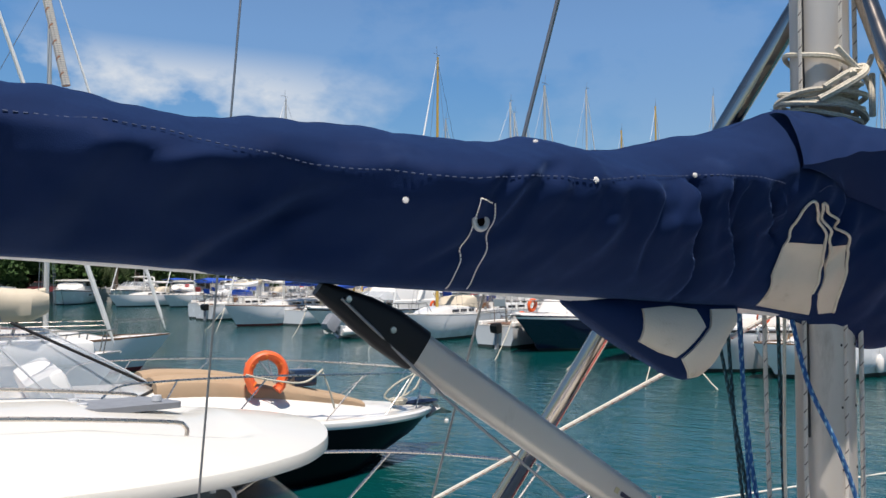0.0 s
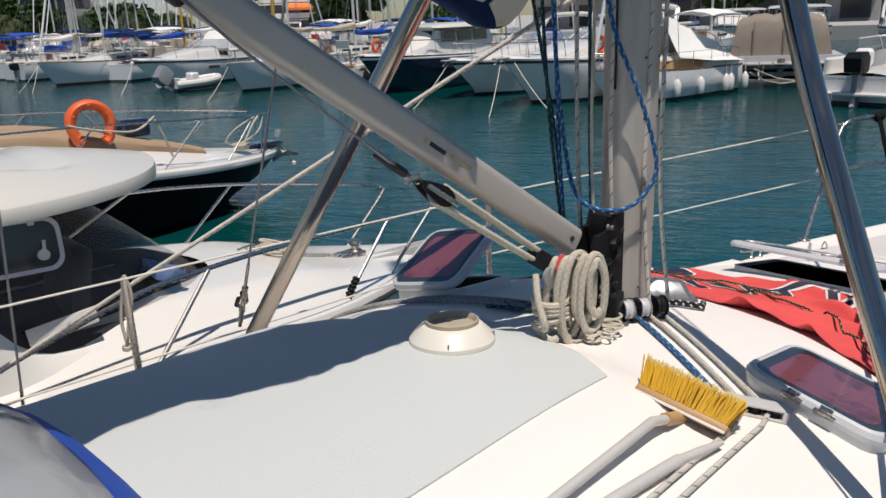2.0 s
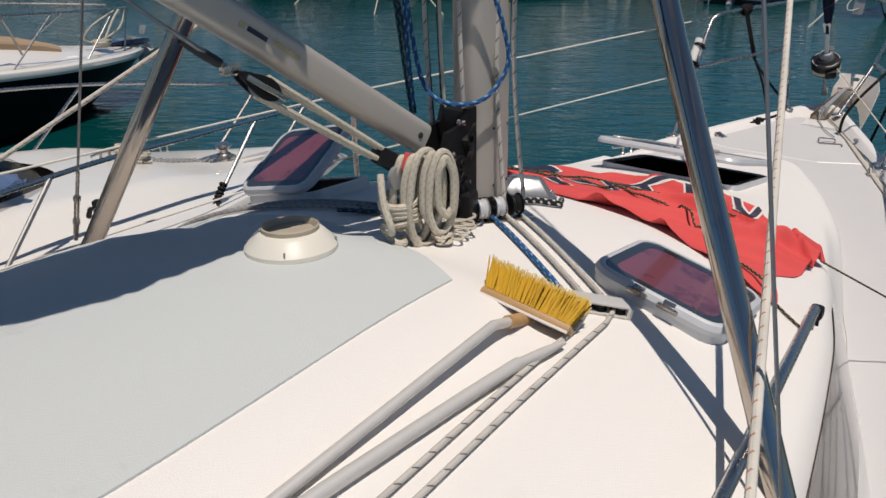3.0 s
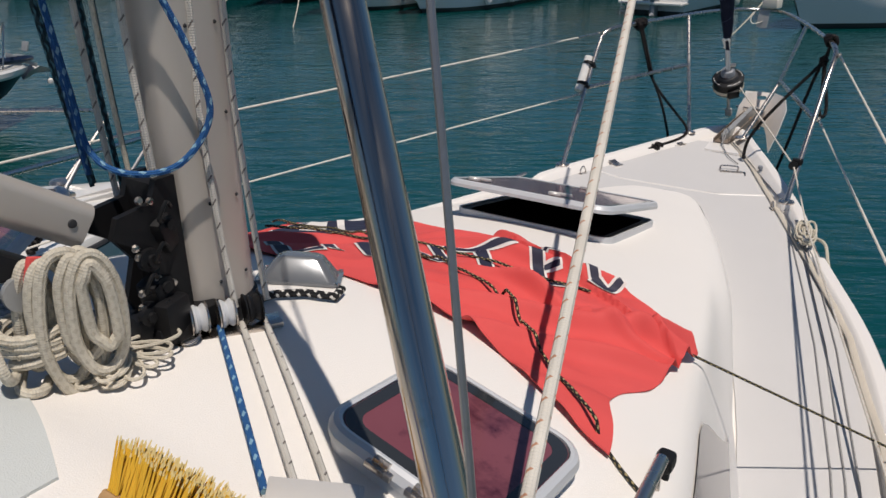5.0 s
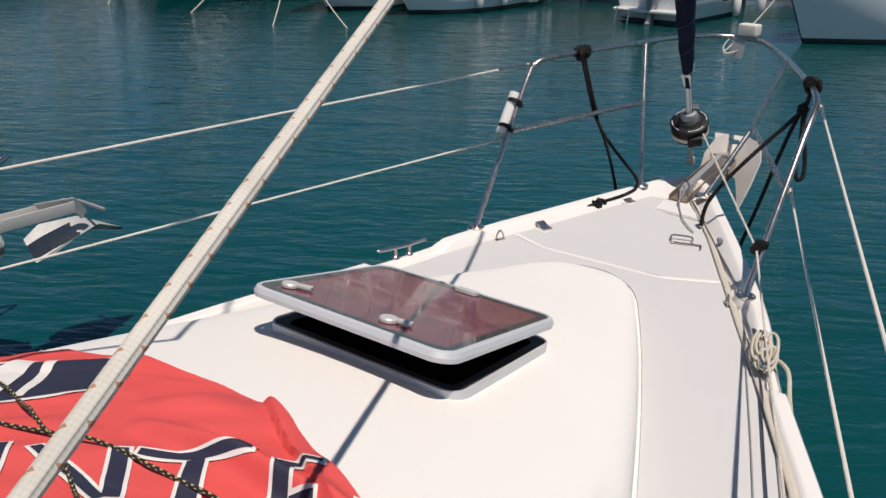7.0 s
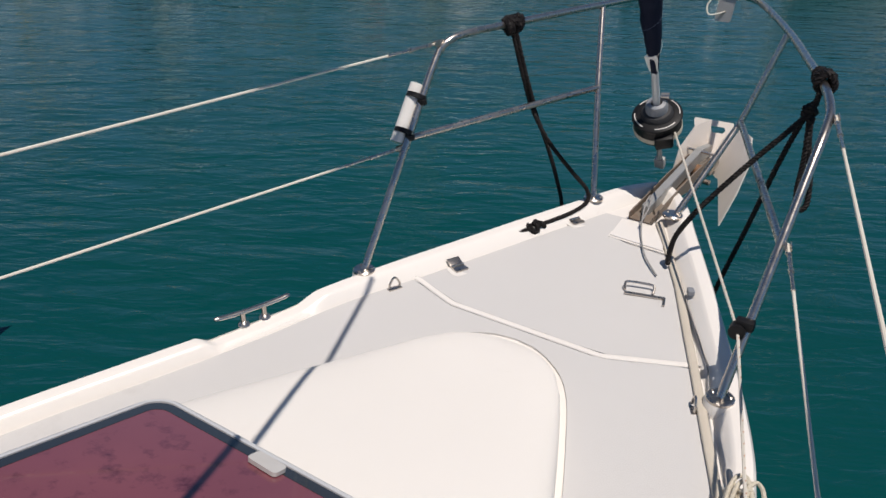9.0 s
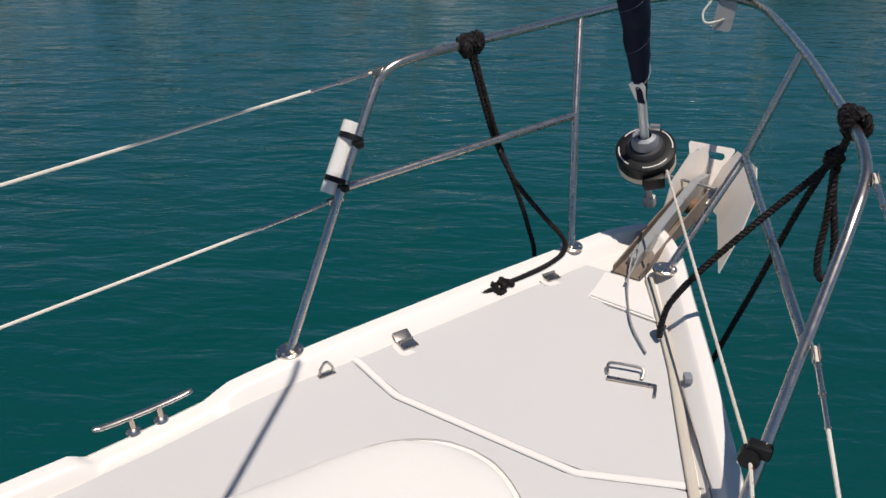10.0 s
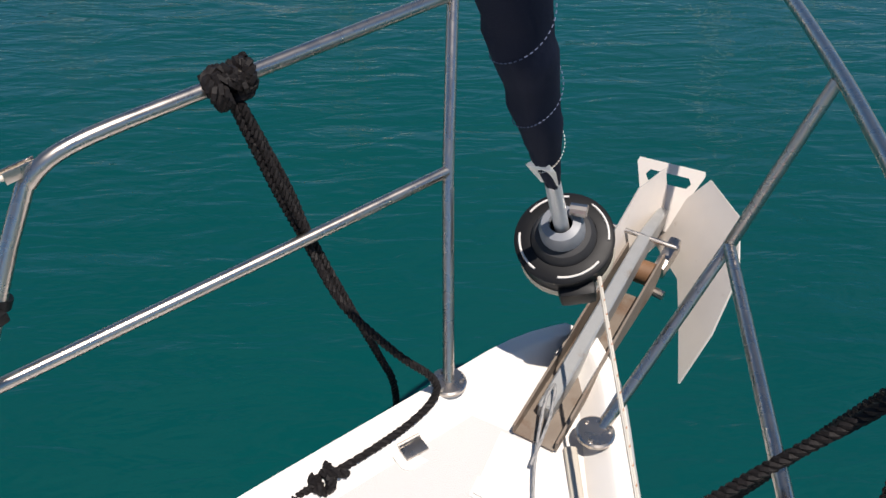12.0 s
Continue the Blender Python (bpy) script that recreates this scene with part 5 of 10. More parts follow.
shroud((1.063, -0.808, 1.73), (0.456, -0.20, 4.0), "steel wire shroud beside the starboard strut", False, 0.0037)
shroud((-1.335, -0.695, 1.83), (-0.53, -0.60, 4.0), "steel wire shroud with turnbuckle beside the port strut")
shroud((-1.5, -1.445, 1.52), (-1.5, -1.24, 4.3), "steel wire shroud with turnbuckle at the port deck edge")
for s0, z0, s1, z1, r, mk, off in ((0.878, 3.44, 0.66, 4.25, 0.004, "wire", 0.0), (1.85, 3.49, 1.93, 3.85, 0.008, "rope_red", 0.0)):
    a_, b_ = (Vector((MX - 0.262 * s + 0.965 * off, MY - 0.965 * s - 0.262 * off, z)) for s, z in ((s0, z0), (s1, z1)))
    bm = bmesh.new()
    tube(bm, dense([a_, b_], 0.1), r, 8)
    lone("topping_line" if r < 0.005 else "lazy_line", bm, mk, "line rising from the boom above the sail cover", "rope", "boom lines")

# jib sheets: from the deck up to the furled clew
for name, pts in (("jib_sheet", [(1.22, -1.72, 1.70), (1.014, -0.988, 2.0), (0.637, 0.288, 2.5), (0.260, 1.564, 3.0), (-0.02, 2.51, 3.37)]),
                  ("jib_sheet", [(-2.0, -1.33, 1.68), (-1.635, -0.924, 2.0), (-1.05, -0.287, 2.5), (-0.465, 0.35, 3.0), (-0.02, 0.84, 3.38), (0.03, 1.2, 5.5)])):
    bm = bmesh.new()
    tube(bm, dense(pts, 0.05), 0.0085, 10)
    lone(name, bm, "rope_red", "white braided jib sheet flecked with rust red", "rope", "jib sheets")

# ---- boom, sail cover ----
BD, BN = Vector((-0.122, -0.9925, 0)), Vector((0.9925, -0.122, 0))
B0 = Vector((MX, MY, 0))


def boom_pt(s, off, z):
    """A point beside the boom, which runs aft and a little to port and tapers."""
    k = 1 / (1 + 0.106 * s)
    return B0 + BD * (1.170 * s * k) + BN * off + Vector((0, 0, 3.05 + (z - 3.05) * k))


cov_top = smooth_table((-0.335, -0.32, -0.30, -0.25, -0.197, -0.08, 0.13, 0.30, 0.47, 0.64, 0.82, 0.86, 0.99, 1.12, 1.31, 1.54, 1.75, 1.94, 2.6, 4.2), (3.19, 3.26, 3.33, 3.42, 3.466, 3.51, 3.55, 3.505, 3.466, 3.440, 3.441, 3.452, 3.440, 3.444, 3.446, 3.472, 3.478, 3.500, 3.55, 3.53))
cov_bot = smooth_table((-0.335, -0.32, -0.295, -0.22, -0.16, -0.03, 0.1, 0.2, 0.50, 0.78, 1.09, 1.32, 1.54, 1.74, 1.93, 2.6, 4.2), (3.10, 3.06, 2.996, 2.930, 2.918, 2.946, 3.0, 3.022, 3.052, 3.074, 3.092, 3.108, 3.127, 3.150, 3.164, 3.20, 3.24))
cov_w = smooth_table((-0.335, -0.32, -0.28, -0.2, -0.1, 0.1, 0.5, 1.0, 2.0, 4.2), (0.02, 0.06, 0.11, 0.155, 0.185, 0.22, 0.245, 0.25, 0.245, 0.20))
cov_shape = smooth_table((-1, -0.97, -0.8, -0.5, -0.2, 0.05, 0.26, 0.5, 0.75, 0.92, 1), (0, 0.20, 0.42, 0.63, 0.82, 0.95, 1.0, 0.87, 0.55, 0.22, 0))
# pleats in the cloth: where they start, how they lean, width, depth, upper and lower end
PLEATS = ((0.60, -0.30, 0.020, 0.050, 3.345, 3.06), (0.50, -0.42, 0.016, 0.034, 3.335, 3.10), (0.455, -0.20, 0.014, 0.030, 3.330, 3.16), (0.39, -0.55, 0.013, 0.024, 3.325, 3.19), (0.70, -0.10, 0.022, 0.022, 3.33, 3.12),
          (0.34, -0.35, 0.012, 0.018, 3.32, 3.22), (0.96, 0.95, 0.030, 0.022, 3.36, 3.14), (1.06, 0.60, 0.022, 0.018, 3.34, 3.20), (1.42, 1.35, 0.040, 0.036, 3.30, 3.12), (1.72, 0.9, 0.05, 0.026, 3.36, 3.18), (0.12, 0.30, 0.020, 0.020, 3.42, 3.20))


def cover_off(s, z):
    """How far the cover's starboard side stands off the boom's plane."""
    t, b, w = cov_top(s), cov_bot(s), cov_w(s)
    q = max(-1.0, min(1.0, (z - (t + b) / 2) / ((t - b) / 2)))
    shape = cov_shape(max(-1.0, min(1.0, q + (0.26 * noise.noise(Vector((s * 1.5, 0.3, 7.0))) + 0.10 * noise.noise(Vector((s * 4.0, z * 2.0, 2.0)))) * (1 - q * q))))
    fold = 0.010 * math.sin(6.0 * s + 5.0 * (z - 3.2) + 1.2) * (1 - q * q)
    fold += (0.03 + 0.07 * ease(0.5, 1.3, s)) * noise.noise(Vector((s * 2.1 - 1.7 * z, z * 4.0, 3.0))) * (1 - q * q)
    fold += (0.02 + 0.045 * ease(0.5, 1.2, s)) * noise.noise(Vector((s * 5.5 + 3.2 * z, z * 6.0 - s, 9.0))) * (1 - q * q)
    fold += 0.020 * noise.noise(Vector((s * 13.0 + 7.0 * z, z * 11.0 - 3 * s, 4.0))) * (1 - q * q)
    fold += 0.007 * noise.noise(Vector((s * 34.0 + 16.0 * z, z * 22.0 - 9 * s, 6.0))) * (1 - q * q)
    crease = 0.0
    for s0, lean, wide, deep, hi, lo in PLEATS:
        d = (s - s0 - lean * (hi - z) - 0.012 * math.sin(30 * z + 9 * s0)) / wide
        if abs(d) < 3:
            crease += deep * (math.exp(-d * d) - 0.35 * math.exp(-((d - 1.5) / 0.9) ** 2)) * ease(hi + 0.015, hi - 0.03, z) * ease(lo - 0.02, lo + 0.05, z)
    return max(0.004, w * shape + (fold - crease) * min(1.0, w / 0.2))


cover = thing("sail_cover", "wrinkled navy canvas sail cover over the boom", "sail cover")
bm = bmesh.new()
ss = [-0.335, -0.332, -0.327, -0.32, -0.312, -0.305] + [-0.297 + 0.009 * k for k in range(166)] + [1.2 + 0.018 * k for k in range(55)] + [2.2 + 0.1 * k for k in range(21)]
rings = []
for s in ss:
    t, b = cov_top(s), cov_bot(s)
    row = []
    wob = 0.026 * noise.noise(Vector((s * 3.4, 0, 5))) + 0.007 * noise.noise(Vector((s * 16, 0, 8)))
    for k in range(56):
        q = math.cos(math.pi * k / 56)
        z = (t + b) / 2 + (t - b) / 2 * q
        row.append(boom_pt(s, cover_off(s, z) if 0 < k else 0.0, z + wob * max(0, q)))
    for k in range(36):
        q = -math.cos(math.pi * k / 36)
        z = (t + b) / 2 + (t - b) / 2 * q
        row.append(boom_pt(s, -cover_off(s + 7, z) * 0.9 * (cov_w(s) / cov_w(s + 7) if s < 3 else 1) if 0 < k else 0.0, z + wob * max(0, q)))
    rings.append(row)
skin(bm, rings, True, True)
part("canvas", bm, "navy", cover, smooth=70)


def on_cover(s, z, lift=0.004):
    return boom_pt(s, cover_off(s, z) + lift, z)


def cover_sheet(left, right, mat, name, label, n=14, lift=0.004):
    """A patch of cloth on the cover between two lines of (s, z)."""
    bm = bmesh.new()
    cols = 8

    def along(line, f):
        f = f * (len(line) - 1)
        i = min(int(f), len(line) - 2)
        return [a + (b - a) * (f - i) for a, b in zip(line[i], line[i + 1])]

    vs = []
    for i in range(n + 1):
        a, b = along(left, i / n), along(right, i / n)
        vs.append([bm.verts.new(on_cover(a[0] + (b[0] - a[0]) * k / cols, a[1] + (b[1] - a[1]) * k / cols, lift)) for k in range(cols + 1)])
    for p, q in zip(vs, vs[1:]):
        for k in range(cols):
            bm.faces.new((p[k], p[k + 1], q[k + 1], q[k]))
    rim = [e for e in bm.edges if len(e.link_faces) == 1]
    for v in bmesh.ops.extrude_edge_only(bm, edges=rim)["geom"]:
        if isinstance(v, bmesh.types.BMVert):
            v.co -= BN * 0.006
    return part(name, bm, mat, cover, label, smooth=50)


cover_sheet([(0.296, 3.20), (0.298, 3.155), (0.306, 3.12), (0.284, 3.047)], [(0.206, 3.195), (0.176, 3.14), (0.163, 3.076), (0.116, 3.020)], "patch_cream", "reinforcement_patch", "worn cream reinforcement patch", 18)
cover_sheet([(0.186, 3.19), (0.156, 3.14), (0.144, 3.076), (0.094, 3.022)], [(0.124, 3.195), (0.112, 3.155), (0.096, 3.118), (0.066, 3.026)], "patch_cream", "reinforcement_patch", "worn cream reinforcement patch", 18)
for line in ([(0.290, 3.07), (0.306, 3.12), (0.296, 3.20), (0.298, 3.238), (0.293, 3.278), (0.280, 3.293), (0.257, 3.276), (0.216, 3.225), (0.205, 3.19), (0.176, 3.14), (0.163, 3.076)],
             [(0.156, 3.14), (0.186, 3.19), (0.203, 3.225), (0.236, 3.268), (0.248, 3.290), (0.196, 3.257), (0.124, 3.195), (0.096, 3.118), (0.066, 3.026)]):
    bm = bmesh.new()
    tube(bm, [on_cover(p.x, p.y, 0.006) for p in dense(spline([(s, z, 0) for s, z in line], 4), 0.008)], 0.0034, 6)
    part("patch_binding", bm, "patch_cream", cover, "pale stitched binding")
STRAP = [(1.150, 3.273), (1.137, 3.224), (1.114, 3.125), (1.106, 3.098)], [(1.113, 3.265), (1.092, 3.203), (1.068, 3.124), (1.060, 3.096)]
for line in (STRAP[0], STRAP[1], [STRAP[0][0], STRAP[1][0]]):
    bm = bmesh.new()
    pts = dense([on_cover(p.x, p.y, 0.006) for p in dense([(s, z, 0) for s, z in line], 0.006)], 0.003)
    for k in range(0, len(pts) - 2, 3):
        tube(bm, pts[k:k + 3], 0.0013, 5)
    part("strap_stitching", bm, "ink_white", cover, "white strap stitching")
cover_sheet(*STRAP, "navy", "strap", "", 16, 0.004)
bm = bmesh.new()
g = on_cover(1.126, 3.233, 0.009)
q = BN.to_track_quat("Z", "Y").to_matrix().to_4x4()
bmg = Matrix.Translation(g) @ q
tube(bm, [bmg @ Vector((math.cos(a) * 0.0125, math.sin(a) * 0.0140, 0)) for a in np.linspace(0, 2 * math.pi, 24, endpoint=False)], 0.0050, 8, True)
part("grommet", bm, "galv", cover, "pale metal grommet")
# no real hole: a near-black disc paints its shade
bm = bmesh.new()
lathe(bm, ((0.0, 0.001), (0.011, 0.001), (0.011, -0.004)), 14, bmg)
part("grommet_hole", bm, "dark_inside", cover)
for seam, gap in (([(1.97, 3.400), (1.886, 3.394), (1.73, 3.383), (1.617, 3.357), (1.544, 3.352), (1.472, 3.336), (1.364, 3.329), (1.251, 3.316), (1.16, 3.310), (0.992, 3.323), (0.893, 3.317), (0.75, 3.335), (0.581, 3.348), (0.45, 3.345), (0.36, 3.33)], 2), ([(0.27, 3.315), (0.25, 3.328), (0.235, 3.33)], 3)):
    bm = bmesh.new()
    pts = dense([on_cover(p.x, p.y, 0.0035) for p in dense([(s, z, 0) for s, z in seam], 0.008)], 0.004)
    for k in range(0, len(pts) - 3, 4):
        tube(bm, pts[k:k + gap + 1], 0.0012, 5)
    part("seam", bm, "navy_seam", cover, "faint stitched seam")
for s, z in ((0.925, 3.419), (0.892, 3.318), (1.286, 3.270), (0.579, 3.348)):
    bm = bmesh.new()
    lathe(bm, ((0.0, 0.004), (0.005, 0.003), (0.006, 0.0)), 8, Matrix.Translation(on_cover(s, z, 0.002)) @ q)
    part("stud", bm, "ink_white", cover, "small pale stud")
# collar folded over at the mast: its lip overhangs the cover's side
ridge = smooth_table((0, 0.33, 0.6, 1), (0.19, 0.08, -0.01, -0.20)), smooth_table((0, 0.33, 0.6, 1), (3.556, 3.552, 3.545, 3.492))
lip = smooth_table((0, 0.15, 0.45, 0.7, 1), (0.325, 0.30, 0.235, 0.165, 0.045)), smooth_table((0, 0.15, 0.45, 0.7, 1), (3.372, 3.374, 3.390, 3.405, 3.416))
root = smooth_table((0, 0.35, 0.65, 0.9, 1), (0.285, 0.18, 0.095, 0.02, -0.03)), smooth_table((0, 0.35, 0.65, 0.9, 1), (3.366, 3.322, 3.292, 3.268, 3.300))
bm = bmesh.new()
rows = []
for i in range(29):
    f = i / 28
    R, L, I = boom_pt(ridge[0](f), 0.02, ridge[1](f)), boom_pt(lip[0](f) + 0.02, 0.255 + 0.03 * f, lip[1](f)), boom_pt(root[0](f), cover_off(root[0](f), root[1](f)) + 0.004, root[1](f))
    row = []
    for k in range(13):
        g = k / 12
        bulge = math.sin(math.pi * g) * 0.030 + 0.008 * noise.noise(Vector((f * 7, g * 4, 2)))
        row.append(R.lerp(L, g) + (BN * 0.55 + Vector((0, 0, 0.83))) * bulge)
    row.append(L - BN * 0.006 + Vector((0, 0, -0.008)))
    row += [L.lerp(I, g) + Vector((0, 0, -0.008 * (1 - g))) for g in (0.2, 0.45, 0.7, 1.0)]
    rows.append(row)
skin(bm, rows, False)
part("collar_flap", bm, "navy", cover, smooth=60)
bm = bmesh.new()
tube(bm, [on_cover(p.x, p.y, 0.006) for p in dense(spline([(0.02, 3.275, 0), (-0.05, 3.235, 0), (-0.11, 3.20, 0), (-0.17, 3.17, 0), (-0.23, 3.12, 0)], 5), 0.012)], 0.010, 6, flat=0.35, up=BN)
part("collar_strap", bm, "rubber", cover, "black collar strap")
# slack pouch under the boom by the gooseneck
pouch_bot = smooth_table((0.30, 0.328, 0.35, 0.394, 0.446, 0.508, 0.575, 0.66, 0.76), (3.03, 2.985, 2.955, 2.880, 2.862, 2.892, 2.930, 2.985, 3.055))


def pouch_off(s, z):
    b = pouch_bot(s) - 0.006
    c, h = (3.09 + b) / 2, (3.09 - b) / 2
    return -0.02 + 0.075 * max(0.0, 1 - ((z - c) / h) ** 2) ** 0.5 * min(1.0, h / 0.06)


bm = bmesh.new()
rings = []
for i in range(25):
    s = 0.76 - 0.46 * i / 24
    zb = pouch_bot(s)
    rings.append([boom_pt(s, (pouch_off(s, z) + 0.02) * sg - 0.02, z) for sg, z in [(1, 3.09 + (zb - 3.09) * (0.5 - 0.5 * math.cos(math.pi * k / 10))) for k in range(11)] + [(-1, zb + (3.09 - zb) * (0.5 - 0.5 * math.cos(math.pi * k / 10))) for k in range(1, 10)]])
skin(bm, rings, True, True)
part("pouch", bm, "navy", cover, smooth=60)
for outline in ([(0.607, 3.045), (0.605, 2.966), (0.55, 2.938), (0.507, 2.924), (0.465, 2.965), (0.432, 2.998), (0.45, 3.04), (0.52, 3.05)], [(0.49, 2.921), (0.447, 2.868), (0.412, 2.872), (0.38, 2.925), (0.352, 2.962), (0.336, 2.99), (0.345, 3.04), (0.405, 3.04), (0.418, 2.995)]):
    cx, cz = sum(p[0] for p in outline) / len(outline), sum(p[1] for p in outline) / len(outline)
    ring = [(p.x, p.y) for p in dense([(a, b, 0) for a, b in outline + outline[:1]], 0.012)][:-1]
    bm = bmesh.new()
    lo = [[bm.verts.new(boom_pt(cx + (a - cx) * f, pouch_off(cx + (a - cx) * f, cz + (b - cz) * f) + 0.006, cz + (b - cz) * f)) for a, b in ring] for f in (1.0, 0.75, 0.5, 0.25, 0.05)]
    for p, r_ in zip(lo, lo[1:]):
        for k in range(len(ring)):
            bm.faces.new((p[k], p[(k + 1) % len(ring)], r_[(k + 1) % len(ring)], r_[k]))
    bm.faces.new(lo[-1])
    for v in bmesh.ops.extrude_edge_only(bm, edges=[e for e in bm.edges if len(e.link_faces) == 1])["geom"]:
        if isinstance(v, bmesh.types.BMVert):
            v.co -= BN * 0.008
    part("pouch_patch", bm, "patch_cream", cover, "worn cream lining patch", smooth=60)

boom = thing("boom", "pale aluminium boom under the sail cover", "boom")
bm = bmesh.new()
tube(bm, [boom_pt(0.16, 0.0, 3.062), boom_pt(2.0, 0.0, 3.222), boom_pt(4.3, 0, 3.34)], 0.046, 16)
part("tube", bm, "hatch_white", boom)
bm = bmesh.new()
box(bm, (0.05, 0.16, 0.05), Matrix.Translation(boom_pt(0.12, 0, 3.055)) @ pose(0, 0, 0, 0, 0, -15), 0.01)
part("gooseneck", bm, "black_plastic", boom)

# lashing round the mast above the cover
lash = thing("rope_lashing", "cream rope lashed round the mast above the sail cover", "rope")
rnd = random.Random(11)
for k in range(10):
    bm = bmesh.new()
    z = 3.535 + 0.011 * k + (0.055 if k > 8 else 0)
    til, ph = rnd.uniform(0.006, 0.030), rnd.uniform(0, 6.28)
    e = 0.008 + 0.007 * (k % 3) + (0.010 if k < 6 else 0)
    pts = [(MX + math.cos(a) * (0.072 + e), MY + math.sin(a) * (0.094 + e), z + til * math.sin(a + ph) + 0.004 * math.sin(3 * a + k)) for a in np.linspace(0, 2 * math.pi, 28, endpoint=False)]
    tube(bm, pts, 0.0072, 7, True)
    part("turn", bm, "rope_white", lash)
for pts in ([(0.085, -0.24, 3.70), (0.095, -0.19, 3.665), (0.108, -0.15, 3.63), (0.098, -0.10, 3.60)], [(0.06, -0.255, 3.60), (0.095, -0.20, 3.64), (0.105, -0.14, 3.655), (0.09, -0.08, 3.70)]):
    bm = bmesh.new()
    tube(bm, spline(pts, 6), 0.0072, 7)
    part("crossing_turn", bm, "rope_white", lash)
bm = bmesh.new()
tube(bm, spline([(0.05, -0.26, 3.57), (0.09, -0.22, 3.60), (0.115, -0.17, 3.635), (0.10, -0.14, 3.66), (0.09, -0.18, 3.65), (0.105, -0.20, 3.63)], 6), 0.010, 8)
tube(bm, spline([(0.11, -0.12, 3.64), (0.125, -0.15, 3.58), (0.115, -0.13, 3.53)], 5), 0.008, 8)
part("bight", bm, "rope_white", lash)

# ---- rigid vang ----
vang = thing("boom_vang", "grey aluminium rigid vang between mast and boom", "boom vang")


def vang_pt(f, up=0.0, off=0.0):
    return boom_pt(0.205 + (1.33 - 0.205) * f, off, 2.292 + (3.09 - 2.292) * f + up)


vd = (vang_pt(1) - vang_pt(0)).normalized()
vn = BN.cross(vd).normalized()


def vang_ring(c, w, h, n=5):
    return [c + BN * x + vn * y for x, y in rounded(w, h, min(w, h) * 0.35, n)]


bm = bmesh.new()
skin(bm, [vang_ring(vang_pt(f), 0.060, 0.078) for f in (0.0, 0.3, 0.6, 0.86)], True, True)
part("outer_tube", bm, "aluminium", vang, smooth=50)
bm = bmesh.new()
skin(bm, [vang_ring(vang_pt(f) + vn * o, w, h) for f, w, h, o in ((0.84, 0.068, 0.088, 0), (0.90, 0.068, 0.088, 0), (0.95, 0.054, 0.072, 0.003), (1.0, 0.04, 0.045, 0.008), (1.03, 0.03, 0.03, 0.012))], True, True)
part("end_fitting", bm, "black_plastic", vang, "black end fitting", smooth=50)
for f in (0.90, 0.985):
    bm = bmesh.new()
    lathe(bm, ((0.0, 0.004), (0.006, 0.003), (0.007, 0.0)), 10, Matrix.Translation(vang_pt(f, 0, 0.034 if f < 0.95 else 0.026)) @ q)
    part("bolt", bm, "steel", vang)
bm = bmesh.new()
lathe(bm, ((0.0, 0.004), (0.007, 0.003), (0.008, 0.0)), 10, Matrix.Translation(vang_pt(0.02, 0, 0.030)) @ q)
part("bolt", bm, "rubber", vang)


def vang_mark(f0, f1, h0, h1, mat, label):
    bm = bmesh.new()
    c = [vang_pt(f0, 0, 0.0308) + vn * h0, vang_pt(f1, 0, 0.0308) + vn * h0, vang_pt(f1, 0, 0.0308) + vn * h1, vang_pt(f0, 0, 0.0308) + vn * h1]
    lo_ = [bm.verts.new(v) for v in c]
    hi_ = [bm.verts.new(v + BN * 0.0006) for v in c]
    bm.faces.new(hi_)
    for k in range(4):
        bm.faces.new((lo_[k], lo_[(k + 1) % 4], hi_[(k + 1) % 4], hi_[k]))
    part("marking", bm, mat, vang, label, smooth=0)


vang_mark(0.398, 0.362, -0.004, 0.006, "ink_navy", "dark maker's bar")
vang_mark(0.412, 0.403, -0.006, 0.007, "ochre_print", "ochre maker's emblem")
vang_mark(0.352, 0.30, -0.007, 0.002, "ochre_print", "faded ochre sticker")

tackle = thing("vang_tackle", "rope purchase with black block under the vang", "block and tackle")
blk = boom_pt(0.64, 0.03, 2.485)
low = boom_pt(0.33, 0.04, 2.262)
bdir = (low - blk).normalized()
bm = bmesh.new()
for o in (-0.016, 0.016):
    out = [(0.050 * math.cos(a) * (0.8 if math.cos(a) > 0 else 1.35), 0.023 * math.sin(a) * (1.0 if math.cos(a) > 0 else 1 + 0.5 * math.cos(a))) for a in np.linspace(0, 2 * math.pi, 22, endpoint=False)]
    mm = Matrix.Translation(blk + BN * o) @ Matrix((( bdir.x, bdir.cross(BN).x, BN.x), (bdir.y, bdir.cross(BN).y, BN.y), (bdir.z, bdir.cross(BN).z, BN.z))).to_4x4()
    plate(bm, out, 0.006, mm)
part("block", bm, "black_plastic", tackle)
bm = bmesh.new()
tube(bm, [blk - BN * 0.012, blk + BN * 0.012], 0.022, 16)
part("sheave", bm, "grey_plastic", tackle)
bm = bmesh.new()
box(bm, (0.006, 0.10, 0.012), Matrix.Translation(blk + BN * 0.024) @ (bdir.to_track_quat("Y", "Z").to_matrix().to_4x4()), 0.002)
part("side_strap", bm, "steel", tackle)
bm = bmesh.new()
tube(bm, [blk - bdir * 0.10, blk - bdir * 0.135, blk - bdir * 0.19], [0.010, 0.011, 0.006], 10)
part("wire_sleeve", bm, "rubber", tackle, "black sleeve on the wire")
bm = bmesh.new()
box(bm, (0.02, 0.04, 0.02), Matrix.Translation(blk - bdir * 0.075), 0.004)
tube(bm, [blk - bdir * 0.06, blk - bdir * 0.09], 0.008, 8)
part("shackle", bm, "steel", tackle)
bm = bmesh.new()
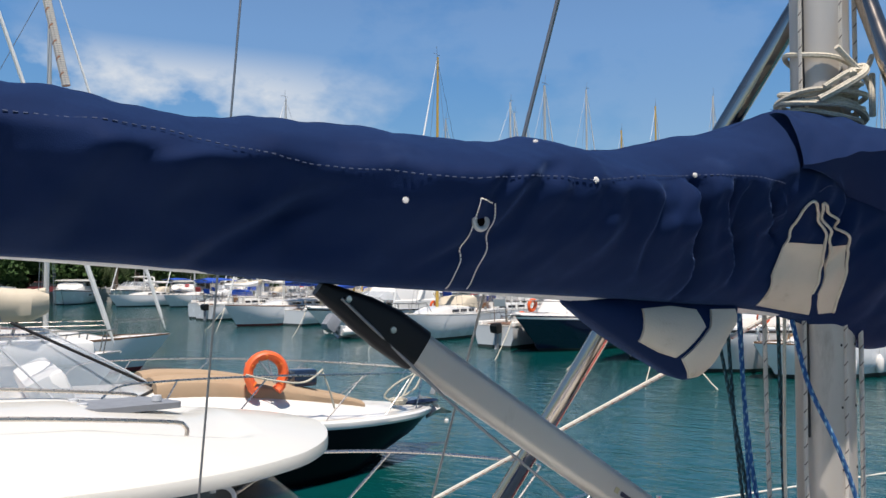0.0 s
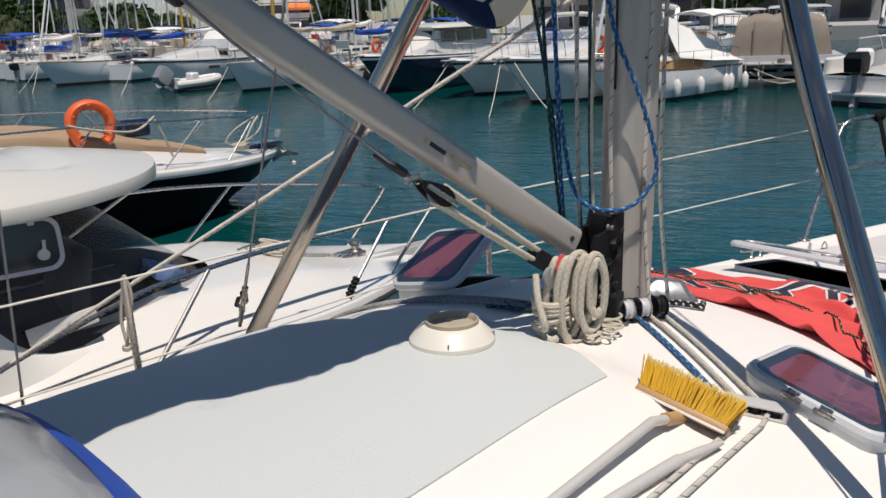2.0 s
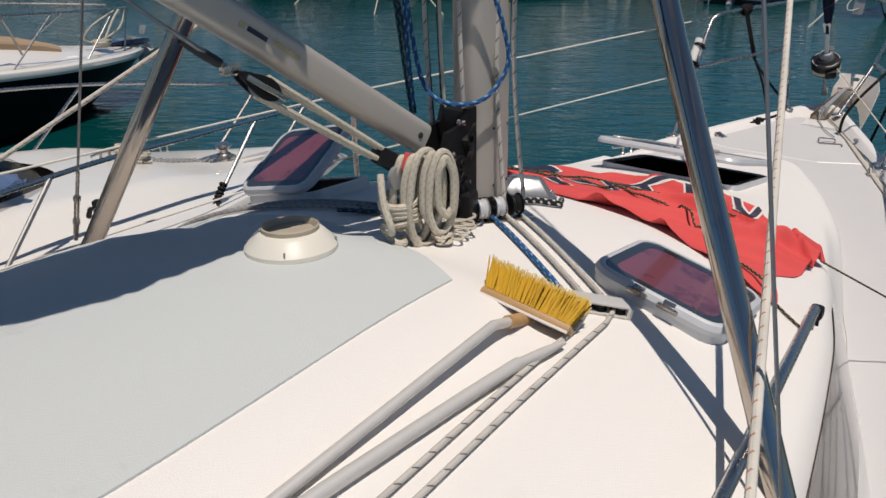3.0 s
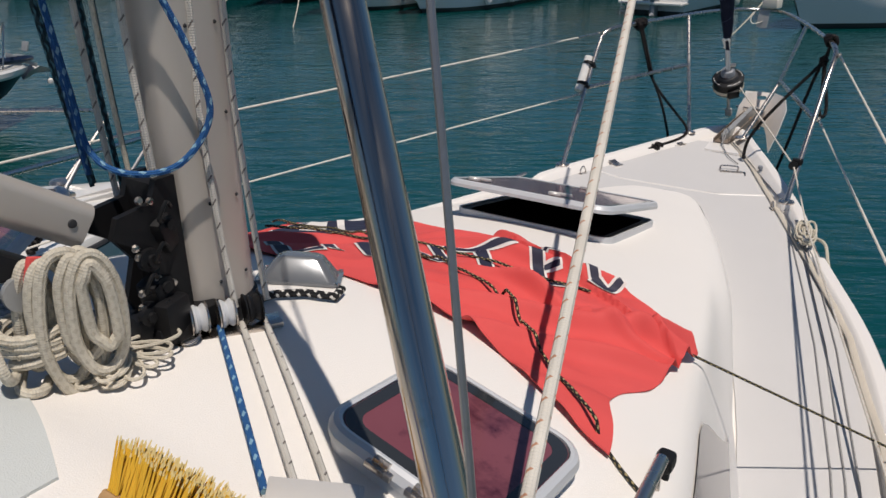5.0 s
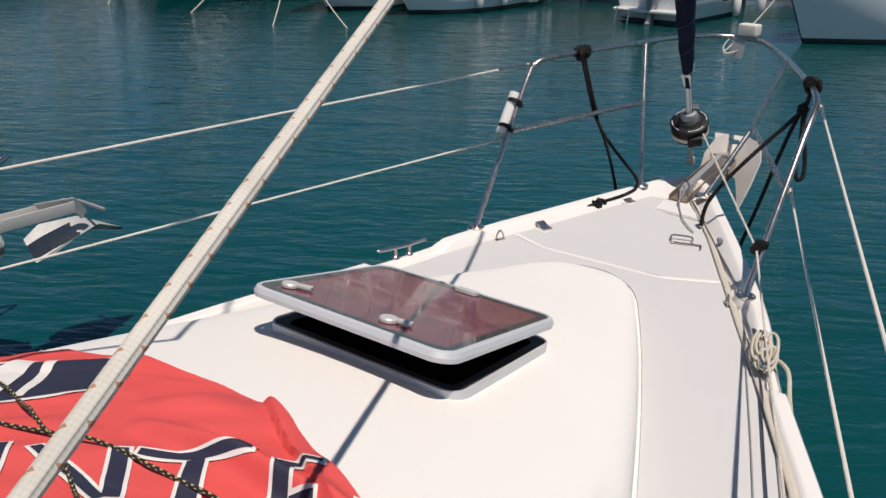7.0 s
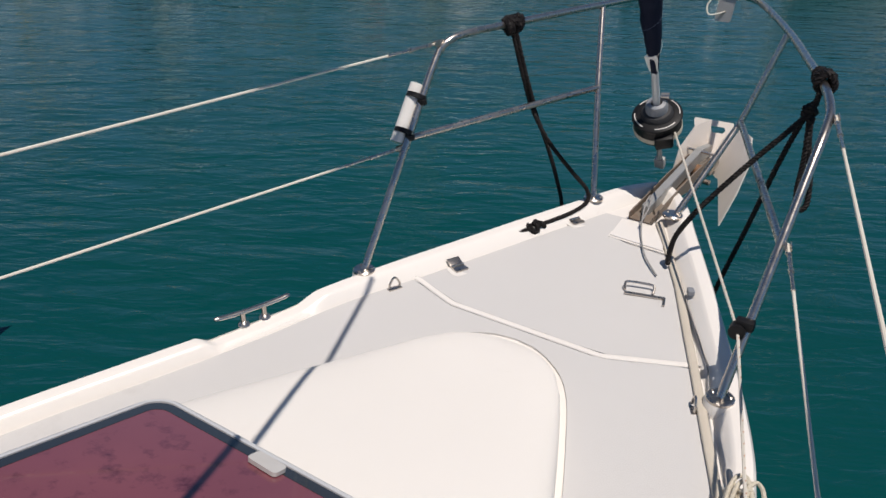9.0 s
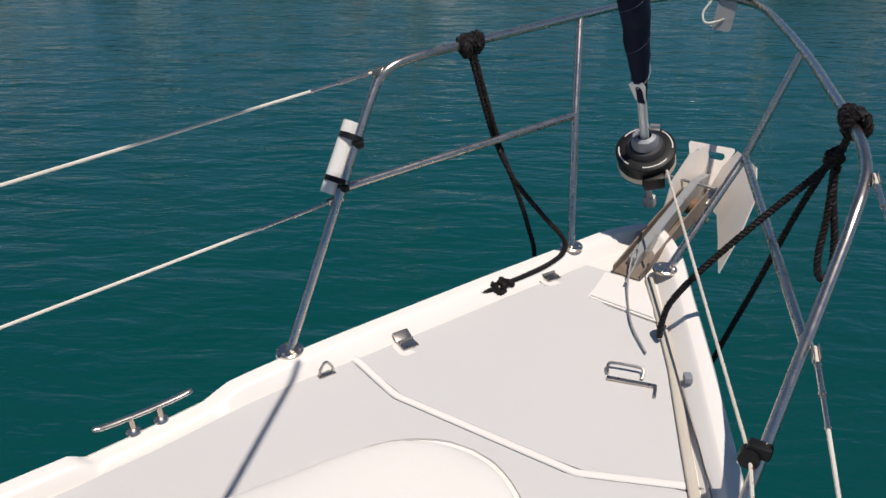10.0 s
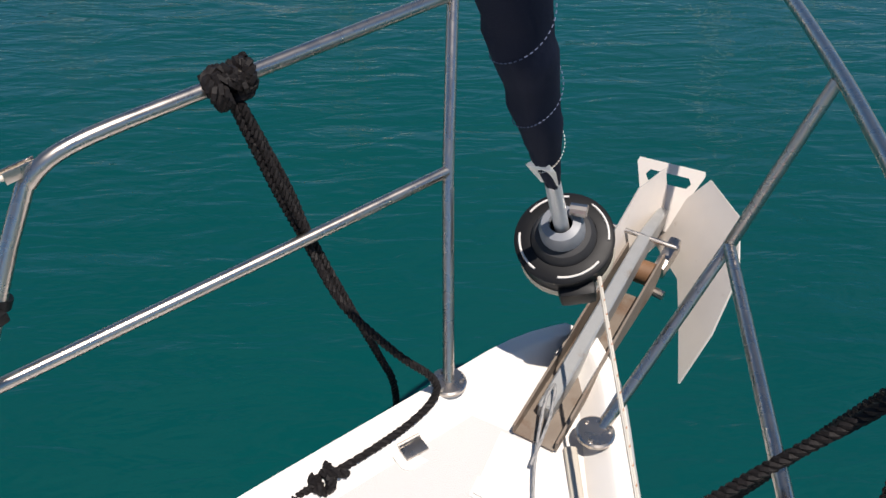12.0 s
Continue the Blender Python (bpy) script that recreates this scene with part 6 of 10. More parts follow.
tube(bm, dense([blk - bdir * 0.09, boom_pt(0.76, 0.03, 2.575), boom_pt(1.09, 0.03, 2.852), boom_pt(1.33, 0.03, 3.08)], 0.1), [0.007 if k < 2 else 0.0032 for k in range(len(dense([blk - bdir * 0.09, boom_pt(0.76, 0.03, 2.575), boom_pt(1.09, 0.03, 2.852), boom_pt(1.33, 0.03, 3.08)], 0.1)))], 8)
part("wire", bm, "wire", tackle)
for o, u in ((-0.012, 0.020), (0.010, 0.018), (-0.006, -0.020), (0.012, -0.022)):
    bm = bmesh.new()
    up_ = bdir.cross(BN)
    tube(bm, dense([blk + BN * o + up_ * u, low + BN * o + up_ * u * 0.6], 0.06), 0.0065, 8)
    part("fall", bm, "rope_white", tackle)
bm = bmesh.new()
box(bm, (0.05, 0.10, 0.045), Matrix.Translation(low) @ pose(0, 0, 0, -35, 0, -15), 0.012, 2)
part("cam_block", bm, "black_plastic", tackle)
bm = bmesh.new()
tube(bm, [low + BN * 0.022 + Vector((0, 0, -0.035)), low + BN * 0.034 + Vector((0, 0, -0.035))], 0.03, 18)
part("cam_sheave", bm, "galv", tackle)
bm = bmesh.new()
box(bm, (0.012, 0.03, 0.045), Matrix.Translation(low + BN * 0.035 + Vector((0.01, 0.02, 0.0))) @ pose(0, 0, 0, -20, 0, 0), 0.004)
part("cam_tag", bm, "red_cloth", tackle, "red cam lever")

# ---- lines at the mast ----
big = thing("rope_coil", "thick cream braided rope hung in a coil at the mast", "rope")
rnd = random.Random(23)
hang = boom_pt(0.280, 0.055, 2.275)
for dx, w, zt, zb, dep in ((0.040, 0.026, 2.292, 2.092, 0.0), (-0.042, 0.022, 2.298, 2.118, 0.004), (0.028, 0.032, 2.300, 2.100, 0.022), (-0.026, 0.034, 2.302, 2.086, 0.030), (-0.008, 0.044, 2.316, 2.070, 0.046), (0.004, 0.026, 2.308, 2.132, 0.060), (0.022, 0.036, 2.312, 2.104, 0.074), (0.020, 0.018, 2.300, 2.150, 0.086)):
    c = hang + BN * (0.01 + dep) - BD * dx - Vector((0, 0, hang.z))
    lean = BD * rnd.uniform(-0.012, 0.012)
    mid = (zt + zb) / 2
    ring = ((0.0, 0.0, zt, 0.000), (-0.62, 0.0, zt - 0.016, 0.004), (-1.0, 0.1, mid + 0.03, 0.010), (-0.95, 0.6, mid - 0.05, 0.006), (-0.55, 0.9, zb + 0.012, 0.0), (0.0, 1.0, zb, -0.004), (0.6, 0.9, zb + 0.014, -0.006), (1.0, 0.6, mid - 0.04, -0.010), (0.95, 0.1, mid + 0.035, -0.006), (0.6, 0.0, zt - 0.018, 0.0))
    bm = bmesh.new()
    tube(bm, spline([c + BD * w * a + lean * b + BN * e + Vector((0, 0, z)) for a, b, z, e in ring], 5, True), 0.0094, 10, True)
    part("loop", bm, "rope_white", big)
for k in range(4):
    bm = bmesh.new()
    z = 2.135 + 0.019 * k
    c = hang + BN * 0.005 + BD * (0.04 + 0.004 * k) + Vector((0, 0, z - hang.z))
    tube(bm, [c + BD * (0.050 * math.cos(a)) + BN * (0.036 * math.sin(a)) + Vector((0, 0, 0.008 * math.sin(a + k))) for a in np.linspace(0, 2 * math.pi, 18, endpoint=False)], 0.0088, 8, True)
    part("wrap", bm, "rope_white", big)
bm = bmesh.new()
t0 = hang + BD * 0.10
tube(bm, spline([t0 + Vector((0, 0, -0.03)), t0 + BN * 0.03 + BD * 0.02 + Vector((0, 0, -0.09)), t0 + BN * 0.05 + BD * 0.015 + Vector((0, 0, -0.16)), Vector((-0.06, -0.518, roof_z(-0.06, -0.518) + 0.03)), Vector((0.025, -0.572, roof_z(0.025, -0.572) + 0.012)), Vector((0.035, -0.545, roof_z(0.035, -0.545) + 0.012)), Vector((0.0, -0.512, roof_z(0.0, -0.512) + 0.012))], 6), 0.0088, 9)
part("tail", bm, "rope_white", big)
small = thing("cord_bundle", "small bundle of thin cream cord lying at the mast foot", "rope")
for k in range(16):
    a = radians(-70 + 11 * k + rnd.uniform(-8, 8))
    L = 0.075 + 0.03 * rnd.random()
    c = Vector((0.035, -0.395, roof_z(0.035, -0.395) + 0.010 + 0.0016 * k))
    d = Vector((math.cos(a - 0.6), math.sin(a - 0.6), 0)) if k % 2 else Vector((0.55 + 0.3 * rnd.random(), -0.8, 0)).normalized()
    e = Vector((-d.y, d.x, 0)) * (0.012 + 0.012 * rnd.random())
    pts = [c - d * 0.03, c + d * L * 0.5 + e, c + d * L + e * 0.6, c + d * L - e * 0.6, c + d * L * 0.5 - e]
    bm = bmesh.new()
    tube(bm, [Vector((p.x, p.y, max(p.z - 0.12 * (p - c).length * 0.1, roof_z(p.x, p.y) + 0.004))) for p in spline(pts, 5, True)], 0.0034, 6, True)
    part("loop", bm, "rope_white", small)

blocks = thing("mast_foot_blocks", "three halyard blocks in a row at the mast foot", "blocks")
ax0, ax1 = Vector((0.045, -0.255, 2.092)), Vector((0.118, -0.128, 2.088))
axd = (ax1 - ax0).normalized()
for k, f in enumerate((0.1, 0.45, 0.80)):
    c = ax0.lerp(ax1, f)
    mm = frame_to(c - axd * 0.012, c + axd)
    bm = bmesh.new()
    lathe(bm, ((0.0, 0.0), (0.026, 0.0), (0.028, 0.004), (0.022, 0.012), (0.028, 0.020), (0.026, 0.024), (0.0, 0.024)), 22, mm)
    part("sheave", bm, ("hatch_white", "hatch_white", "black_plastic")[k], blocks)
    for z in (-0.004, 0.026):
        bm = bmesh.new()
        lathe(bm, ((0.0, 0.003), (0.030, 0.003), (0.031, 0.0), (0.0, 0.0)), 20, mm @ pose(0, 0, z - 0.0015))
        part("cheek", bm, ("steel", "steel", "black_plastic")[k], blocks)
bm = bmesh.new()
for k in range(4):
    tube(bm, [Vector((0.055, -0.275, 2.052 + 0.006 * k)) + Vector((math.cos(a) * 0.022, math.sin(a) * 0.022, 0.004 * math.sin(a))) for a in np.linspace(0, 2 * math.pi, 14, endpoint=False)], 0.0022, 5, True)
part("spring", bm, "steel", blocks)
bm = bmesh.new()
box(bm, (0.05, 0.19, 0.012), Matrix.Translation((0.080, -0.190, 2.050)) @ pose(0, 0, 0, 0, 0, -30), 0.004)
part("base_plate", bm, "steel", blocks)


def on_roof(pts, lift):
    out = []
    for p in dense([(x, y, 0) for x, y in pts], 0.03):
        out.append(Vector((p.x, p.y, roof_z(p.x, p.y) + lift)))
    return out


HL = ((((0.071, -0.213), (0.26, -0.345), (0.462, -0.485)), "rope_blue", "blue and white braided halyard led from the mast"),
      (((0.090, -0.175), (0.29, -0.313), (0.498, -0.457)), "rope_fleck", "white flecked halyard led from the mast"),
      (((0.105, -0.130), (0.31, -0.272), (0.534, -0.428)), "rope_fleck", "white flecked halyard led from the mast"))
for pts, mk, lab in HL:
    bm = bmesh.new()
    pl = on_roof(pts, 0.012)
    for i in range(6):
        pl[i].z = max(pl[i].z, 2.055 - 0.004 * i)
    tube(bm, pl, 0.0062, 9)
    lone("halyard", bm, mk, lab, "rope", "halyards on the roof")
for pts, mk in ((((0.505, -0.475), (0.528, -0.579), (0.554, -1.241), (0.575, -1.9)), "rope_fleck"), (((0.548, -0.440), (0.560, -0.50), (0.591, -1.218), (0.62, -1.9)), "rope_fleck")):
    bm = bmesh.new()
    tube(bm, on_roof(pts, 0.010), 0.0058, 9)
    lone("halyard", bm, mk, "white flecked halyard running aft over the roof", "rope", "halyards on the roof")
org = thing("deck_organiser", "grey aluminium deck organiser that turns the halyards", "deck organiser")
om = roof_frame(0.516, -0.452, 37)
bm = bmesh.new()
box(bm, (0.128, 0.042, 0.005), om @ pose(0, 0, 0.026), 0.002)
part("top_plate", bm, "alu_worn", org)
bm = bmesh.new()
box(bm, (0.14, 0.048, 0.005), om @ pose(0, 0, 0.003), 0.002)
part("base_plate", bm, "alu_worn", org)
for k in (-0.044, 0.0, 0.044):
    bm = bmesh.new()
    lathe(bm, ((0.019, 0.006), (0.015, 0.014), (0.019, 0.023)), 16, om @ pose(k, 0, 0))
    part("sheave", bm, "black_plastic", org)
bm = bmesh.new()
box(bm, (0.014, 0.046, 0.026), om @ pose(0.066, 0, 0.013), 0.004)
part("end_cap", bm, "alu_worn", org)

# halyards up the mast's side and slack lines abaft it
UP = (((0.090, -0.185, 2.10), (0.054, -0.176, 2.45), (0.049, -0.159, 3.0), (0.046, -0.154, 6.0), "rope_fleck", 0.0062), ((0.118, -0.130, 2.10), (0.058, -0.099, 2.45), (0.054, -0.094, 3.0), (0.050, -0.094, 6.0), "rope_fleck", 0.0062),
      ((0.004, -0.249, 2.30), (-0.006, -0.256, 2.6), (-0.006, -0.254, 3.0), (-0.006, -0.249, 6.0), "rope_fleck", 0.0060), ((-0.061, -0.256, 2.30), (-0.066, -0.264, 2.6), (-0.071, -0.269, 3.05), (-0.076, -0.264, 3.1), "rope_green", 0.005),
      ((-0.091, -0.269, 2.28), (-0.098, -0.279, 2.6), (-0.101, -0.284, 3.05), (-0.101, -0.284, 3.1), "rope_fleck", 0.0058), ((-0.101, -0.249, 2.30), (-0.114, -0.256, 2.6), (-0.116, -0.264, 3.05), (-0.116, -0.264, 3.1), "rope_green", 0.005),
      ((-0.131, -0.294, 2.36), (-0.144, -0.302, 2.6), (-0.156, -0.312, 3.05), (-0.156, -0.312, 3.1), "rope_blue", 0.0052), ((-0.151, -0.279, 2.33), (-0.176, -0.304, 2.65), (-0.191, -0.324, 3.05), (-0.196, -0.324, 3.1), "rope_green", 0.005),
      ((-0.136, -0.284, 2.34), (-0.161, -0.304, 2.62), (-0.226, -0.339, 3.05), (-0.226, -0.339, 3.1), "rope_green", 0.005), ((-0.046, -0.264, 2.30), (-0.054, -0.274, 2.6), (-0.041, -0.284, 3.05), (-0.041, -0.284, 3.1), "rope_white", 0.0045))
for *pts, mk, r in UP:
    bm = bmesh.new()
    tube(bm, dense(spline(pts, 8), 0.06), r, 8)
    lone("halyard", bm, mk, {"rope_fleck": "white flecked halyard along the mast", "rope_blue": "blue and white braided halyard by the mast", "rope_green": "dark green braided line by the mast", "rope_white": "thin cream line by the mast"}[mk], "rope", "halyards at the mast")
bm = bmesh.new()
tube(bm, spline([(-0.03, -0.275, 3.02), (0.02, -0.285, 2.85), (0.068, -0.245, 2.70), (0.092, -0.20, 2.56), (0.095, -0.19, 2.47), (0.06, -0.24, 2.395), (0.0, -0.30, 2.385), (-0.06, -0.325, 2.42), (-0.11, -0.31, 2.52), (-0.14, -0.315, 2.75), (-0.155, -0.32, 3.05)], 8), 0.0060, 9)
lone("halyard", bm, "rope_blue", "blue and white braided halyard hanging in a loop", "rope", "halyards at the mast")
bm = bmesh.new()
tube(bm, on_roof([(-0.16, -0.36), (-0.24, -0.40), (-0.30, -0.36), (-0.24, -0.33), (-0.18, -0.38), (-0.32, -0.42)], 0.012), 0.006, 8)
lone("halyard", bm, "rope_green", "dark blue line lying slack at the mast foot", "rope", "halyards at the mast")
for k in range(3):
    bm = bmesh.new()
    tube(bm, on_roof([(-0.10, -0.36 + 0.03 * k), (-0.4, -0.40 + 0.03 * k), (-0.70, -0.44 + 0.025 * k), (-1.02, -0.50 + 0.02 * k)], 0.012), 0.0068, 8)
    lone("halyard", bm, "rope_grey", "grey halyard led to the port side of the roof", "rope", "halyards on the roof")

vcov = thing("plastic_cover", "grey translucent plastic deck cover beside the mast foot", "cover")
vm = roof_frame(-0.028, 0.112, 35)
bm = bmesh.new()
o1, o2, o3 = rounded(0.195, 0.125, 0.02), rounded(0.175, 0.108, 0.02), rounded(0.105, 0.062, 0.015)
skin(bm, [[vm @ Vector((x, y, z)) for x, y in o] for o, z in ((o1, 0.0), (o1, 0.006), (o2, 0.007), (o3, 0.052), ([(x * 0.8, y * 0.8) for x, y in o3], 0.057))], True, True)
part("dome", bm, "smoked_plastic", vcov)
for x, y in ((-0.09, -0.055), (0.09, -0.055), (-0.09, 0.055), (0.09, 0.055)):
    bm = bmesh.new()
    lathe(bm, ((0.0, 0.011), (0.005, 0.010), (0.006, 0.006)), 8, vm @ pose(x, y, 0))
    part("screw", bm, "steel", vcov)
bm = bmesh.new()
tube(bm, on_roof([(0.030, -0.081), (0.035, -0.031), (0.076, 0.018), (0.135, 0.047), (0.113, 0.096)], 0.014), 0.0095, 8)
lone("lanyard", bm, "rope_black_white", "short black and pale lanyard by the mast", "rope")

# ---- handrail on the roof ----
rail = thing("roof_handrail", "short steel handrail with black end block on the roof", "handrail")
bm = bmesh.new()
tube(bm, dense([(0.866, 0.045, roof_z(0.866, 0.045) + 0.045), (0.892, -0.27, roof_z(0.892, -0.27) + 0.055), (0.93, -0.85, roof_z(0.93, -0.85) + 0.05)], 0.1), 0.0125, 12)
part("bar", bm, "steel", rail)
bm = bmesh.new()
box(bm, (0.034, 0.04, 0.034), Matrix.Translation((0.866, 0.07, roof_z(0.866, 0.07) + 0.03)), 0.012, 3)
tube(bm, [(0.866, 0.065, roof_z(0.866, 0.065) - 0.005), (0.866, 0.065, roof_z(0.866, 0.065) + 0.03)], 0.012, 10)
part("end_block", bm, "black_plastic", rail)
for y in (0.02, -0.40, -0.83):
    bm = bmesh.new()
    x = 0.868 - 0.07 * y
    tube(bm, [(x, y, roof_z(x, y) - 0.01), (x, y, roof_z(x, y) + 0.045)], 0.009, 10)
    part("bracket", bm, "steel", rail)

# ---- red flag on the roof ----
FA = smooth_table((0, 0.12, 0.3, 0.45, 0.62, 0.78, 0.9, 1.0), (-0.770, -0.531, -0.193, 0.063, 0.348, 0.581, 0.724, 0.788))
FAy = smooth_table((0, 0.12, 0.3, 0.45, 0.62, 0.78, 0.9, 1.0), (0.227, 0.222, 0.211, 0.193, 0.174, 0.091, 0.020, 0.002))
FF = smooth_table((0, 0.12, 0.3, 0.45, 0.62, 0.78, 0.9, 1.0), (-0.745, -0.604, -0.321, -0.046, 0.289, 0.534, 0.691, 0.772))
FFy = smooth_table((0, 0.12, 0.3, 0.45, 0.62, 0.78, 0.9, 1.0), (0.834, 0.880, 0.935, 0.955, 0.842, 0.762, 0.695, 0.632))


def flag_z(x, y):
    t = 0.85 * x + 0.53 * y
    c = -0.53 * x + 0.85 * y
    w = 0.006 + 0.010 * (0.5 + 0.5 * math.sin(c * 24 + 2.0 * math.sin(t * 3.1))) * ease(0.45, 0.0, abs(c - 0.35) * 0.8)
    w += 0.034 * max(0.0, noise.noise(Vector((t * 2.6, c * 7.0, 1.3)))) + 0.010 * noise.noise(Vector((t * 9.0, c * 14.0, 4.0)))
    w += 0.034 * math.exp(-((c - 0.02 - 0.16 * (t - 0.2) - 0.03 * math.sin(7 * t)) / 0.026) ** 2) * ease(-0.2, 0.1, t) + 0.036 * math.exp(-((c - 0.56 + 0.5 * (t - 0.5)) / 0.028) ** 2) * ease(0.25, 0.5, t)
    w += 0.026 * math.exp(-((c + 0.12 - 0.1 * t) / 0.024) ** 2) * ease(0.2, 0.5, t)
    w += 0.026 * math.exp(-((c - 0.22 + 0.45 * (t - 0.6)) / 0.024) ** 2) * ease(0.25, 0.45, t) + 0.024 * math.exp(-((c - 0.10 + 0.7 * (t - 0.75)) / 0.022) ** 2) * ease(0.45, 0.6, t)
    # the forward corner is folded over along a sharp edge
    along, off = (x - 0.02) * 0.865 - (y - 0.95) * 0.50, (x - 0.02) * 0.50 + (y - 0.95) * 0.865
    w += 0.020 * ease(-0.004, 0.005, off + 0.012 * math.sin(9 * along)) * ease(-0.10, 0.05, along) * (1 - 0.5 * ease(0.0, 0.12, off))
    along, off = (x - 0.40) * 0.80 + (y - 0.40) * 0.60, (y - 0.40) * 0.80 - (x - 0.40) * 0.60
    w += 0.014 * ease(0.004, -0.005, off + 0.010 * math.sin(11 * along)) * ease(-0.08, 0.02, along) * ease(-0.16, -0.03, off) * ease(0.42, 0.3, along)
    return roof_z(x, y) + max(0.004, 1.15 * w - 0.002)


flag = thing("flag", "crumpled red cloth flag with dark printing lying on the roof", "flag")
bm = bmesh.new()
NU, NV = 160, 96
vs = []
for i in range(NU + 1):
    u = i / NU
    row = []
    for k in range(NV + 1):
        v = k / NV
        x = FA(u) + (FF(u) - FA(u)) * v
        y = FAy(u) + (FFy(u) - FAy(u)) * v
        x -= ease(0.75, 1.0, u) * (0.05 * math.exp(-((v - 0.30) / 0.16) ** 2) + 0.02 * math.sin(math.pi * v))
        x += 0.006 * noise.noise(Vector((v * 9, u * 4, 2))) * (1 if u in (0.0, 1.0) else 0.4)
        y += 0.006 * noise.noise(Vector((u * 11, v * 2, 7))) * (1 if k in (0, NV) else 0.3)
        row.append(bm.verts.new((x, y, flag_z(x, y))))
    vs.append(row)
for p, r_ in zip(vs, vs[1:]):
    for k in range(NV):
        bm.faces.new((p[k], p[k + 1], r_[k + 1], r_[k]))
ext = bmesh.ops.extrude_face_region(bm, geom=bm.faces[:])
for v in ext["geom"]:
    if isinstance(v, bmesh.types.BMVert):
        v.co.z -= 0.0025
part("cloth", bm, "red_cloth", flag, smooth=60)


def print_on_flag(outline, mat, name, label, lift):
    """A printed shape: an outline in (x, y), laid on the cloth as a fine grid."""
    cx = sum(p[0] for p in outline) / len(outline)
    cy = sum(p[1] for p in outline) / len(outline)
    bm = bmesh.new()
    fine = []
    for a, b in zip(outline, outline[1:] + outline[:1]):
        k = max(1, int(math.hypot(b[0] - a[0], b[1] - a[1]) / 0.006))
        fine += [(a[0] + (b[0] - a[0]) * i / k, a[1] + (b[1] - a[1]) * i / k) for i in range(k)]
    rings = [[bm.verts.new((cx + (x - cx) * f, cy + (y - cy) * f, flag_z(cx + (x - cx) * f, cy + (y - cy) * f) + lift)) for x, y in fine] for f in np.linspace(1.0, 0.06, 15)]
    for p, r_ in zip(rings, rings[1:]):
        for k in range(len(fine)):
            bm.faces.new((p[k], p[(k + 1) % len(fine)], r_[(k + 1) % len(fine)], r_[k]))
    bm.faces.new(rings[-1])
    part(name, bm, mat, flag, label, smooth=60)


def grown(poly, d):
    """The convex outline moved out by d on every side."""
    n, out = len(poly), []
    turn = sum(poly[k][0] * poly[(k + 1) % n][1] - poly[(k + 1) % n][0] * poly[k][1] for k in range(n))
    sg = 1 if turn > 0 else -1
    for k in range(n):
        p, q, r = (Vector(poly[(k + j) % n]) for j in (-1, 0, 1))
        a, b = (q - p).normalized(), (r - q).normalized()
        na, nb = Vector((a.y, -a.x)) * sg, Vector((b.y, -b.x)) * sg
        m = (na + nb) / max(0.45, 1 + na.dot(nb))
        out.append(tuple(q + m * d))
    return out


def stroke(a, b, w):
    """A printed bar from a to b of width w."""
    a, b = Vector(a), Vector(b)
    n = Vector((-(b - a).y, (b - a).x)).normalized() * (w * 0.41)
    return [tuple(a + n), tuple(b + n), tuple(b - n), tuple(a - n)]


PRINT = [stroke((-0.496, 0.314), (-0.367, 0.216), 0.026), stroke((-0.338, 0.325), (-0.188, 0.226), 0.040), stroke((-0.177, 0.237), (-0.130, 0.308), 0.020), stroke((-0.224, 0.426), (-0.111, 0.339), 0.034),
         stroke((-0.162, 0.501), (-0.033, 0.395), 0.040), stroke((-0.109, 0.537), (0.097, 0.521), 0.024), stroke((-0.000, 0.627), (0.103, 0.535), 0.034), stroke((0.025, 0.645), (0.200, 0.753), 0.022),
         stroke((0.119, 0.692), (0.206, 0.588), 0.040), stroke((0.243, 0.792), (0.335, 0.651), 0.036), stroke((0.258, 0.791), (0.301, 0.820), 0.014), stroke((0.307, 0.724), (0.343, 0.748), 0.016), stroke((0.353, 0.652), (0.440, 0.700), 0.016),
         stroke((0.403, 0.807), (0.451, 0.743), 0.026), stroke((0.447, 0.741), (0.499, 0.724), 0.026), stroke((0.495, 0.724), (0.517, 0.769), 0.022)]
for poly in PRINT:
    print_on_flag(grown(poly, 0.007), "ink_white", "printed_border", "white border of a printed bar", 0.0036)
for poly in PRINT:
    print_on_flag(poly, "ink_navy", "printed_bar", "dark navy printed bar", 0.0052)
for sc, mat, lab, li in ((1.07, "ink_white", "white border of the emblem", 0.0036), (1.0, "ink_navy", "dark navy oval emblem", 0.0052)):
    c, s = math.cos(radians(52)), math.sin(radians(52))
    print_on_flag([(-0.445 + sc * (0.200 * math.cos(a) * c - 0.125 * math.sin(a) * s), 0.691 + sc * (0.200 * math.cos(a) * s + 0.125 * math.sin(a) * c)) for a in np.linspace(0, 2 * math.pi, 44, endpoint=False)], mat, "emblem", lab, li)
print_on_flag([(-0.477, 0.573), (-0.557, 0.657), (-0.578, 0.752), (-0.538, 0.784), (-0.490, 0.716), (-0.410, 0.625)], "ink_white", "emblem_shape", "white shape in the emblem", 0.0068)
print_on_flag([(-0.523, 0.803), (-0.495, 0.811), (-0.340, 0.636), (-0.355, 0.621)], "ink_white", "emblem_shape", "white shape in the emblem", 0.0068)
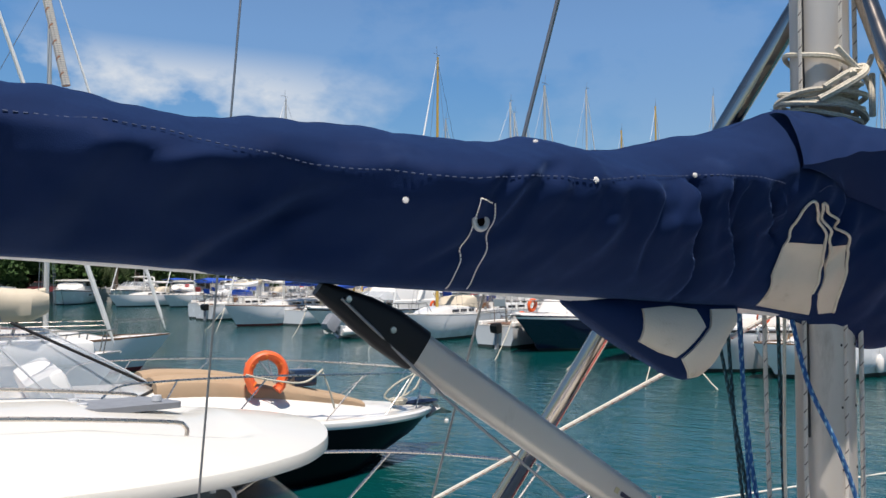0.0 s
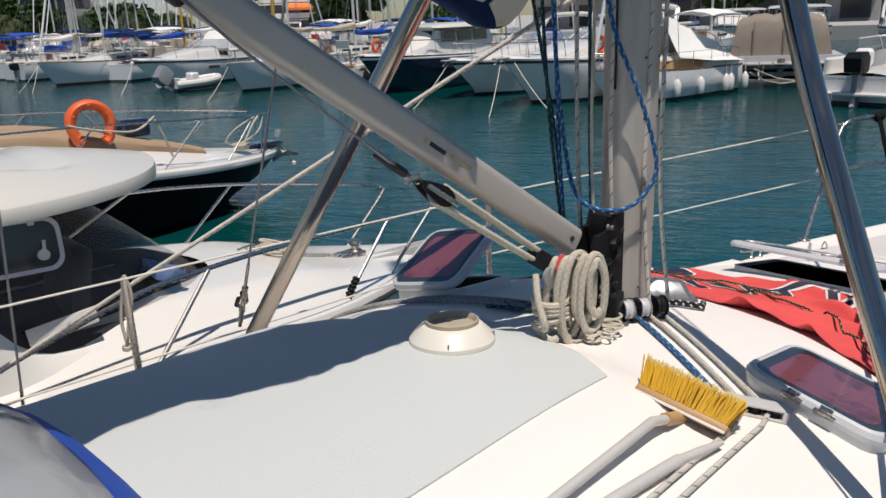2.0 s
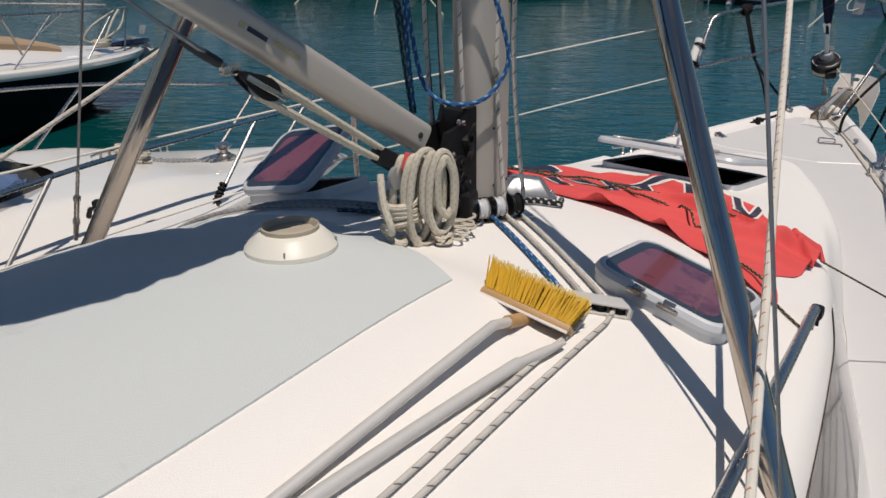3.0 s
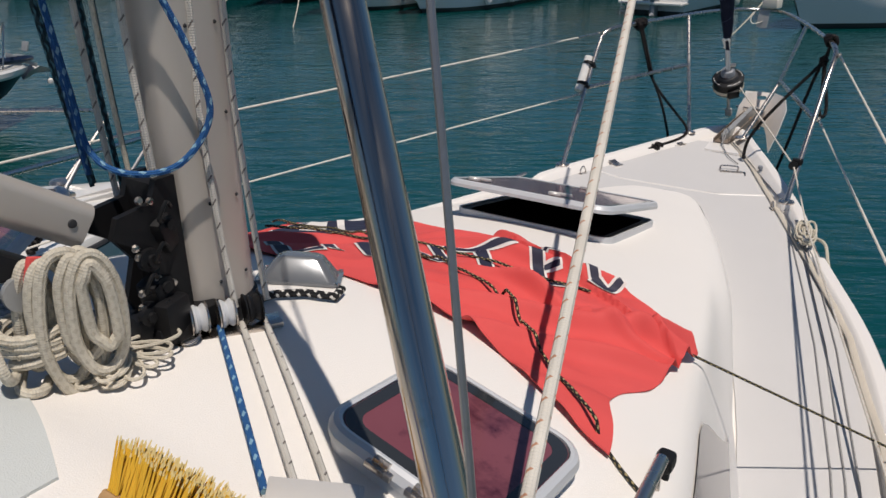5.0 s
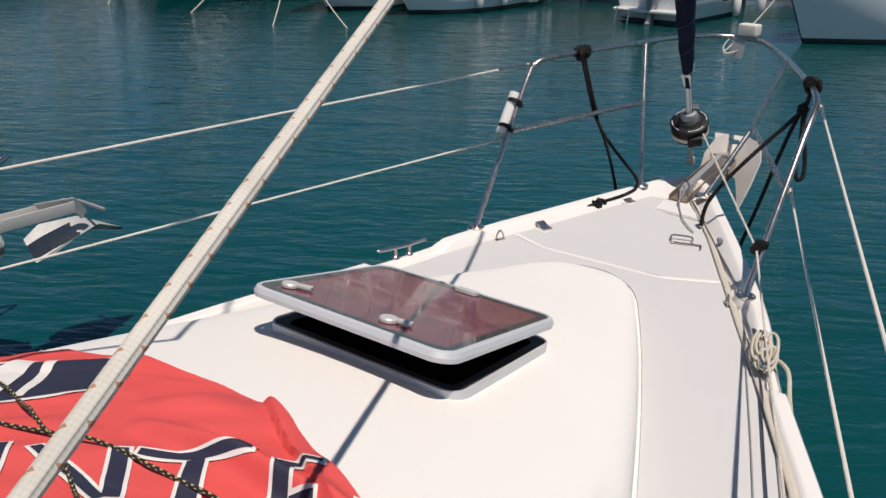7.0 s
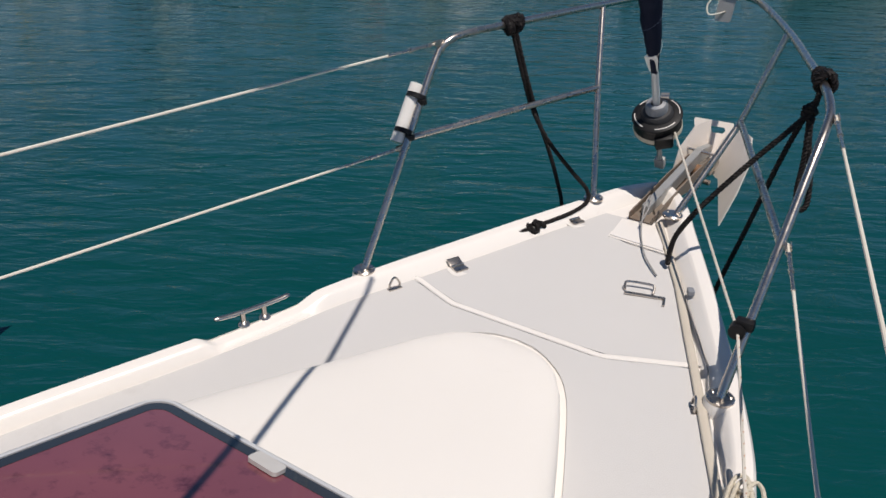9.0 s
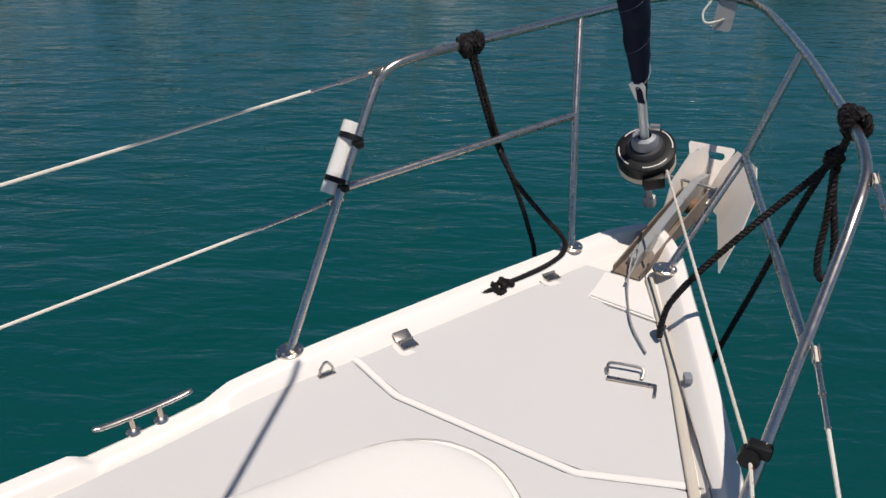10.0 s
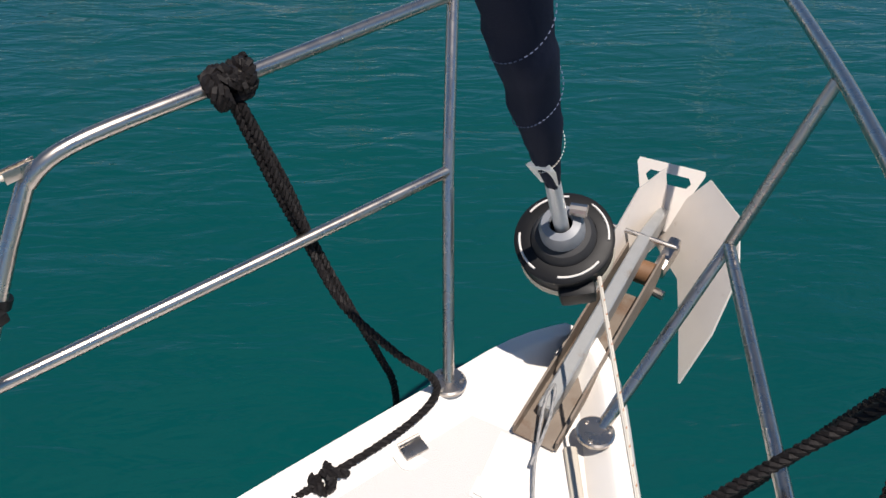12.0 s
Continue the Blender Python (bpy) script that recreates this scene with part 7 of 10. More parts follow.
for pts in ([(-0.453, 0.412), (-0.310, 0.497), (-0.146, 0.574), (0.010, 0.622), (0.183, 0.640), (0.336, 0.670), (0.463, 0.687)], [(-0.715, 0.691), (-0.405, 0.637), (-0.176, 0.584), (-0.100, 0.566), (0.130, 0.474), (0.238, 0.423), (0.367, 0.368), (0.510, 0.234), (0.772, 0.023), (0.870, -0.033)]):
    bm = bmesh.new()
    tube(bm, [Vector((p.x, p.y, (max(flag_z(p.x + k * 0.012, p.y - k * 0.004) for k in range(-3, 4)) if p.x < 0.75 else roof_z(p.x, p.y)) + 0.005)) for p in dense(spline([(x, y, 0) for x, y in pts], 4), 0.012)], 0.0038, 6)
    lone("lashing_line", bm, "rope_black_gold", "thin black and gold line tied over the red flag", "rope", "flag lashings")
bm = bmesh.new()
tube(bm, dense([(0.765, 0.60, roof_z(0.768, 0.569) + 0.016), (1.275, 1.02, 1.43)], 0.03), 0.0034, 6)
lone("lashing_line", bm, "rope_black_gold", "thin black and gold line tied from the flag to the rail", "rope", "flag lashings")
bm = bmesh.new()
tube(bm, [(-0.61, 0.74, roof_z(-0.725, 0.798) + 0.01), (-0.95, 0.95, 1.60), (-1.24, 1.12, 1.44)], 0.003, 6)
lone("lashing_line", bm, "rope_grey", "thin grey line tied from the flag to the rail", "rope", "flag lashings")

# ---- deck brush, pole ----
brush = thing("deck_brush", "wooden deck brush with yellow bristles and worn metal handle", "brush")
L_, R_ = Vector((0.335, -0.623, 2.090)), Vector((0.532, -0.604, 2.052))
bx = (R_ - L_).normalized()
by = Vector((-0.05, 0.62, 0.76))
by = (by - bx * by.dot(bx)).normalized()
bz = bx.cross(by)
BMX = Matrix(((bx.x, by.x, bz.x, 0), (bx.y, by.y, bz.y, 0), (bx.z, by.z, bz.z, 0), (0, 0, 0, 1)))
bmid = Matrix.Translation((L_ + R_) / 2 - by * 0.008) @ BMX
bm = bmesh.new()
box(bm, (0.212, 0.021, 0.056), bmid, 0.008, 2)
part("head", bm, "wood", brush, "bare wooden head")
bm = bmesh.new()
box(bm, (0.208, 0.006, 0.008), bmid @ pose(0, -0.008, 0.028), 0.002)
part("bumper", bm, "ink_white", brush, "pale edge strip")
for tip in (0, 1):
    bm = bmesh.new()
    rnd = random.Random(31)
    for i in range(27):
        for j in range(4):
            for _ in range(5):
                x0 = -0.096 + 0.192 * i / 26 + rnd.uniform(-0.004, 0.004)
                z0 = -0.021 + 0.014 * j + rnd.uniform(-0.004, 0.004)
                fx = x0 * 1.16 + rnd.uniform(-0.006, 0.006)
                fz = z0 * 1.35 + rnd.uniform(-0.006, 0.006)
                ln = 0.062 + rnd.uniform(-0.006, 0.008)
                a_, b_ = bmid @ Vector((x0, 0.010, z0)), bmid @ Vector((fx, 0.010 + ln, fz))
                if tip:
                    a_ = a_.lerp(b_, 0.9)
                else:
                    b_ = a_.lerp(b_, 0.9)
                tube(bm, [a_, b_], [0.0021, 0.0017] if not tip else [0.0018, 0.0008], 4, caps=False)
    part("bristles", bm, "bristle_tip" if tip else "bristle", brush, "pale worn bristle tips" if tip else "yellow bristles", smooth=0)
bm = bmesh.new()
h0 = bmid @ Vector((0.008, -0.012, 0.0))
hl = [h0, Vector((0.444, -0.76, roof_z(0.444, -0.76) + 0.045)), Vector((0.457, -1.38, roof_z(0.457, -1.38) + 0.016)), Vector((0.465, -2.0, 2.12))]
tube(bm, [hl[0], hl[0].lerp(hl[1], 0.6)], 0.0145, 14)
part("socket", bm, "wood", brush)
bm = bmesh.new()
tube(bm, dense([hl[0].lerp(hl[1], 0.45)] + hl[1:], 0.1), 0.0108, 14)
part("handle", bm, "alu_worn", brush, "scuffed metal handle")
pole = thing("boat_hook", "grey metal boat hook pole lying on the roof", "boat hook")
bm = bmesh.new()
tube(bm, on_roof([(0.522, -0.79), (0.492, -1.258), (0.46, -2.0)], 0.018), 0.0128, 14)
part("shaft", bm, "alu_worn", pole)
bm = bmesh.new()
tip = on_roof([(0.545, -0.655), (0.535, -0.72), (0.521, -0.80)], 0.018)
tube(bm, tip, [min(0.0105, 0.005 + 0.002 * k) for k in range(len(tip))], 12)
part("hook_end", bm, "alu_worn", pole)

# ---- spray hood ----
hood = thing("spray_hood", "bright blue canvas spray hood with speckled clear window", "spray hood")
def hood_pt(a, f, lift=0.0):
    x = -1.0 * math.cos(a) * (1.0 - 0.10 * f) - 0.18
    base_y = -1.625 - 0.10 * abs(math.cos(a)) ** 2.5 - 0.45 * abs(math.cos(a)) ** 9
    zz = roof_z(max(-0.9, min(0.9, x)), -1.8) + 0.02
    return Vector((x, base_y - 0.55 * f - 0.05 * f * f + lift * 0.5, zz + 0.36 * f ** 0.8 * (0.4 + 0.6 * math.sin(a)) + lift))
for f0, f1, mk, nm, lab in ((0.0, 0.10, "blue_canvas", "border", "blue canvas border"), (0.10, 0.85, "vinyl", "window", "speckled clear vinyl window"), (0.85, 1.0, "blue_canvas", "hem", "blue canvas hem")):
    bm = bmesh.new()
    vs = [[bm.verts.new(hood_pt(math.pi * (0.06 + 0.88 * i / 40), f0 + (f1 - f0) * k / 6, 0.004 * noise.noise(Vector((i * 0.3, k, 3))))) for k in range(7)] for i in range(41)]
    for p, r_ in zip(vs, vs[1:]):
        for k in range(6):
            bm.faces.new((p[k], p[k + 1], r_[k + 1], r_[k]))
    ext = bmesh.ops.extrude_face_region(bm, geom=bm.faces[:])
    for v in ext["geom"]:
        if isinstance(v, bmesh.types.BMVert):
            v.co.z -= 0.003
    part(nm, bm, mk, hood, lab, smooth=60)

# ---- port side: tied line, reel and block at the cabin edge ----
bm = bmesh.new()
tube(bm, spline([(-1.402, -1.07, 2.10), (-1.42, -1.075, 2.05), (-1.44, -1.09, 1.93), (-1.435, -1.085, 1.84)], 5), 0.006, 7)
tube(bm, spline([(-1.402, -1.07, 2.10), (-1.405, -1.055, 2.02), (-1.43, -1.075, 1.90), (-1.435, -1.085, 1.84)], 5), 0.006, 7)
tail_ = thing("tied_line", "white line knotted to the port lifeline", "rope")
part("tail", bm, "rope_white", tail_)
bm = bmesh.new()
tube(bm, [(-1.435 + 0.014 * math.cos(a), -1.085 + 0.014 * math.sin(a), 1.835 - 0.004 * a / 6.28) for a in np.linspace(0, 18.8, 40)], 0.006, 6)
part("knot", bm, "rope_white", tail_)
reel = thing("line_reel", "grey plastic line reel at the port edge of the cabin", "reel")
rz = roof_z(-1.13, -1.63)
reel.matrix_world = Matrix.Translation((-1.13, -1.63, rz + 0.055)) @ pose(0, 0, 0, 0, 80, -12)
bm = bmesh.new()
lathe(bm, ((0.0, -0.02), (0.055, -0.02), (0.058, -0.014), (0.03, -0.008), (0.03, 0.008), (0.058, 0.014), (0.055, 0.02), (0.0, 0.024)), 26)
part("drum", bm, "hatch_white", reel)
bm = bmesh.new()
lathe(bm, ((0.0, 0.032), (0.014, 0.030), (0.016, 0.02)), 12)
part("hub", bm, "grey_plastic", reel)
bm = bmesh.new()
box(bm, (0.05, 0.16, 0.03), Matrix.Translation((-1.12, -1.50, roof_z(-1.12, -1.50) + 0.018)) @ pose(0, 0, 0, 0, 12, 8), 0.01)
lone("sheet_car", bm, "hatch_white", "pale sheet car on the port cabin edge", "sheet car")


# ---- neighbouring pilothouse motorboat ----
AX = -3.6
a_beam = smooth_table((-7, -4, -1.0, 0.0, 0.7, 1.05, 1.5, 1.8, 2.05, 2.14), (1.10, 1.20, 1.21, 1.15, 1.0, 0.87, 0.66, 0.46, 0.25, 0.02))
a_edge = smooth_table((-7, -2, -0.6, 0.7, 1.5, 2.14), (1.28, 1.28, 1.27, 1.15, 1.07, 1.01))

pilot = thing("motorboat", "white pilothouse motorboat with tinted wraparound windscreen, moored alongside", "motorboat")
ya = [-7 + 9.14 * math.sin(math.pi / 2 * k / 44) for k in range(45)]
bm = bmesh.new()
for sgn in (1, -1):
    rings = []
    for y in ya:
        b, e = a_beam(y), a_edge(y)
        r = 0.45 * ease(0.2, 2.1, y)
        rings.append([(AX + sgn * max(0.0, b - 0.08), y, e + 0.012), (AX + sgn * (b - 0.02), y, e), (AX + sgn * b, y, e - 0.04), (AX + sgn * (b + 0.015), y - r * 0.1, e - 0.14), (AX + sgn * b * 0.99, y - r * 0.35, e - 0.32), (AX + sgn * b * 0.93, y - r * 0.8, 0.35), (AX + sgn * b * 0.84, y - r * 1.25, 0.0), (AX + sgn * b * 0.5, y - r * 1.6, -0.35)])
    skin(bm, rings, False)
part("hull", bm, "gelcoat_shine", pilot)
for sgn in (1, -1):
    bm = bmesh.new()
    tube(bm, [(AX + sgn * (a_beam(y) + 0.012), y, a_edge(y) - 0.05) for y in ya[:-5]], 0.018, 6)
    part("rubbing_strake", bm, "rubber", pilot, "black rubber strake")


def a_deck(x, y):
    """Foredeck and the moulded cabin front of the motorboat."""
    b, e = a_beam(y), a_edge(y)
    u = min(1.0, abs(x - AX) / max(0.02, b - 0.05))
    z = e + 0.012 + 0.05 * (1 - u * u)
    lift = ease(1.55, 0.55, y) * (1 - ease(0.62, 0.88, u))
    return z + 0.13 * lift


bm = bmesh.new()
rings = []
for y in ya:
    b = max(0.02, a_beam(y) - 0.05)
    rings.append([(AX + b * k / 14, y, a_deck(AX + b * k / 14, y)) for k in range(-14, 15)])
skin(bm, rings, False)
part("foredeck", bm, "gelcoat_shine", pilot)


def wrap(s, half, front, aft, power=2.5):
    """Half-oval plan of the windscreen; s runs -1..1 round the front."""
    a = s * math.pi / 2
    c, n = abs(math.cos(a)) ** (2 / power), math.copysign(abs(math.sin(a)) ** (2 / power), s)
    return AX + n * half, aft + (front - aft) * c


def screen_ring(v, n=48, grow=0.0):
    """Ring of the cabin side at height share v (0 foot, 1 under the roof)."""
    out = []
    for k in range(-n, n + 1):
        s = k / n
        x, y = wrap(s, 0.93 - 0.11 * v + grow, 0.40 - 1.0 * v + grow, -2.2)
        side = ease(0.15, 0.95, abs(s))
        foot = 1.20 + 0.22 * side + 0.62 * ease(-0.9, -1.55, y) ** 1.6
        out.append((x, y, foot + (2.09 - foot) * v))
    return out


bm = bmesh.new()
skin(bm, [screen_ring(v) for v in (0.0, 0.25, 0.5, 0.75, 1.0)], False)
pane = part("windscreen", bm, "tinted", pilot, "smoky tinted wraparound windscreen")
bm = bmesh.new()
skin(bm, [screen_ring(v, grow=g) for v, g in ((-0.04, 0.014), (0.055, 0.014), (0.115, 0.007), (0.115, 0.001))], False)
part("screen_border", bm, "rubber", pilot, "black border round the glass")
bm = bmesh.new()
ring = screen_ring(0.0, grow=0.015)
low = [(AX + (x - AX) * (1.10 if y < 0.1 else 1.09), y + 0.12 * ease(-0.6, 0.2, y), a_edge(min(y, 1.0)) + 0.02) for x, y, z in ring]
skin(bm, [low, [(x + (p - x) * 0.6, y + (q - y) * 0.6, z + (r - z) * 0.75) for (x, y, z), (p, q, r) in zip(low, ring)], ring], False)
part("cabin_coaming", bm, "gelcoat_shine", pilot)
# near-black shelf paints the cabin's shade; a seat back and towel behind the glass
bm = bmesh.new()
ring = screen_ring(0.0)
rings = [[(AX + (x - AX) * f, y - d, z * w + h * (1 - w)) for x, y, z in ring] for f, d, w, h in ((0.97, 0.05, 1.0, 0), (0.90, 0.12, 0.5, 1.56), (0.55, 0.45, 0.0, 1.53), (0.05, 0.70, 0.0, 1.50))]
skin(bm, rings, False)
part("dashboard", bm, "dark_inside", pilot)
for x, y in ((-3.15, -0.75), (-3.95, -0.75)):
    bm = bmesh.new()
    box(bm, (0.46, 0.12, 0.62), pose(x, y, 1.52, -12), 0.05)
    part("seat_back", bm, "seat_dark", pilot)
bm = bmesh.new()
skin(bm, [[(-3.10 + 0.15 * i / 8 + 0.01 * math.sin(3 * k), -0.34 + 0.20 * (k / 6) + 0.015 * math.sin(i * 1.3 + k), 1.585 - 0.05 * (k / 6) + 0.06 * math.sin(math.pi * i / 8) * (1 - k / 7) + 0.025 * math.sin(i * 1.9 + k * 1.1)) for i in range(9)] for k in range(7)], False)
ext = bmesh.ops.extrude_face_region(bm, geom=bm.faces[:])
for v in ext["geom"]:
    if isinstance(v, bmesh.types.BMVert):
        v.co.z -= 0.02
part("towel", bm, "towel_blue", pilot, "blue towel behind the glass")
# after part of the pilothouse
for sgn in (1, -1):
    bm = bmesh.new()
    box(bm, (0.07, 0.85, 1.0), pose(AX + sgn * 0.86, -2.62, 1.66), 0.02)
    part("pillar", bm, "gelcoat_shine", pilot)
    bm = bmesh.new()
    box(bm, (0.05, 0.16, 0.80), pose(AX + sgn * 0.865, -2.12, 1.70), 0.01)
    part("door_edge", bm, "rubber", pilot)

# roof: cream dome with a moulded recess
rk = smooth_table((-4.6, -3.0, -1.6, -0.9, -0.5, -0.25, -0.1, -0.02), (1.14, 1.2, 1.15, 1.03, 0.86, 0.62, 0.34, 0.05))
yr = [-4.6 + 4.58 * math.sin(math.pi / 2 * k / 48) for k in range(49)]


def a_roof(x, y):
    w = rk(y)
    u = min(1.0, abs(x - AX) / w)
    rim = 2.17 + 0.07 * ease(-0.8, -3.0, y)
    end = min(1.0, max(0.0, (-0.02 - y) / 1.5))
    z = rim + 0.27 * max(0.0, 1 - u * u) ** 1.2 * end
    hollow = ease(0.62, 0.52, abs(x - AX)) * ease(-0.62, -0.78, y) * ease(-2.9, -2.7, y)
    return z - 0.045 * hollow


bm = bmesh.new()
rings = []
for y in yr:
    w = rk(y)
    row = []
    for k in range(-40, 41):
        u = math.sin(math.pi / 2 * k / 40)
        row.append((AX + u * w, y, a_roof(AX + u * w, y)))
    rim = row[0][2]
    rings.append([(AX - w * 0.90, y - 0.05, rim - 0.075), (AX - w - 0.004, y, rim - 0.07), (AX - w - 0.012, y, rim - 0.03)] + row + [(AX + w + 0.012, y, rim - 0.03), (AX + w + 0.004, y, rim - 0.07), (AX + w * 0.90, y - 0.05, rim - 0.075)])
skin(bm, rings, False)
roof = part("roof", bm, "roof_cream", pilot, "cream-white moulded roof with a shallow recess", smooth=50)
bm = bmesh.new()
rings = []
for y in yr[:-1]:
    w = rk(y) * 0.90
    z = a_roof(AX + rk(y), y) - 0.074
    rings.append([(AX + w * k / 6, y - 0.05, z + 0.04 * (1 - (k / 6) ** 2)) for k in range(-6, 7)])
skin(bm, rings, False)
part("headliner", bm, "gelcoat", pilot)
bm = bmesh.new()
plate(bm, rounded(0.40, 0.62, 0.07), 0.035, pose(-3.72, -1.22, a_roof(-3.72, -1.22) - 0.004, -3.5, 0, 24))
hp = part("roof_hatch", bm, "grey_plastic", pilot, "grey roof hatch in the recess")
for dx, dy in ((-0.1, -0.24), (0.1, -0.22), (0.02, 0.2)):
    bm = bmesh.new()
    lathe(bm, ((0, 0.035), (0.028, 0.033), (0.03, 0.0)), 12, pose(-3.72 + dx, -1.22 + dy, a_roof(-3.72, -1.22) + 0.026))
    part("latch", bm, "hatch_white", hp)
for x0 in (-3.02, -4.18):
    bm = bmesh.new()
    ends = [(x0 - 0.03, -2.05), (x0, -1.02)]
    p = [(ends[0][0], ends[0][1], a_roof(*ends[0])), (ends[0][0], ends[0][1] + 0.01, a_roof(*ends[0]) + 0.055), (x0 - 0.01, -1.9, a_roof(x0, -1.9) + 0.07), (x0, -1.15, a_roof(x0, -1.15) + 0.07), (ends[1][0], ends[1][1] - 0.01, a_roof(*ends[1]) + 0.055), (ends[1][0], ends[1][1], a_roof(*ends[1]))]
    tube(bm, spline(p, 4), 0.012, 8)
    part("grab_rail", bm, "steel", pilot, "bright steel roof rail")

# opening window in the starboard glass
bm = bmesh.new()
ax_y = Vector((0.09, 1.0, -0.02)).normalized()
ax_n = Vector((0.96, -0.08, 0.17)).normalized()
ax_z = ax_n.cross(ax_y).normalized()
ax_y = ax_z.cross(ax_n)
wm = Matrix(((ax_y.x, ax_z.x, ax_n.x, -2.712), (ax_y.y, ax_z.y, ax_n.y, -1.09), (ax_y.z, ax_z.z, ax_n.z, 1.95), (0, 0, 0, 1)))
outer, inner = rounded(0.46, 0.26, 0.07), rounded(0.42, 0.22, 0.055)
vs = [[bm.verts.new(wm @ Vector((x, y, z))) for x, y in o] for o, z in ((outer, 0.0), (outer, 0.03), (inner, 0.03), (inner, 0.0))]
for a, b in zip(vs, vs[1:]):
    for k in range(len(a)):
        bm.faces.new((a[k], a[(k + 1) % len(a)], b[(k + 1) % len(a)], b[k]))
win = part("side_window", bm, "hatch_white", pilot, "opening side window with a pale frame")
bm = bmesh.new()
plate(bm, inner, 0.008, wm @ pose(0, 0, 0.008))
part("pane", bm, "window_dark", win)
for x in (-0.14, 0.14):
    bm = bmesh.new()
    lathe(bm, ((0, 0.028), (0.026, 0.026), (0.028, 0.0)), 14, wm @ pose(x, -0.05, 0.016))
    box(bm, (0.016, 0.08, 0.014), wm @ pose(x + 0.005, -0.02, 0.036, 0, 0, -6), 0.004)
    part("latch", bm, "ink_white", win, "white latch knob")
bm = bmesh.new()
box(bm, (0.20, 0.028, 0.02), wm @ pose(0.02, 0.135, 0.03), 0.006)
for x in (-0.07, 0.11):
    box(bm, (0.03, 0.05, 0.03), wm @ pose(x, 0.12, 0.03), 0.006)
part("hinge", bm, "hatch_white", win)

# bow rails of the motorboat
bm = bmesh.new()
starboard = [(-2.46, -1.80, 1.285), (-2.45, -1.55, 1.39), (-2.47, -1.15, 1.52), (-2.50, -0.61, 1.645), (-2.55, -0.26, 1.66), (-2.62, 0.21, 1.655), (-2.80, 1.01, 1.595), (-3.0, 1.82, 1.535), (-3.10, 2.06, 1.555)]
tube(bm, spline(starboard, 5), 0.0145, 8)
bow_rail = part("bow_rail", bm, "steel", pilot, "stainless steel bow rail")
for a, b in (((-2.42, -0.60, 1.27), (-2.55, -0.20, 1.655)), ((-2.74, 0.84, 1.14), (-2.87, 1.33, 1.56)), ((-3.05, 1.45, 1.06), (-3.09, 2.02, 1.55))):
    bm = bmesh.new()
    tube(bm, [a, b], 0.0125, 8)
    part("post", bm, "steel_dull", bow_rail)
bm = bmesh.new()
port = [(-4.75, -1.8, 1.29), (-4.75, -1.2, 1.52), (-4.70, -0.5, 1.70), (-4.62, 0.35, 1.715), (-4.45, 1.25, 1.64), (-4.16, 2.16, 1.505), (-4.11, 2.30, 1.47), (-4.09, 2.28, 1.40), (-4.02, 1.80, 1.03)]
tube(bm, spline(port, 5), 0.0145, 8)
port_rail = part("bow_rail", bm, "steel", pilot)
for a, b in (((-4.60, 0.55, 1.16), (-4.50, 1.05, 1.665)), ((-4.78, -0.5, 1.27), (-4.63, 0.25, 1.715))):
    bm = bmesh.new()
    tube(bm, [a, b], 0.0125, 8)
    part("post", bm, "steel", port_rail)
bm = bmesh.new()
for k in range(5):
    lathe(bm, ((0.018, -0.012), (0.026, -0.006), (0.027, 0.006), (0.018, 0.012)), 10, frame_to((-2.745 - 0.005 * k, 0.86 + 0.02 * k, 1.17 + 0.02 * k), (-2.87, 1.33, 1.56)))
tube(bm, spline([(-2.745, 0.86, 1.17), (-2.70, 0.84, 1.13), (-2.685, 0.83, 1.02), (-2.68, 0.83, 0.88)], 5), 0.009, 6)
part("strap", bm, "black_rope", pilot, "black line knotted round the rail post")
# windlass, chain, cleats and bow roller
bm = bmesh.new()
lathe(bm, ((0.0, 0.13), (0.05, 0.128), (0.06, 0.11), (0.035, 0.085), (0.035, 0.06), (0.055, 0.045), (0.06, 0), (0, 0)), 18, pose(-3.52, 1.52, a_deck(-3.52, 1.52)))
box(bm, (0.15, 0.24, 0.035), pose(-3.54, 1.47, a_deck(-3.52, 1.5) + 0.016), 0.012)
part("windlass", bm, "steel", pilot)
bm = bmesh.new()
for k in range(26):
    y = 0.92 + 0.024 * k
    x = -3.50 + 0.02 * math.sin(k * 0.35)
    link = spline([(x + 0.011, y - 0.016, 0), (x + 0.011, y + 0.016, 0), (x - 0.011, y + 0.016, 0), (x - 0.011, y - 0.016, 0)], 3, True)
    z = a_deck(x, y) + 0.012
    tube(bm, [(p[0] if k % 2 else x, p[1], z + (0 if k % 2 else p[0] - x)) for p in link], 0.004, 5, True)
part("chain", bm, "galv", pilot)
bm = bmesh.new()
random.seed(5)
p = []
for k in range(64):
    a = k * 0.62
    r = 0.09 + 0.02 * math.sin(k * 1.7)
    x, y = -3.52 + r * 1.2 * math.cos(a), 0.80 + r * math.sin(a) * 0.9
    p.append((x, y, a_deck(x, y) + 0.012 + 0.0014 * k))
tube(bm, spline(p, 3), 0.010, 6)
part("rope_coil", bm, "rope_white", pilot, "white rope coiled on the foredeck")
for x, y in ((-3.62, 0.66), (-3.10, 1.72), (-4.2, 1.45)):
    bm = bmesh.new()
    z = a_deck(x, y)
    for dy in (-0.03, 0.03):
        tube(bm, [(x, y + dy, z - 0.005), (x, y + dy, z + 0.04)], 0.009, 8)
    tube(bm, spline([(x, y - 0.10, z + 0.04), (x, y - 0.05, z + 0.048), (x, y + 0.05, z + 0.048), (x, y + 0.10, z + 0.04)], 3), 0.009, 8)
    part("cleat", bm, "steel", pilot)
bm = bmesh.new()
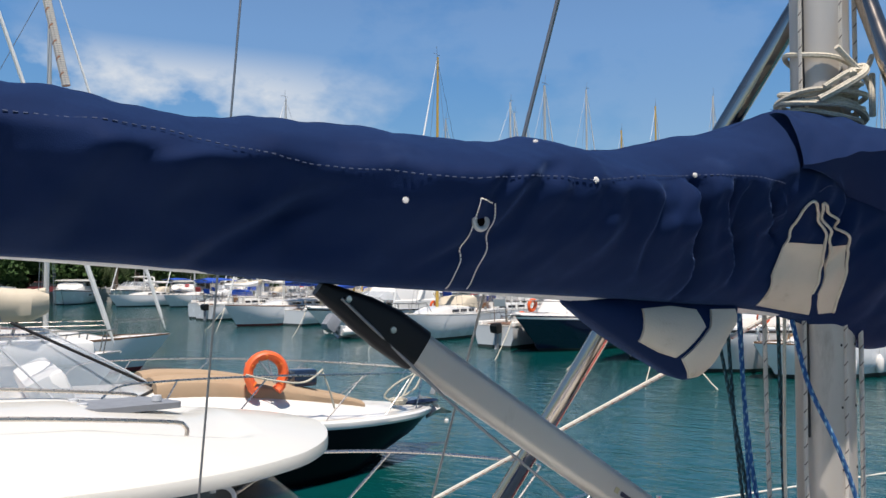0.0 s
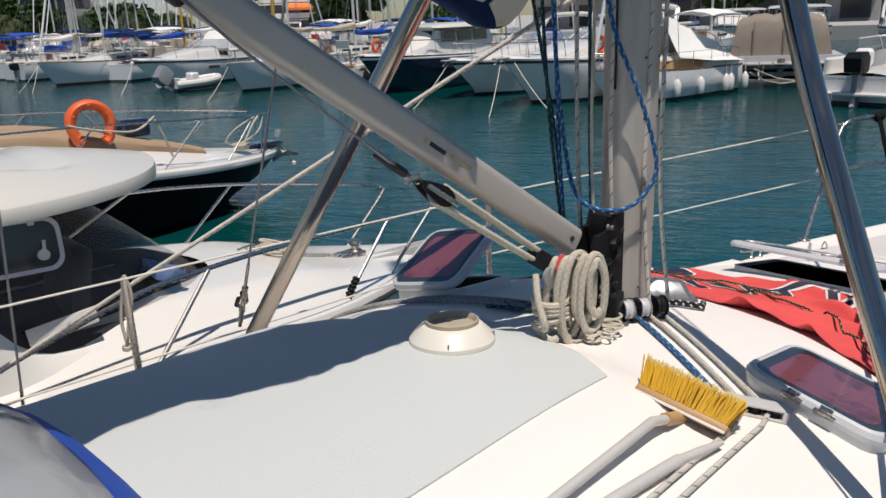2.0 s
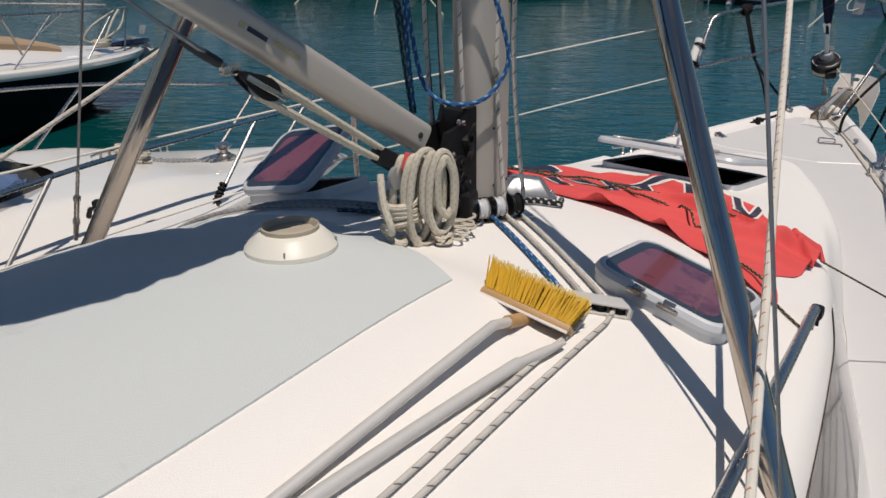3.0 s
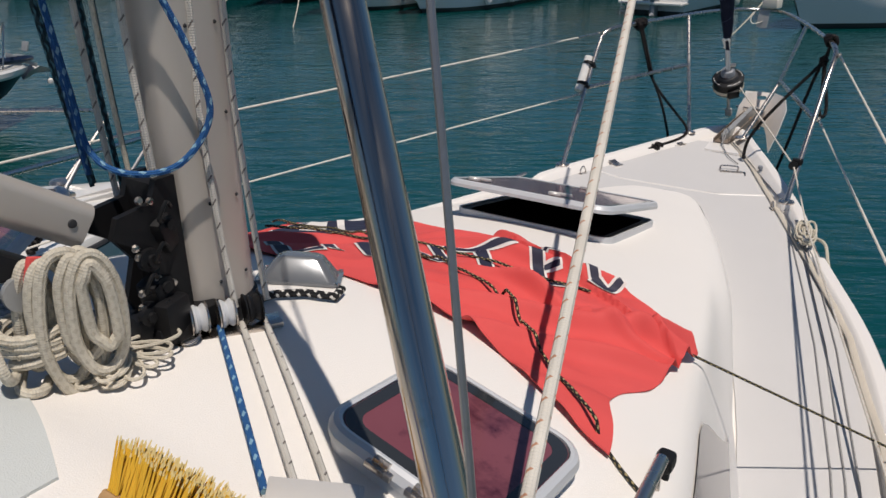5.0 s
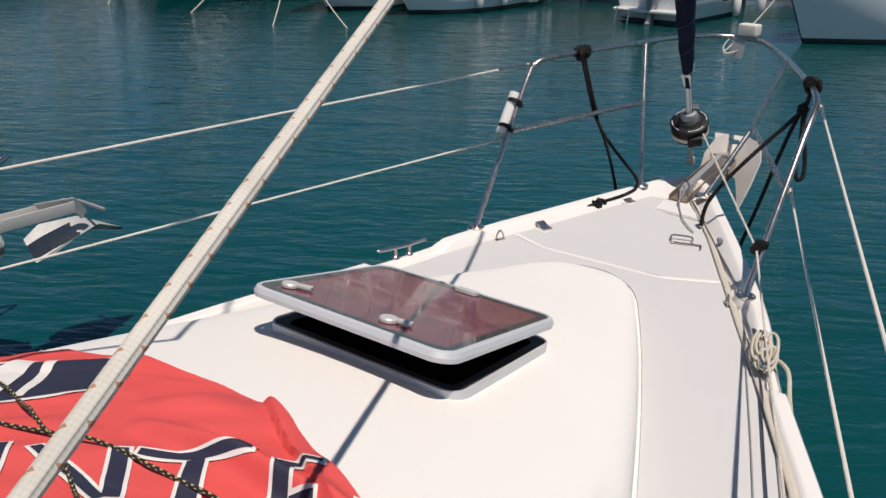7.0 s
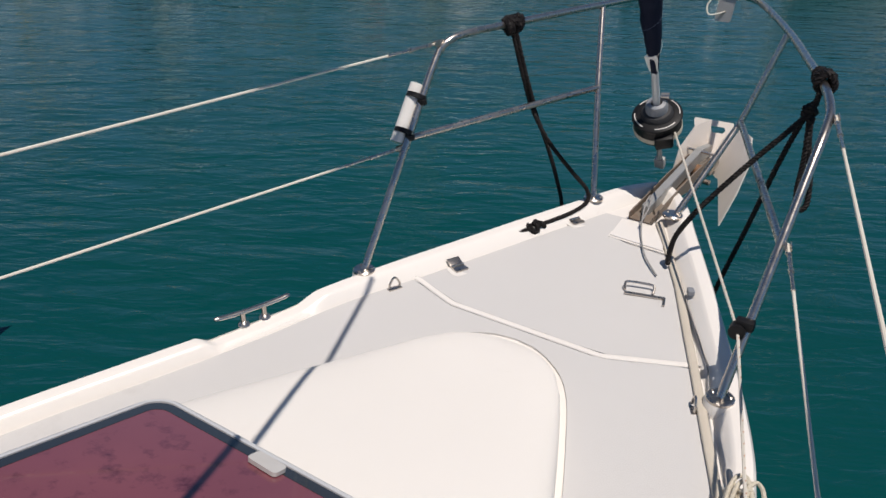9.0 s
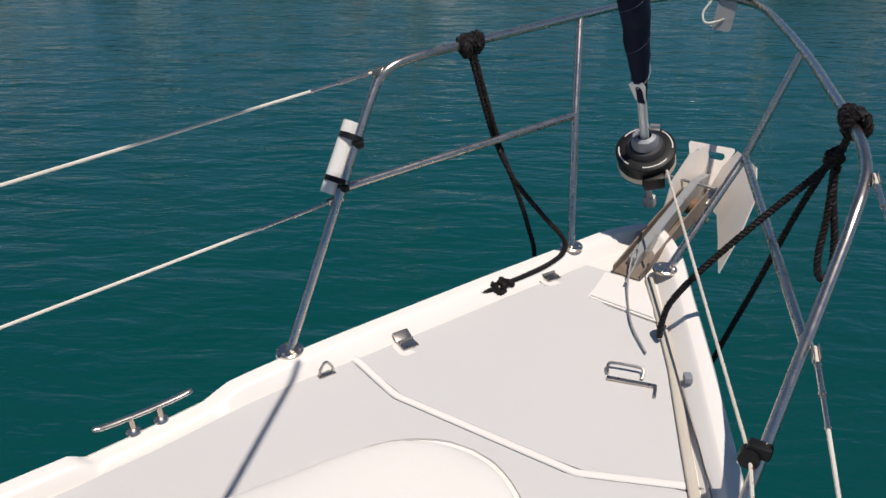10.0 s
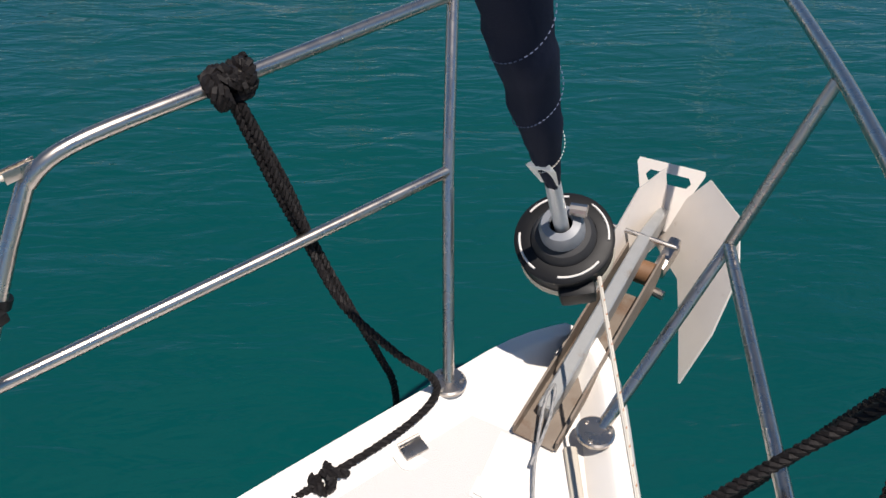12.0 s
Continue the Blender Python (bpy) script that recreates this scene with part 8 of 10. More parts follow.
for dx in (-0.05, 0.05):
    box(bm, (0.012, 0.95, 0.075), pose(-3.42 + dx, 2.05, 1.075, -2), 0.005)
box(bm, (0.10, 0.95, 0.012), pose(-3.42, 2.05, 1.04, -2), 0.004)
roller = part("bow_roller", bm, "alu_worn", pilot, "grey aluminium bow roller")
bm = bmesh.new()
lathe(bm, ((0.0, -0.05), (0.03, -0.05), (0.018, 0), (0.03, 0.05), (0, 0.05)), 14, pose(-3.42, 2.48, 1.07, 0, 90))
part("roller", bm, "rubber", roller)
# plough anchor hanging from the roller
bm = bmesh.new()
skin(bm, [[(-3.42 + s, y, z) for s, y, z in ring] for ring in (
    ((-0.012, 2.30, 1.13), (0.012, 2.30, 1.13), (0.012, 2.33, 1.08), (-0.012, 2.33, 1.08)),
    ((-0.014, 2.56, 1.10), (0.014, 2.56, 1.10), (0.014, 2.54, 1.04), (-0.014, 2.54, 1.04)),
    ((-0.014, 2.62, 1.00), (0.014, 2.62, 1.00), (0.014, 2.58, 0.95), (-0.014, 2.58, 0.95)))], True, True)
skin(bm, [((-3.42, 2.86, 0.80), (-3.42, 2.85, 0.79)), ((-3.30, 2.62, 0.93), (-3.42, 2.62, 0.86)), ((-3.22, 2.40, 0.92), (-3.42, 2.36, 0.80)), ((-3.24, 2.28, 0.86), (-3.42, 2.24, 0.76))], False)
skin(bm, [((-3.42, 2.86, 0.80), (-3.42, 2.85, 0.79)), ((-3.54, 2.62, 0.93), (-3.42, 2.62, 0.86)), ((-3.62, 2.40, 0.92), (-3.42, 2.36, 0.80)), ((-3.60, 2.28, 0.86), (-3.42, 2.24, 0.76))], False)
box(bm, (0.30, 0.02, 0.02), pose(-3.42, 2.66, 1.02), 0.004)
part("anchor", bm, "galv", pilot, "galvanised plough anchor")
bm = bmesh.new()
box(bm, (0.012, 0.34, 0.085), pose(-2.70, -0.92, 1.52, 4, -7, 3), 0.004)
part("sheet", bm, "ink_white", pilot, "white sheet behind the lower glass")
bm = bmesh.new()
box(bm, (0.03, 0.05, 0.07), pose(-2.79, 0.12, 1.36, 0, 0, 30), 0.01)
box(bm, (0.02, 0.03, 0.08), pose(-2.77, 0.06, 1.34, 0, 25, 20), 0.01)
part("clip", bm, "black_plastic", pilot)

# ---- black-hulled sports cruiser ----
BX, BB = -10.9, 5.5
b_beam = smooth_table((0, 0.25, 0.7, 1.5, 2.5, 3.6, 5, 9), (0.03, 0.30, 0.66, 1.08, 1.42, 1.66, 1.75, 1.7))
b_edge = smooth_table((0, 2, 5, 9), (0.76, 0.90, 1.14, 1.20))
b_up = smooth_table((0, 2, 5, 9), (0.03, 0.10, 0.16, 0.20))       # how far its fittings ride above their base heights
cruiser = thing("motorboat", "sports motorboat with black hull, white deck and tan sun pad", "motorboat")
yb = [BB - 10 * (k / 44) ** 1.6 for k in range(45)]
for nm, mat, lab in (("hull", "hull_black", "glossy black hull"), ("topside", "gelcoat_shine", "white upper moulding")):
    bm = bmesh.new()
    for sgn in (1, -1):
        rings = []
        for y in yb:
            b, e = b_beam(BB - y), b_edge(BB - y)
            r = 1.2 * ease(2.5, 0.0, BB - y)
            if nm == "hull":
                rings.append([(BX + sgn * b * q, y - r * s, z) for q, s, z in ((1.0, 0.05, e - 0.115), (0.985, 0.16, e * 0.72), (0.96, 0.34, e * 0.48), (0.86, 0.75, 0.12), (0.80, 0.9, 0.0), (0.5, 1.1, -0.3))])
            else:
                rings.append([(BX + sgn * q, y - s, z) for q, s, z in ((max(0.0, b - 0.10), 0, e), (max(0.0, b - 0.03), 0, e), (b + 0.01, 0, e - 0.03), (b + 0.022, r * 0.02, e - 0.085), (b + 0.005, r * 0.05, e - 0.125))])
        skin(bm, rings, False)
    part(nm, bm, mat, cruiser, lab)


def b_deck(x, y):
    b = max(0.03, b_beam(BB - y) - 0.10)
    u = min(1.0, abs(x - BX) / b)
    return b_edge(BB - y) + (0.04 + 0.30 * ease(4.9, 1.4, y)) * (1 - ease(0.30, 0.98, u))


bm = bmesh.new()
rings = []
for y in yb:
    b = max(0.02, b_beam(BB - y) - 0.09)
    rings.append([(BX + b * k / 12, y, b_deck(BX + b * k / 12, y)) for k in range(-12, 13)])
skin(bm, rings, False)
part("deck", bm, "gelcoat_shine", cruiser)
for x0, w in ((-10.42, 0.66), (-11.32, 0.62)):
    bm = bmesh.new()
    rings = []
    for k in range(15):
        y = 0.45 + 3.4 * k / 14
        h = 0.20 * (1 - 0.5 * ease(2, 14, k))
        ww = w * (1 - 0.45 * ease(1.6, 3.8, y))
        x = x0 + (BX - x0) * 0.25 * ease(1.6, 3.8, y)
        edge = 0.03 if k in (0, 14) else 0.0
        pf = ((-0.5, 0.0), (-0.5, 0.75), (-0.44, 1.0), (-0.2, 1.1), (0.2, 1.1), (0.44, 1.0), (0.5, 0.75), (0.5, 0.0))
        rings.append([(x + ww * a, y, b_deck(x + ww * a, y) - 0.01 + max(0, h * c - edge)) for a, c in pf])
    skin(bm, rings, True, True)
    part("sun_pad", bm, "tan_canvas", cruiser, "tan padded sun cushion")
# windscreen
bm = bmesh.new()
rings = []
for v in (0, 0.33, 0.66, 1.0):
    row = []
    for k in range(-20, 21):
        a = k / 20 * math.pi / 2
        hw, fr = 1.32 - 0.16 * v, 0.60 - 1.45 * v
        x = BX + math.copysign(abs(math.sin(a)) ** 0.85, k) * hw
        y = -3.2 + (fr + 3.2) * abs(math.cos(a)) ** 0.62
        row.append((x, y, b_deck(x, min(y, 0.6)) * (1 - v) + v * (2.34 + 0.06 * ease(-0.8, -2.5, y)) + 0.02))
    rings.append(row)
skin(bm, rings, False)
part("windscreen", bm, "clear_screen", cruiser, "raked clear windscreen")
bm = bmesh.new()
tube(bm, rings[-1], 0.022, 6)
part("screen_frame", bm, "steel", cruiser)
bm = bmesh.new()
tube(bm, rings[0], 0.02, 6)
part("screen_seal", bm, "rubber", cruiser)
for k in (7, 20, 33):
    bm = bmesh.new()
    tube(bm, [r[k] for r in rings], 0.014, 6)
    part("mullion", bm, "hatch_white", cruiser)
bm = bmesh.new()
box(bm, (2.1, 0.5, 0.5), pose(BX, -0.9, 1.62, 24), 0.12)
part("dashboard", bm, "white_canvas", cruiser)
for x in (-10.3, -11.5):
    bm = bmesh.new()
    box(bm, (0.55, 0.18, 0.75), pose(x, -2.1, 1.80, -10), 0.07)
    part("seat_back", bm, "red_cloth", cruiser, "red seat back")
bm = bmesh.new()
tube(bm, [(-10.2, -1.35, 2.53), (-9.95, 0.35, 1.62)], 0.022, 6)
part("wiper", bm, "black_plastic", cruiser)
for sgn in (1, -1):
    bm = bmesh.new()
    p = [(BX + sgn * 1.60, -0.6, 1.05), (BX + sgn * 1.56, -0.3, 1.50), (BX + sgn * 1.52, 0.3, 1.58), (BX + sgn * 1.42, 1.9, 1.56), (BX + sgn * 1.15, 3.55, 1.48), (BX + sgn * 0.62, 4.75, 1.42), (BX + sgn * 0.30, 5.15, 1.40)]
    p = [(x, y, z + b_up(BB - y)) for x, y, z in p]
    tube(bm, spline(p, 5), 0.015, 8)
    rail = part("bow_rail", bm, "steel", cruiser, "stainless steel bow rail")
    for (fx, fy), (tx, ty, tz) in (((1.58, 0.2), (1.50, 0.55, 1.58)), ((1.40, 2.75), (1.16, 3.52, 1.48)), ((0.98, 4.0), (0.62, 4.75, 1.42)), ((1.52, 1.25), (1.42, 1.85, 1.56)), ((0.45, 4.9), (0.30, 5.15, 1.40))):
        bm = bmesh.new()
        tube(bm, [(BX + sgn * fx, fy, b_edge(BB - fy)), (BX + sgn * tx, ty, tz + b_up(BB - ty))], 0.012, 8)
        part("post", bm, "steel", rail)
bm = bmesh.new()
skin(bm, [[(BX + a, y, z + b) for a, b in ((-w, 0), (-w * 0.8, h), (w * 0.8, h), (w, 0), (w * 0.6, -h), (-w * 0.6, -h))] for y, z, w, h in ((4.75, 0.86, 0.10, 0.03), (5.05, 0.87, 0.20, 0.05), (5.45, 0.86, 0.16, 0.05), (5.62, 0.84, 0.05, 0.03))], True, True)
part("bow_pod", bm, "hull_navy", cruiser, "dark bow roller housing")
bm = bmesh.new()
box(bm, (0.02, 0.5, 0.06), pose(BX, 5.45, 0.83, -28), 0.006)
box(bm, (0.16, 0.03, 0.15), pose(BX, 5.55, 1.02, -20), 0.01)
skin(bm, [((BX, 5.95, 0.60), (BX, 5.94, 0.58)), ((BX + 0.13, 5.65, 0.72), (BX, 5.62, 0.60)), ((BX + 0.15, 5.45, 0.66), (BX, 5.40, 0.52))], False)
skin(bm, [((BX, 5.95, 0.60), (BX, 5.94, 0.58)), ((BX - 0.13, 5.65, 0.72), (BX, 5.62, 0.60)), ((BX - 0.15, 5.45, 0.66), (BX, 5.40, 0.52))], False)
part("anchor", bm, "galv", cruiser, "bright anchor on the bow")
bm = bmesh.new()
tube(bm, [(BX, 5.80, 0.66), (BX + 0.02, 5.82, 0.48)], 0.006, 5)
lathe(bm, ((0, -0.05), (0.045, -0.03), (0.05, 0), (0.045, 0.03), (0, 0.05)), 12, pose(BX + 0.02, 5.82, 0.44))
part("anchor_ball", bm, "ink_white", cruiser)
for pts in (((-9.45, 1.5, 1.60), (-9.44, 1.9, 1.50), (-9.5, 2.4, 1.44), (-9.62, 2.75, 1.60)), ((-9.62, 2.75, 1.56), (-9.6, 2.85, 1.3), (-9.62, 2.95, 1.0)), ((-10.2, 4.7, 1.40), (-10.35, 4.4, 1.2), (-10.5, 4.3, 1.0), (-10.6, 4.5, 0.9)), ((-10.55, 5.1, 1.38), (-10.5, 4.9, 1.1), (-10.6, 4.6, 0.92)), ((-10.75, 5.1, 1.3), (-10.6, 5.0, 1.36), (-10.45, 4.8, 1.25), (-10.4, 4.6, 1.0))):
    bm = bmesh.new()
    tube(bm, spline([(x, y, z + b_up(BB - y)) for x, y, z in pts], 5), 0.016, 6)
    part("mooring_line", bm, "rope_white", cruiser)
bm = bmesh.new()
lathe(bm, ((0.0, 0.02), (0.08, 0.03), (0.12, 0.0)), 14, pose(-10.45, 4.55, 0.92))
for k in range(5):
    tube(bm, [(-10.45 + (0.12 + 0.01 * k) * math.cos(a * 0.3142), 4.55 + (0.10 + 0.01 * k) * math.sin(a * 0.3142), 0.93 + 0.018 * k) for a in range(20)], 0.014, 5, True)
part("rope_coil", bm, "rope_white", cruiser)

ring_pose = pose(-9.95, 1.98, 1.685, 8, 84, 0)
life_ring = thing("life_ring", "orange horseshoe life ring on the rail of the black-hulled boat", "life ring")
bm = bmesh.new()
tube(bm, [ring_pose @ Vector((0.262 * math.cos(a) + (0.05 if math.cos(a) > 0.6 else 0.0), 0.262 * math.sin(a), 0)) for a in np.linspace(0.62, 2 * math.pi - 0.62, 34)], 0.118, 12, flat=0.6)
part("ring", bm, "orange", life_ring)
for a in (0.9, 2.1, 3.14, 4.2, 5.4):
    bm = bmesh.new()
    c, d = ring_pose @ Vector((0.262 * math.cos(a), 0.262 * math.sin(a), 0)), ring_pose.to_3x3() @ Vector((-math.sin(a), math.cos(a), 0))
    tube(bm, [c - d * 0.012, c + d * 0.012], 0.121, 12, flat=0.62)
    part("seam_band", bm, "awning", life_ring, "paler orange seam band")
bm = bmesh.new()
tube(bm, [ring_pose @ Vector((-0.20, -0.12, 0.07)), ring_pose @ Vector((0.15, 0.14, 0.08))], 0.016, 6)
tube(bm, [ring_pose @ Vector((-0.20, 0.02, 0.07)), ring_pose @ Vector((0.15, 0.10, 0.08))], 0.012, 6)
part("bracket", bm, "grey_plastic", life_ring)
box_bm = bmesh.new()
box(box_bm, (0.40, 0.42, 0.28), pose(-11.15, 3.05, 1.42, 0, 0, 0), 0.05)
lone("deck_locker", box_bm, ["hull_navy"], "navy padded box on the white foredeck", "box")


# ---- boats across the basin ----
def local(bow, heading):
    """Boat frame: bow at the origin, y forward."""
    return Matrix.Translation((bow[0], bow[1], 0)) @ Matrix.Rotation(radians(heading), 4, "Z")


def loft(name, parent, mat, m, L, B, F, levels, full=2.2, rake=0.8, stern=0.75, label="", n=26):
    """Hull band: levels are (breadth share, height, rake share) from top to bottom."""
    bm = bmesh.new()
    ends = []
    for sgn in (1, -1):
        rings = []
        for k in range(n + 1):
            s = k / n
            y = -L * s ** 1.25
            u = s ** 1.25
            b = B / 2 * min(1.0, (1 - (1 - min(1.0, u / 0.55)) ** full) + 0.012) * (1 - (1 - stern) * ease(0.5, 1.0, u))
            sheer = 1 + 0.16 * (1 - u) ** 2
            rings.append([m @ Vector((sgn * b * q, y - rake * r * (1 - ease(0, 0.35, u)), z * (sheer if z > 0.25 else 1))) for q, z, r in levels])
        vs = skin(bm, rings, False)
        ends.append(vs[-1])
    q = [v for v in ends[0]] + [v for v in ends[1][::-1]]
    bm.faces.new(q)
    return part(name, bm, mat, parent, label)


def deck_of(name, parent, mat, m, L, B, F, full=2.2, stern=0.75, crown=0.06, inset=0.02, label=""):
    bm = bmesh.new()
    rings = []
    for k in range(23):
        s = k / 22
        u = s ** 1.25
        b = max(0.01, B / 2 * min(1.0, (1 - (1 - min(1.0, u / 0.55)) ** full) + 0.012) * (1 - (1 - stern) * ease(0.5, 1.0, u)) - inset)
        z = F * (1 + 0.16 * (1 - u) ** 2)
        rings.append([m @ Vector((b * j / 4, -L * u, z - 0.01 + crown * (1 - (j / 4) ** 2))) for j in range(-4, 5)])
    skin(bm, rings, False)
    return part(name, bm, mat, parent, label)


def house(name, parent, mat, m, stations, label="", smooth=40):
    """A cabin: stations (y, half width, foot, top), rounded across."""
    bm = bmesh.new()
    prof = ((-1.0, 0.0), (-0.97, 0.55), (-0.90, 0.88), (-0.72, 0.99), (-0.3, 1.04), (0.3, 1.04), (0.72, 0.99), (0.90, 0.88), (0.97, 0.55), (1.0, 0.0))
    skin(bm, [[m @ Vector((w * a, y, f + (t - f) * c)) for a, c in prof] for y, w, f, t in stations], False)
    e = [m @ Vector((stations[-1][1] * a, stations[-1][0], stations[-1][2] + (stations[-1][3] - stations[-1][2]) * c)) for a, c in prof]
    bm.faces.new([bm.verts.new(p) for p in e])
    e = [m @ Vector((stations[0][1] * a, stations[0][0], stations[0][2] + (stations[0][3] - stations[0][2]) * c)) for a, c in prof]
    bm.faces.new([bm.verts.new(p) for p in e])
    return part(name, bm, mat, parent, label, smooth)


def rails(parent, m, L, B, F, y1, h=0.55, full=2.2):
    """Bow rail with its posts on both sides."""
    for sgn in (1, -1):
        bm = bmesh.new()
        pts, feet = [], []
        for k in range(9):
            u = 0.01 + (y1 / L) * k / 8
            b = B / 2 * min(1.0, (1 - (1 - min(1.0, u / 0.55)) ** full)) * 0.94
            z = F * (1 + 0.16 * (1 - u) ** 2)
            pts.append((sgn * b, -L * u, z + h * (1 - 0.7 * ease(7, 8, k))))
            if k in (1, 3, 5, 7):
                feet.append(((sgn * b, -L * u - 0.1, z), pts[-1]))
        tube(bm, [m @ Vector(p) for p in pts], 0.02, 5)
        for a, b in feet:
            tube(bm, [m @ Vector(a), m @ Vector(b)], 0.015, 4)
        part("bow_rail", bm, "steel", parent)


def fender(parent, m, x, y, top, drop=0.55, r=0.12, mat="gelcoat"):
    bm = bmesh.new()
    c = m @ Vector((x, y, top - 0.25))
    lathe(bm, ((0.0, -drop), (r * 0.7, -drop + 0.02), (r, -drop + 0.1), (r, -0.12), (r * 0.5, -0.02), (0.03, 0.02), (0, 0.02)), 12, Matrix.Translation(c))
    tube(bm, [c, c + Vector((0, 0, 0.3))], 0.012, 4)
    part("fender", bm, mat, parent)


def rig(parent, m, mast_y, foot, top, mat="mast_far", boom=3.4, cover="", L=9, F=1.0, sides=1.3, boom_z=None, furl="white_canvas"):
    """Mast with spreaders, stays, boom and its sail cover."""
    bm = bmesh.new()
    tube(bm, [m @ Vector((0, mast_y, foot)), m @ Vector((0, mast_y, (foot + top) / 2)), m @ Vector((0, mast_y - 0.06, top))], [0.085, 0.08, 0.055], 8)
    mast = part("mast", bm, mat, parent)
    bm = bmesh.new()
    tube(bm, [m @ Vector((0, mast_y, top)), m @ Vector((0, mast_y + 0.05, top + 0.55))], 0.012, 4)
    tube(bm, [m @ Vector((0, mast_y - 0.25, top + 0.12)), m @ Vector((0, mast_y + 0.35, top + 0.12))], 0.012, 4)
    part("wind_vane", bm, "wire", mast)
    for z in (foot + (top - foot) * 0.36, foot + (top - foot) * 0.66):
        bm = bmesh.new()
        w = sides * 0.62
        tube(bm, [m @ Vector((-w, mast_y - 0.12, z)), m @ Vector((0, mast_y, z + 0.05)), m @ Vector((w, mast_y - 0.12, z))], 0.025, 5)
        part("spreader", bm, mat, mast)
    bm = bmesh.new()
    tip = (0, mast_y, top - 0.1)
    for end in ((0, -L, F + 0.1), (sides, mast_y - 0.2, F), (-sides, mast_y - 0.2, F)):
        tube(bm, [m @ Vector(tip), m @ Vector(end)], 0.010, 4)
    mid = (0, mast_y, foot + (top - foot) * 0.64)
    for end in ((sides, mast_y + 0.3, F), (-sides, mast_y + 0.3, F)):
        tube(bm, [m @ Vector(mid), m @ Vector(end)], 0.009, 4)
    part("standing_rigging", bm, "wire", parent)
    bm = bmesh.new()
    a, b = Vector((0, -0.15, F * 1.16 + 0.2)), Vector((0, mast_y + 0.05, top - 0.25))
    tube(bm, [m @ a.lerp(b, s) for s in (0, 0.06, 0.3, 0.7, 0.95, 1)], [0.02, 0.06, 0.055, 0.04, 0.02, 0.01], 7)
    part("furled_jib", bm, furl, parent)
    if boom:
        bz = boom_z or foot + 1.0
        bm = bmesh.new()
        tube(bm, [m @ Vector((0, mast_y - 0.1, bz)), m @ Vector((0, mast_y - boom, bz + 0.05))], 0.06, 8)
        part("boom", bm, mat, parent)
        if cover:
            bm = bmesh.new()
            rings = []
            for k in range(13):
                s = k / 12
                h = 0.34 * (1 - 0.6 * s) + 0.05 + 0.03 * math.sin(5 * s + mast_y)
                w = 0.16 * (1 - 0.35 * s)
                y = mast_y - 0.02 - (boom + 0.05) * s
                rings.append([m @ Vector((w * math.cos(a) + 0.02 * math.sin(9 * s + a), y, bz + 0.10 + h * 0.5 * (1 + math.sin(a)) - 0.14 - 0.05 * math.sin(math.pi * s))) for a in (2 * math.pi * j / 10 for j in range(10))])
            skin(bm, rings, True, True)
            part("sail_cover", bm, cover, parent, "canvas sail cover on the boom")


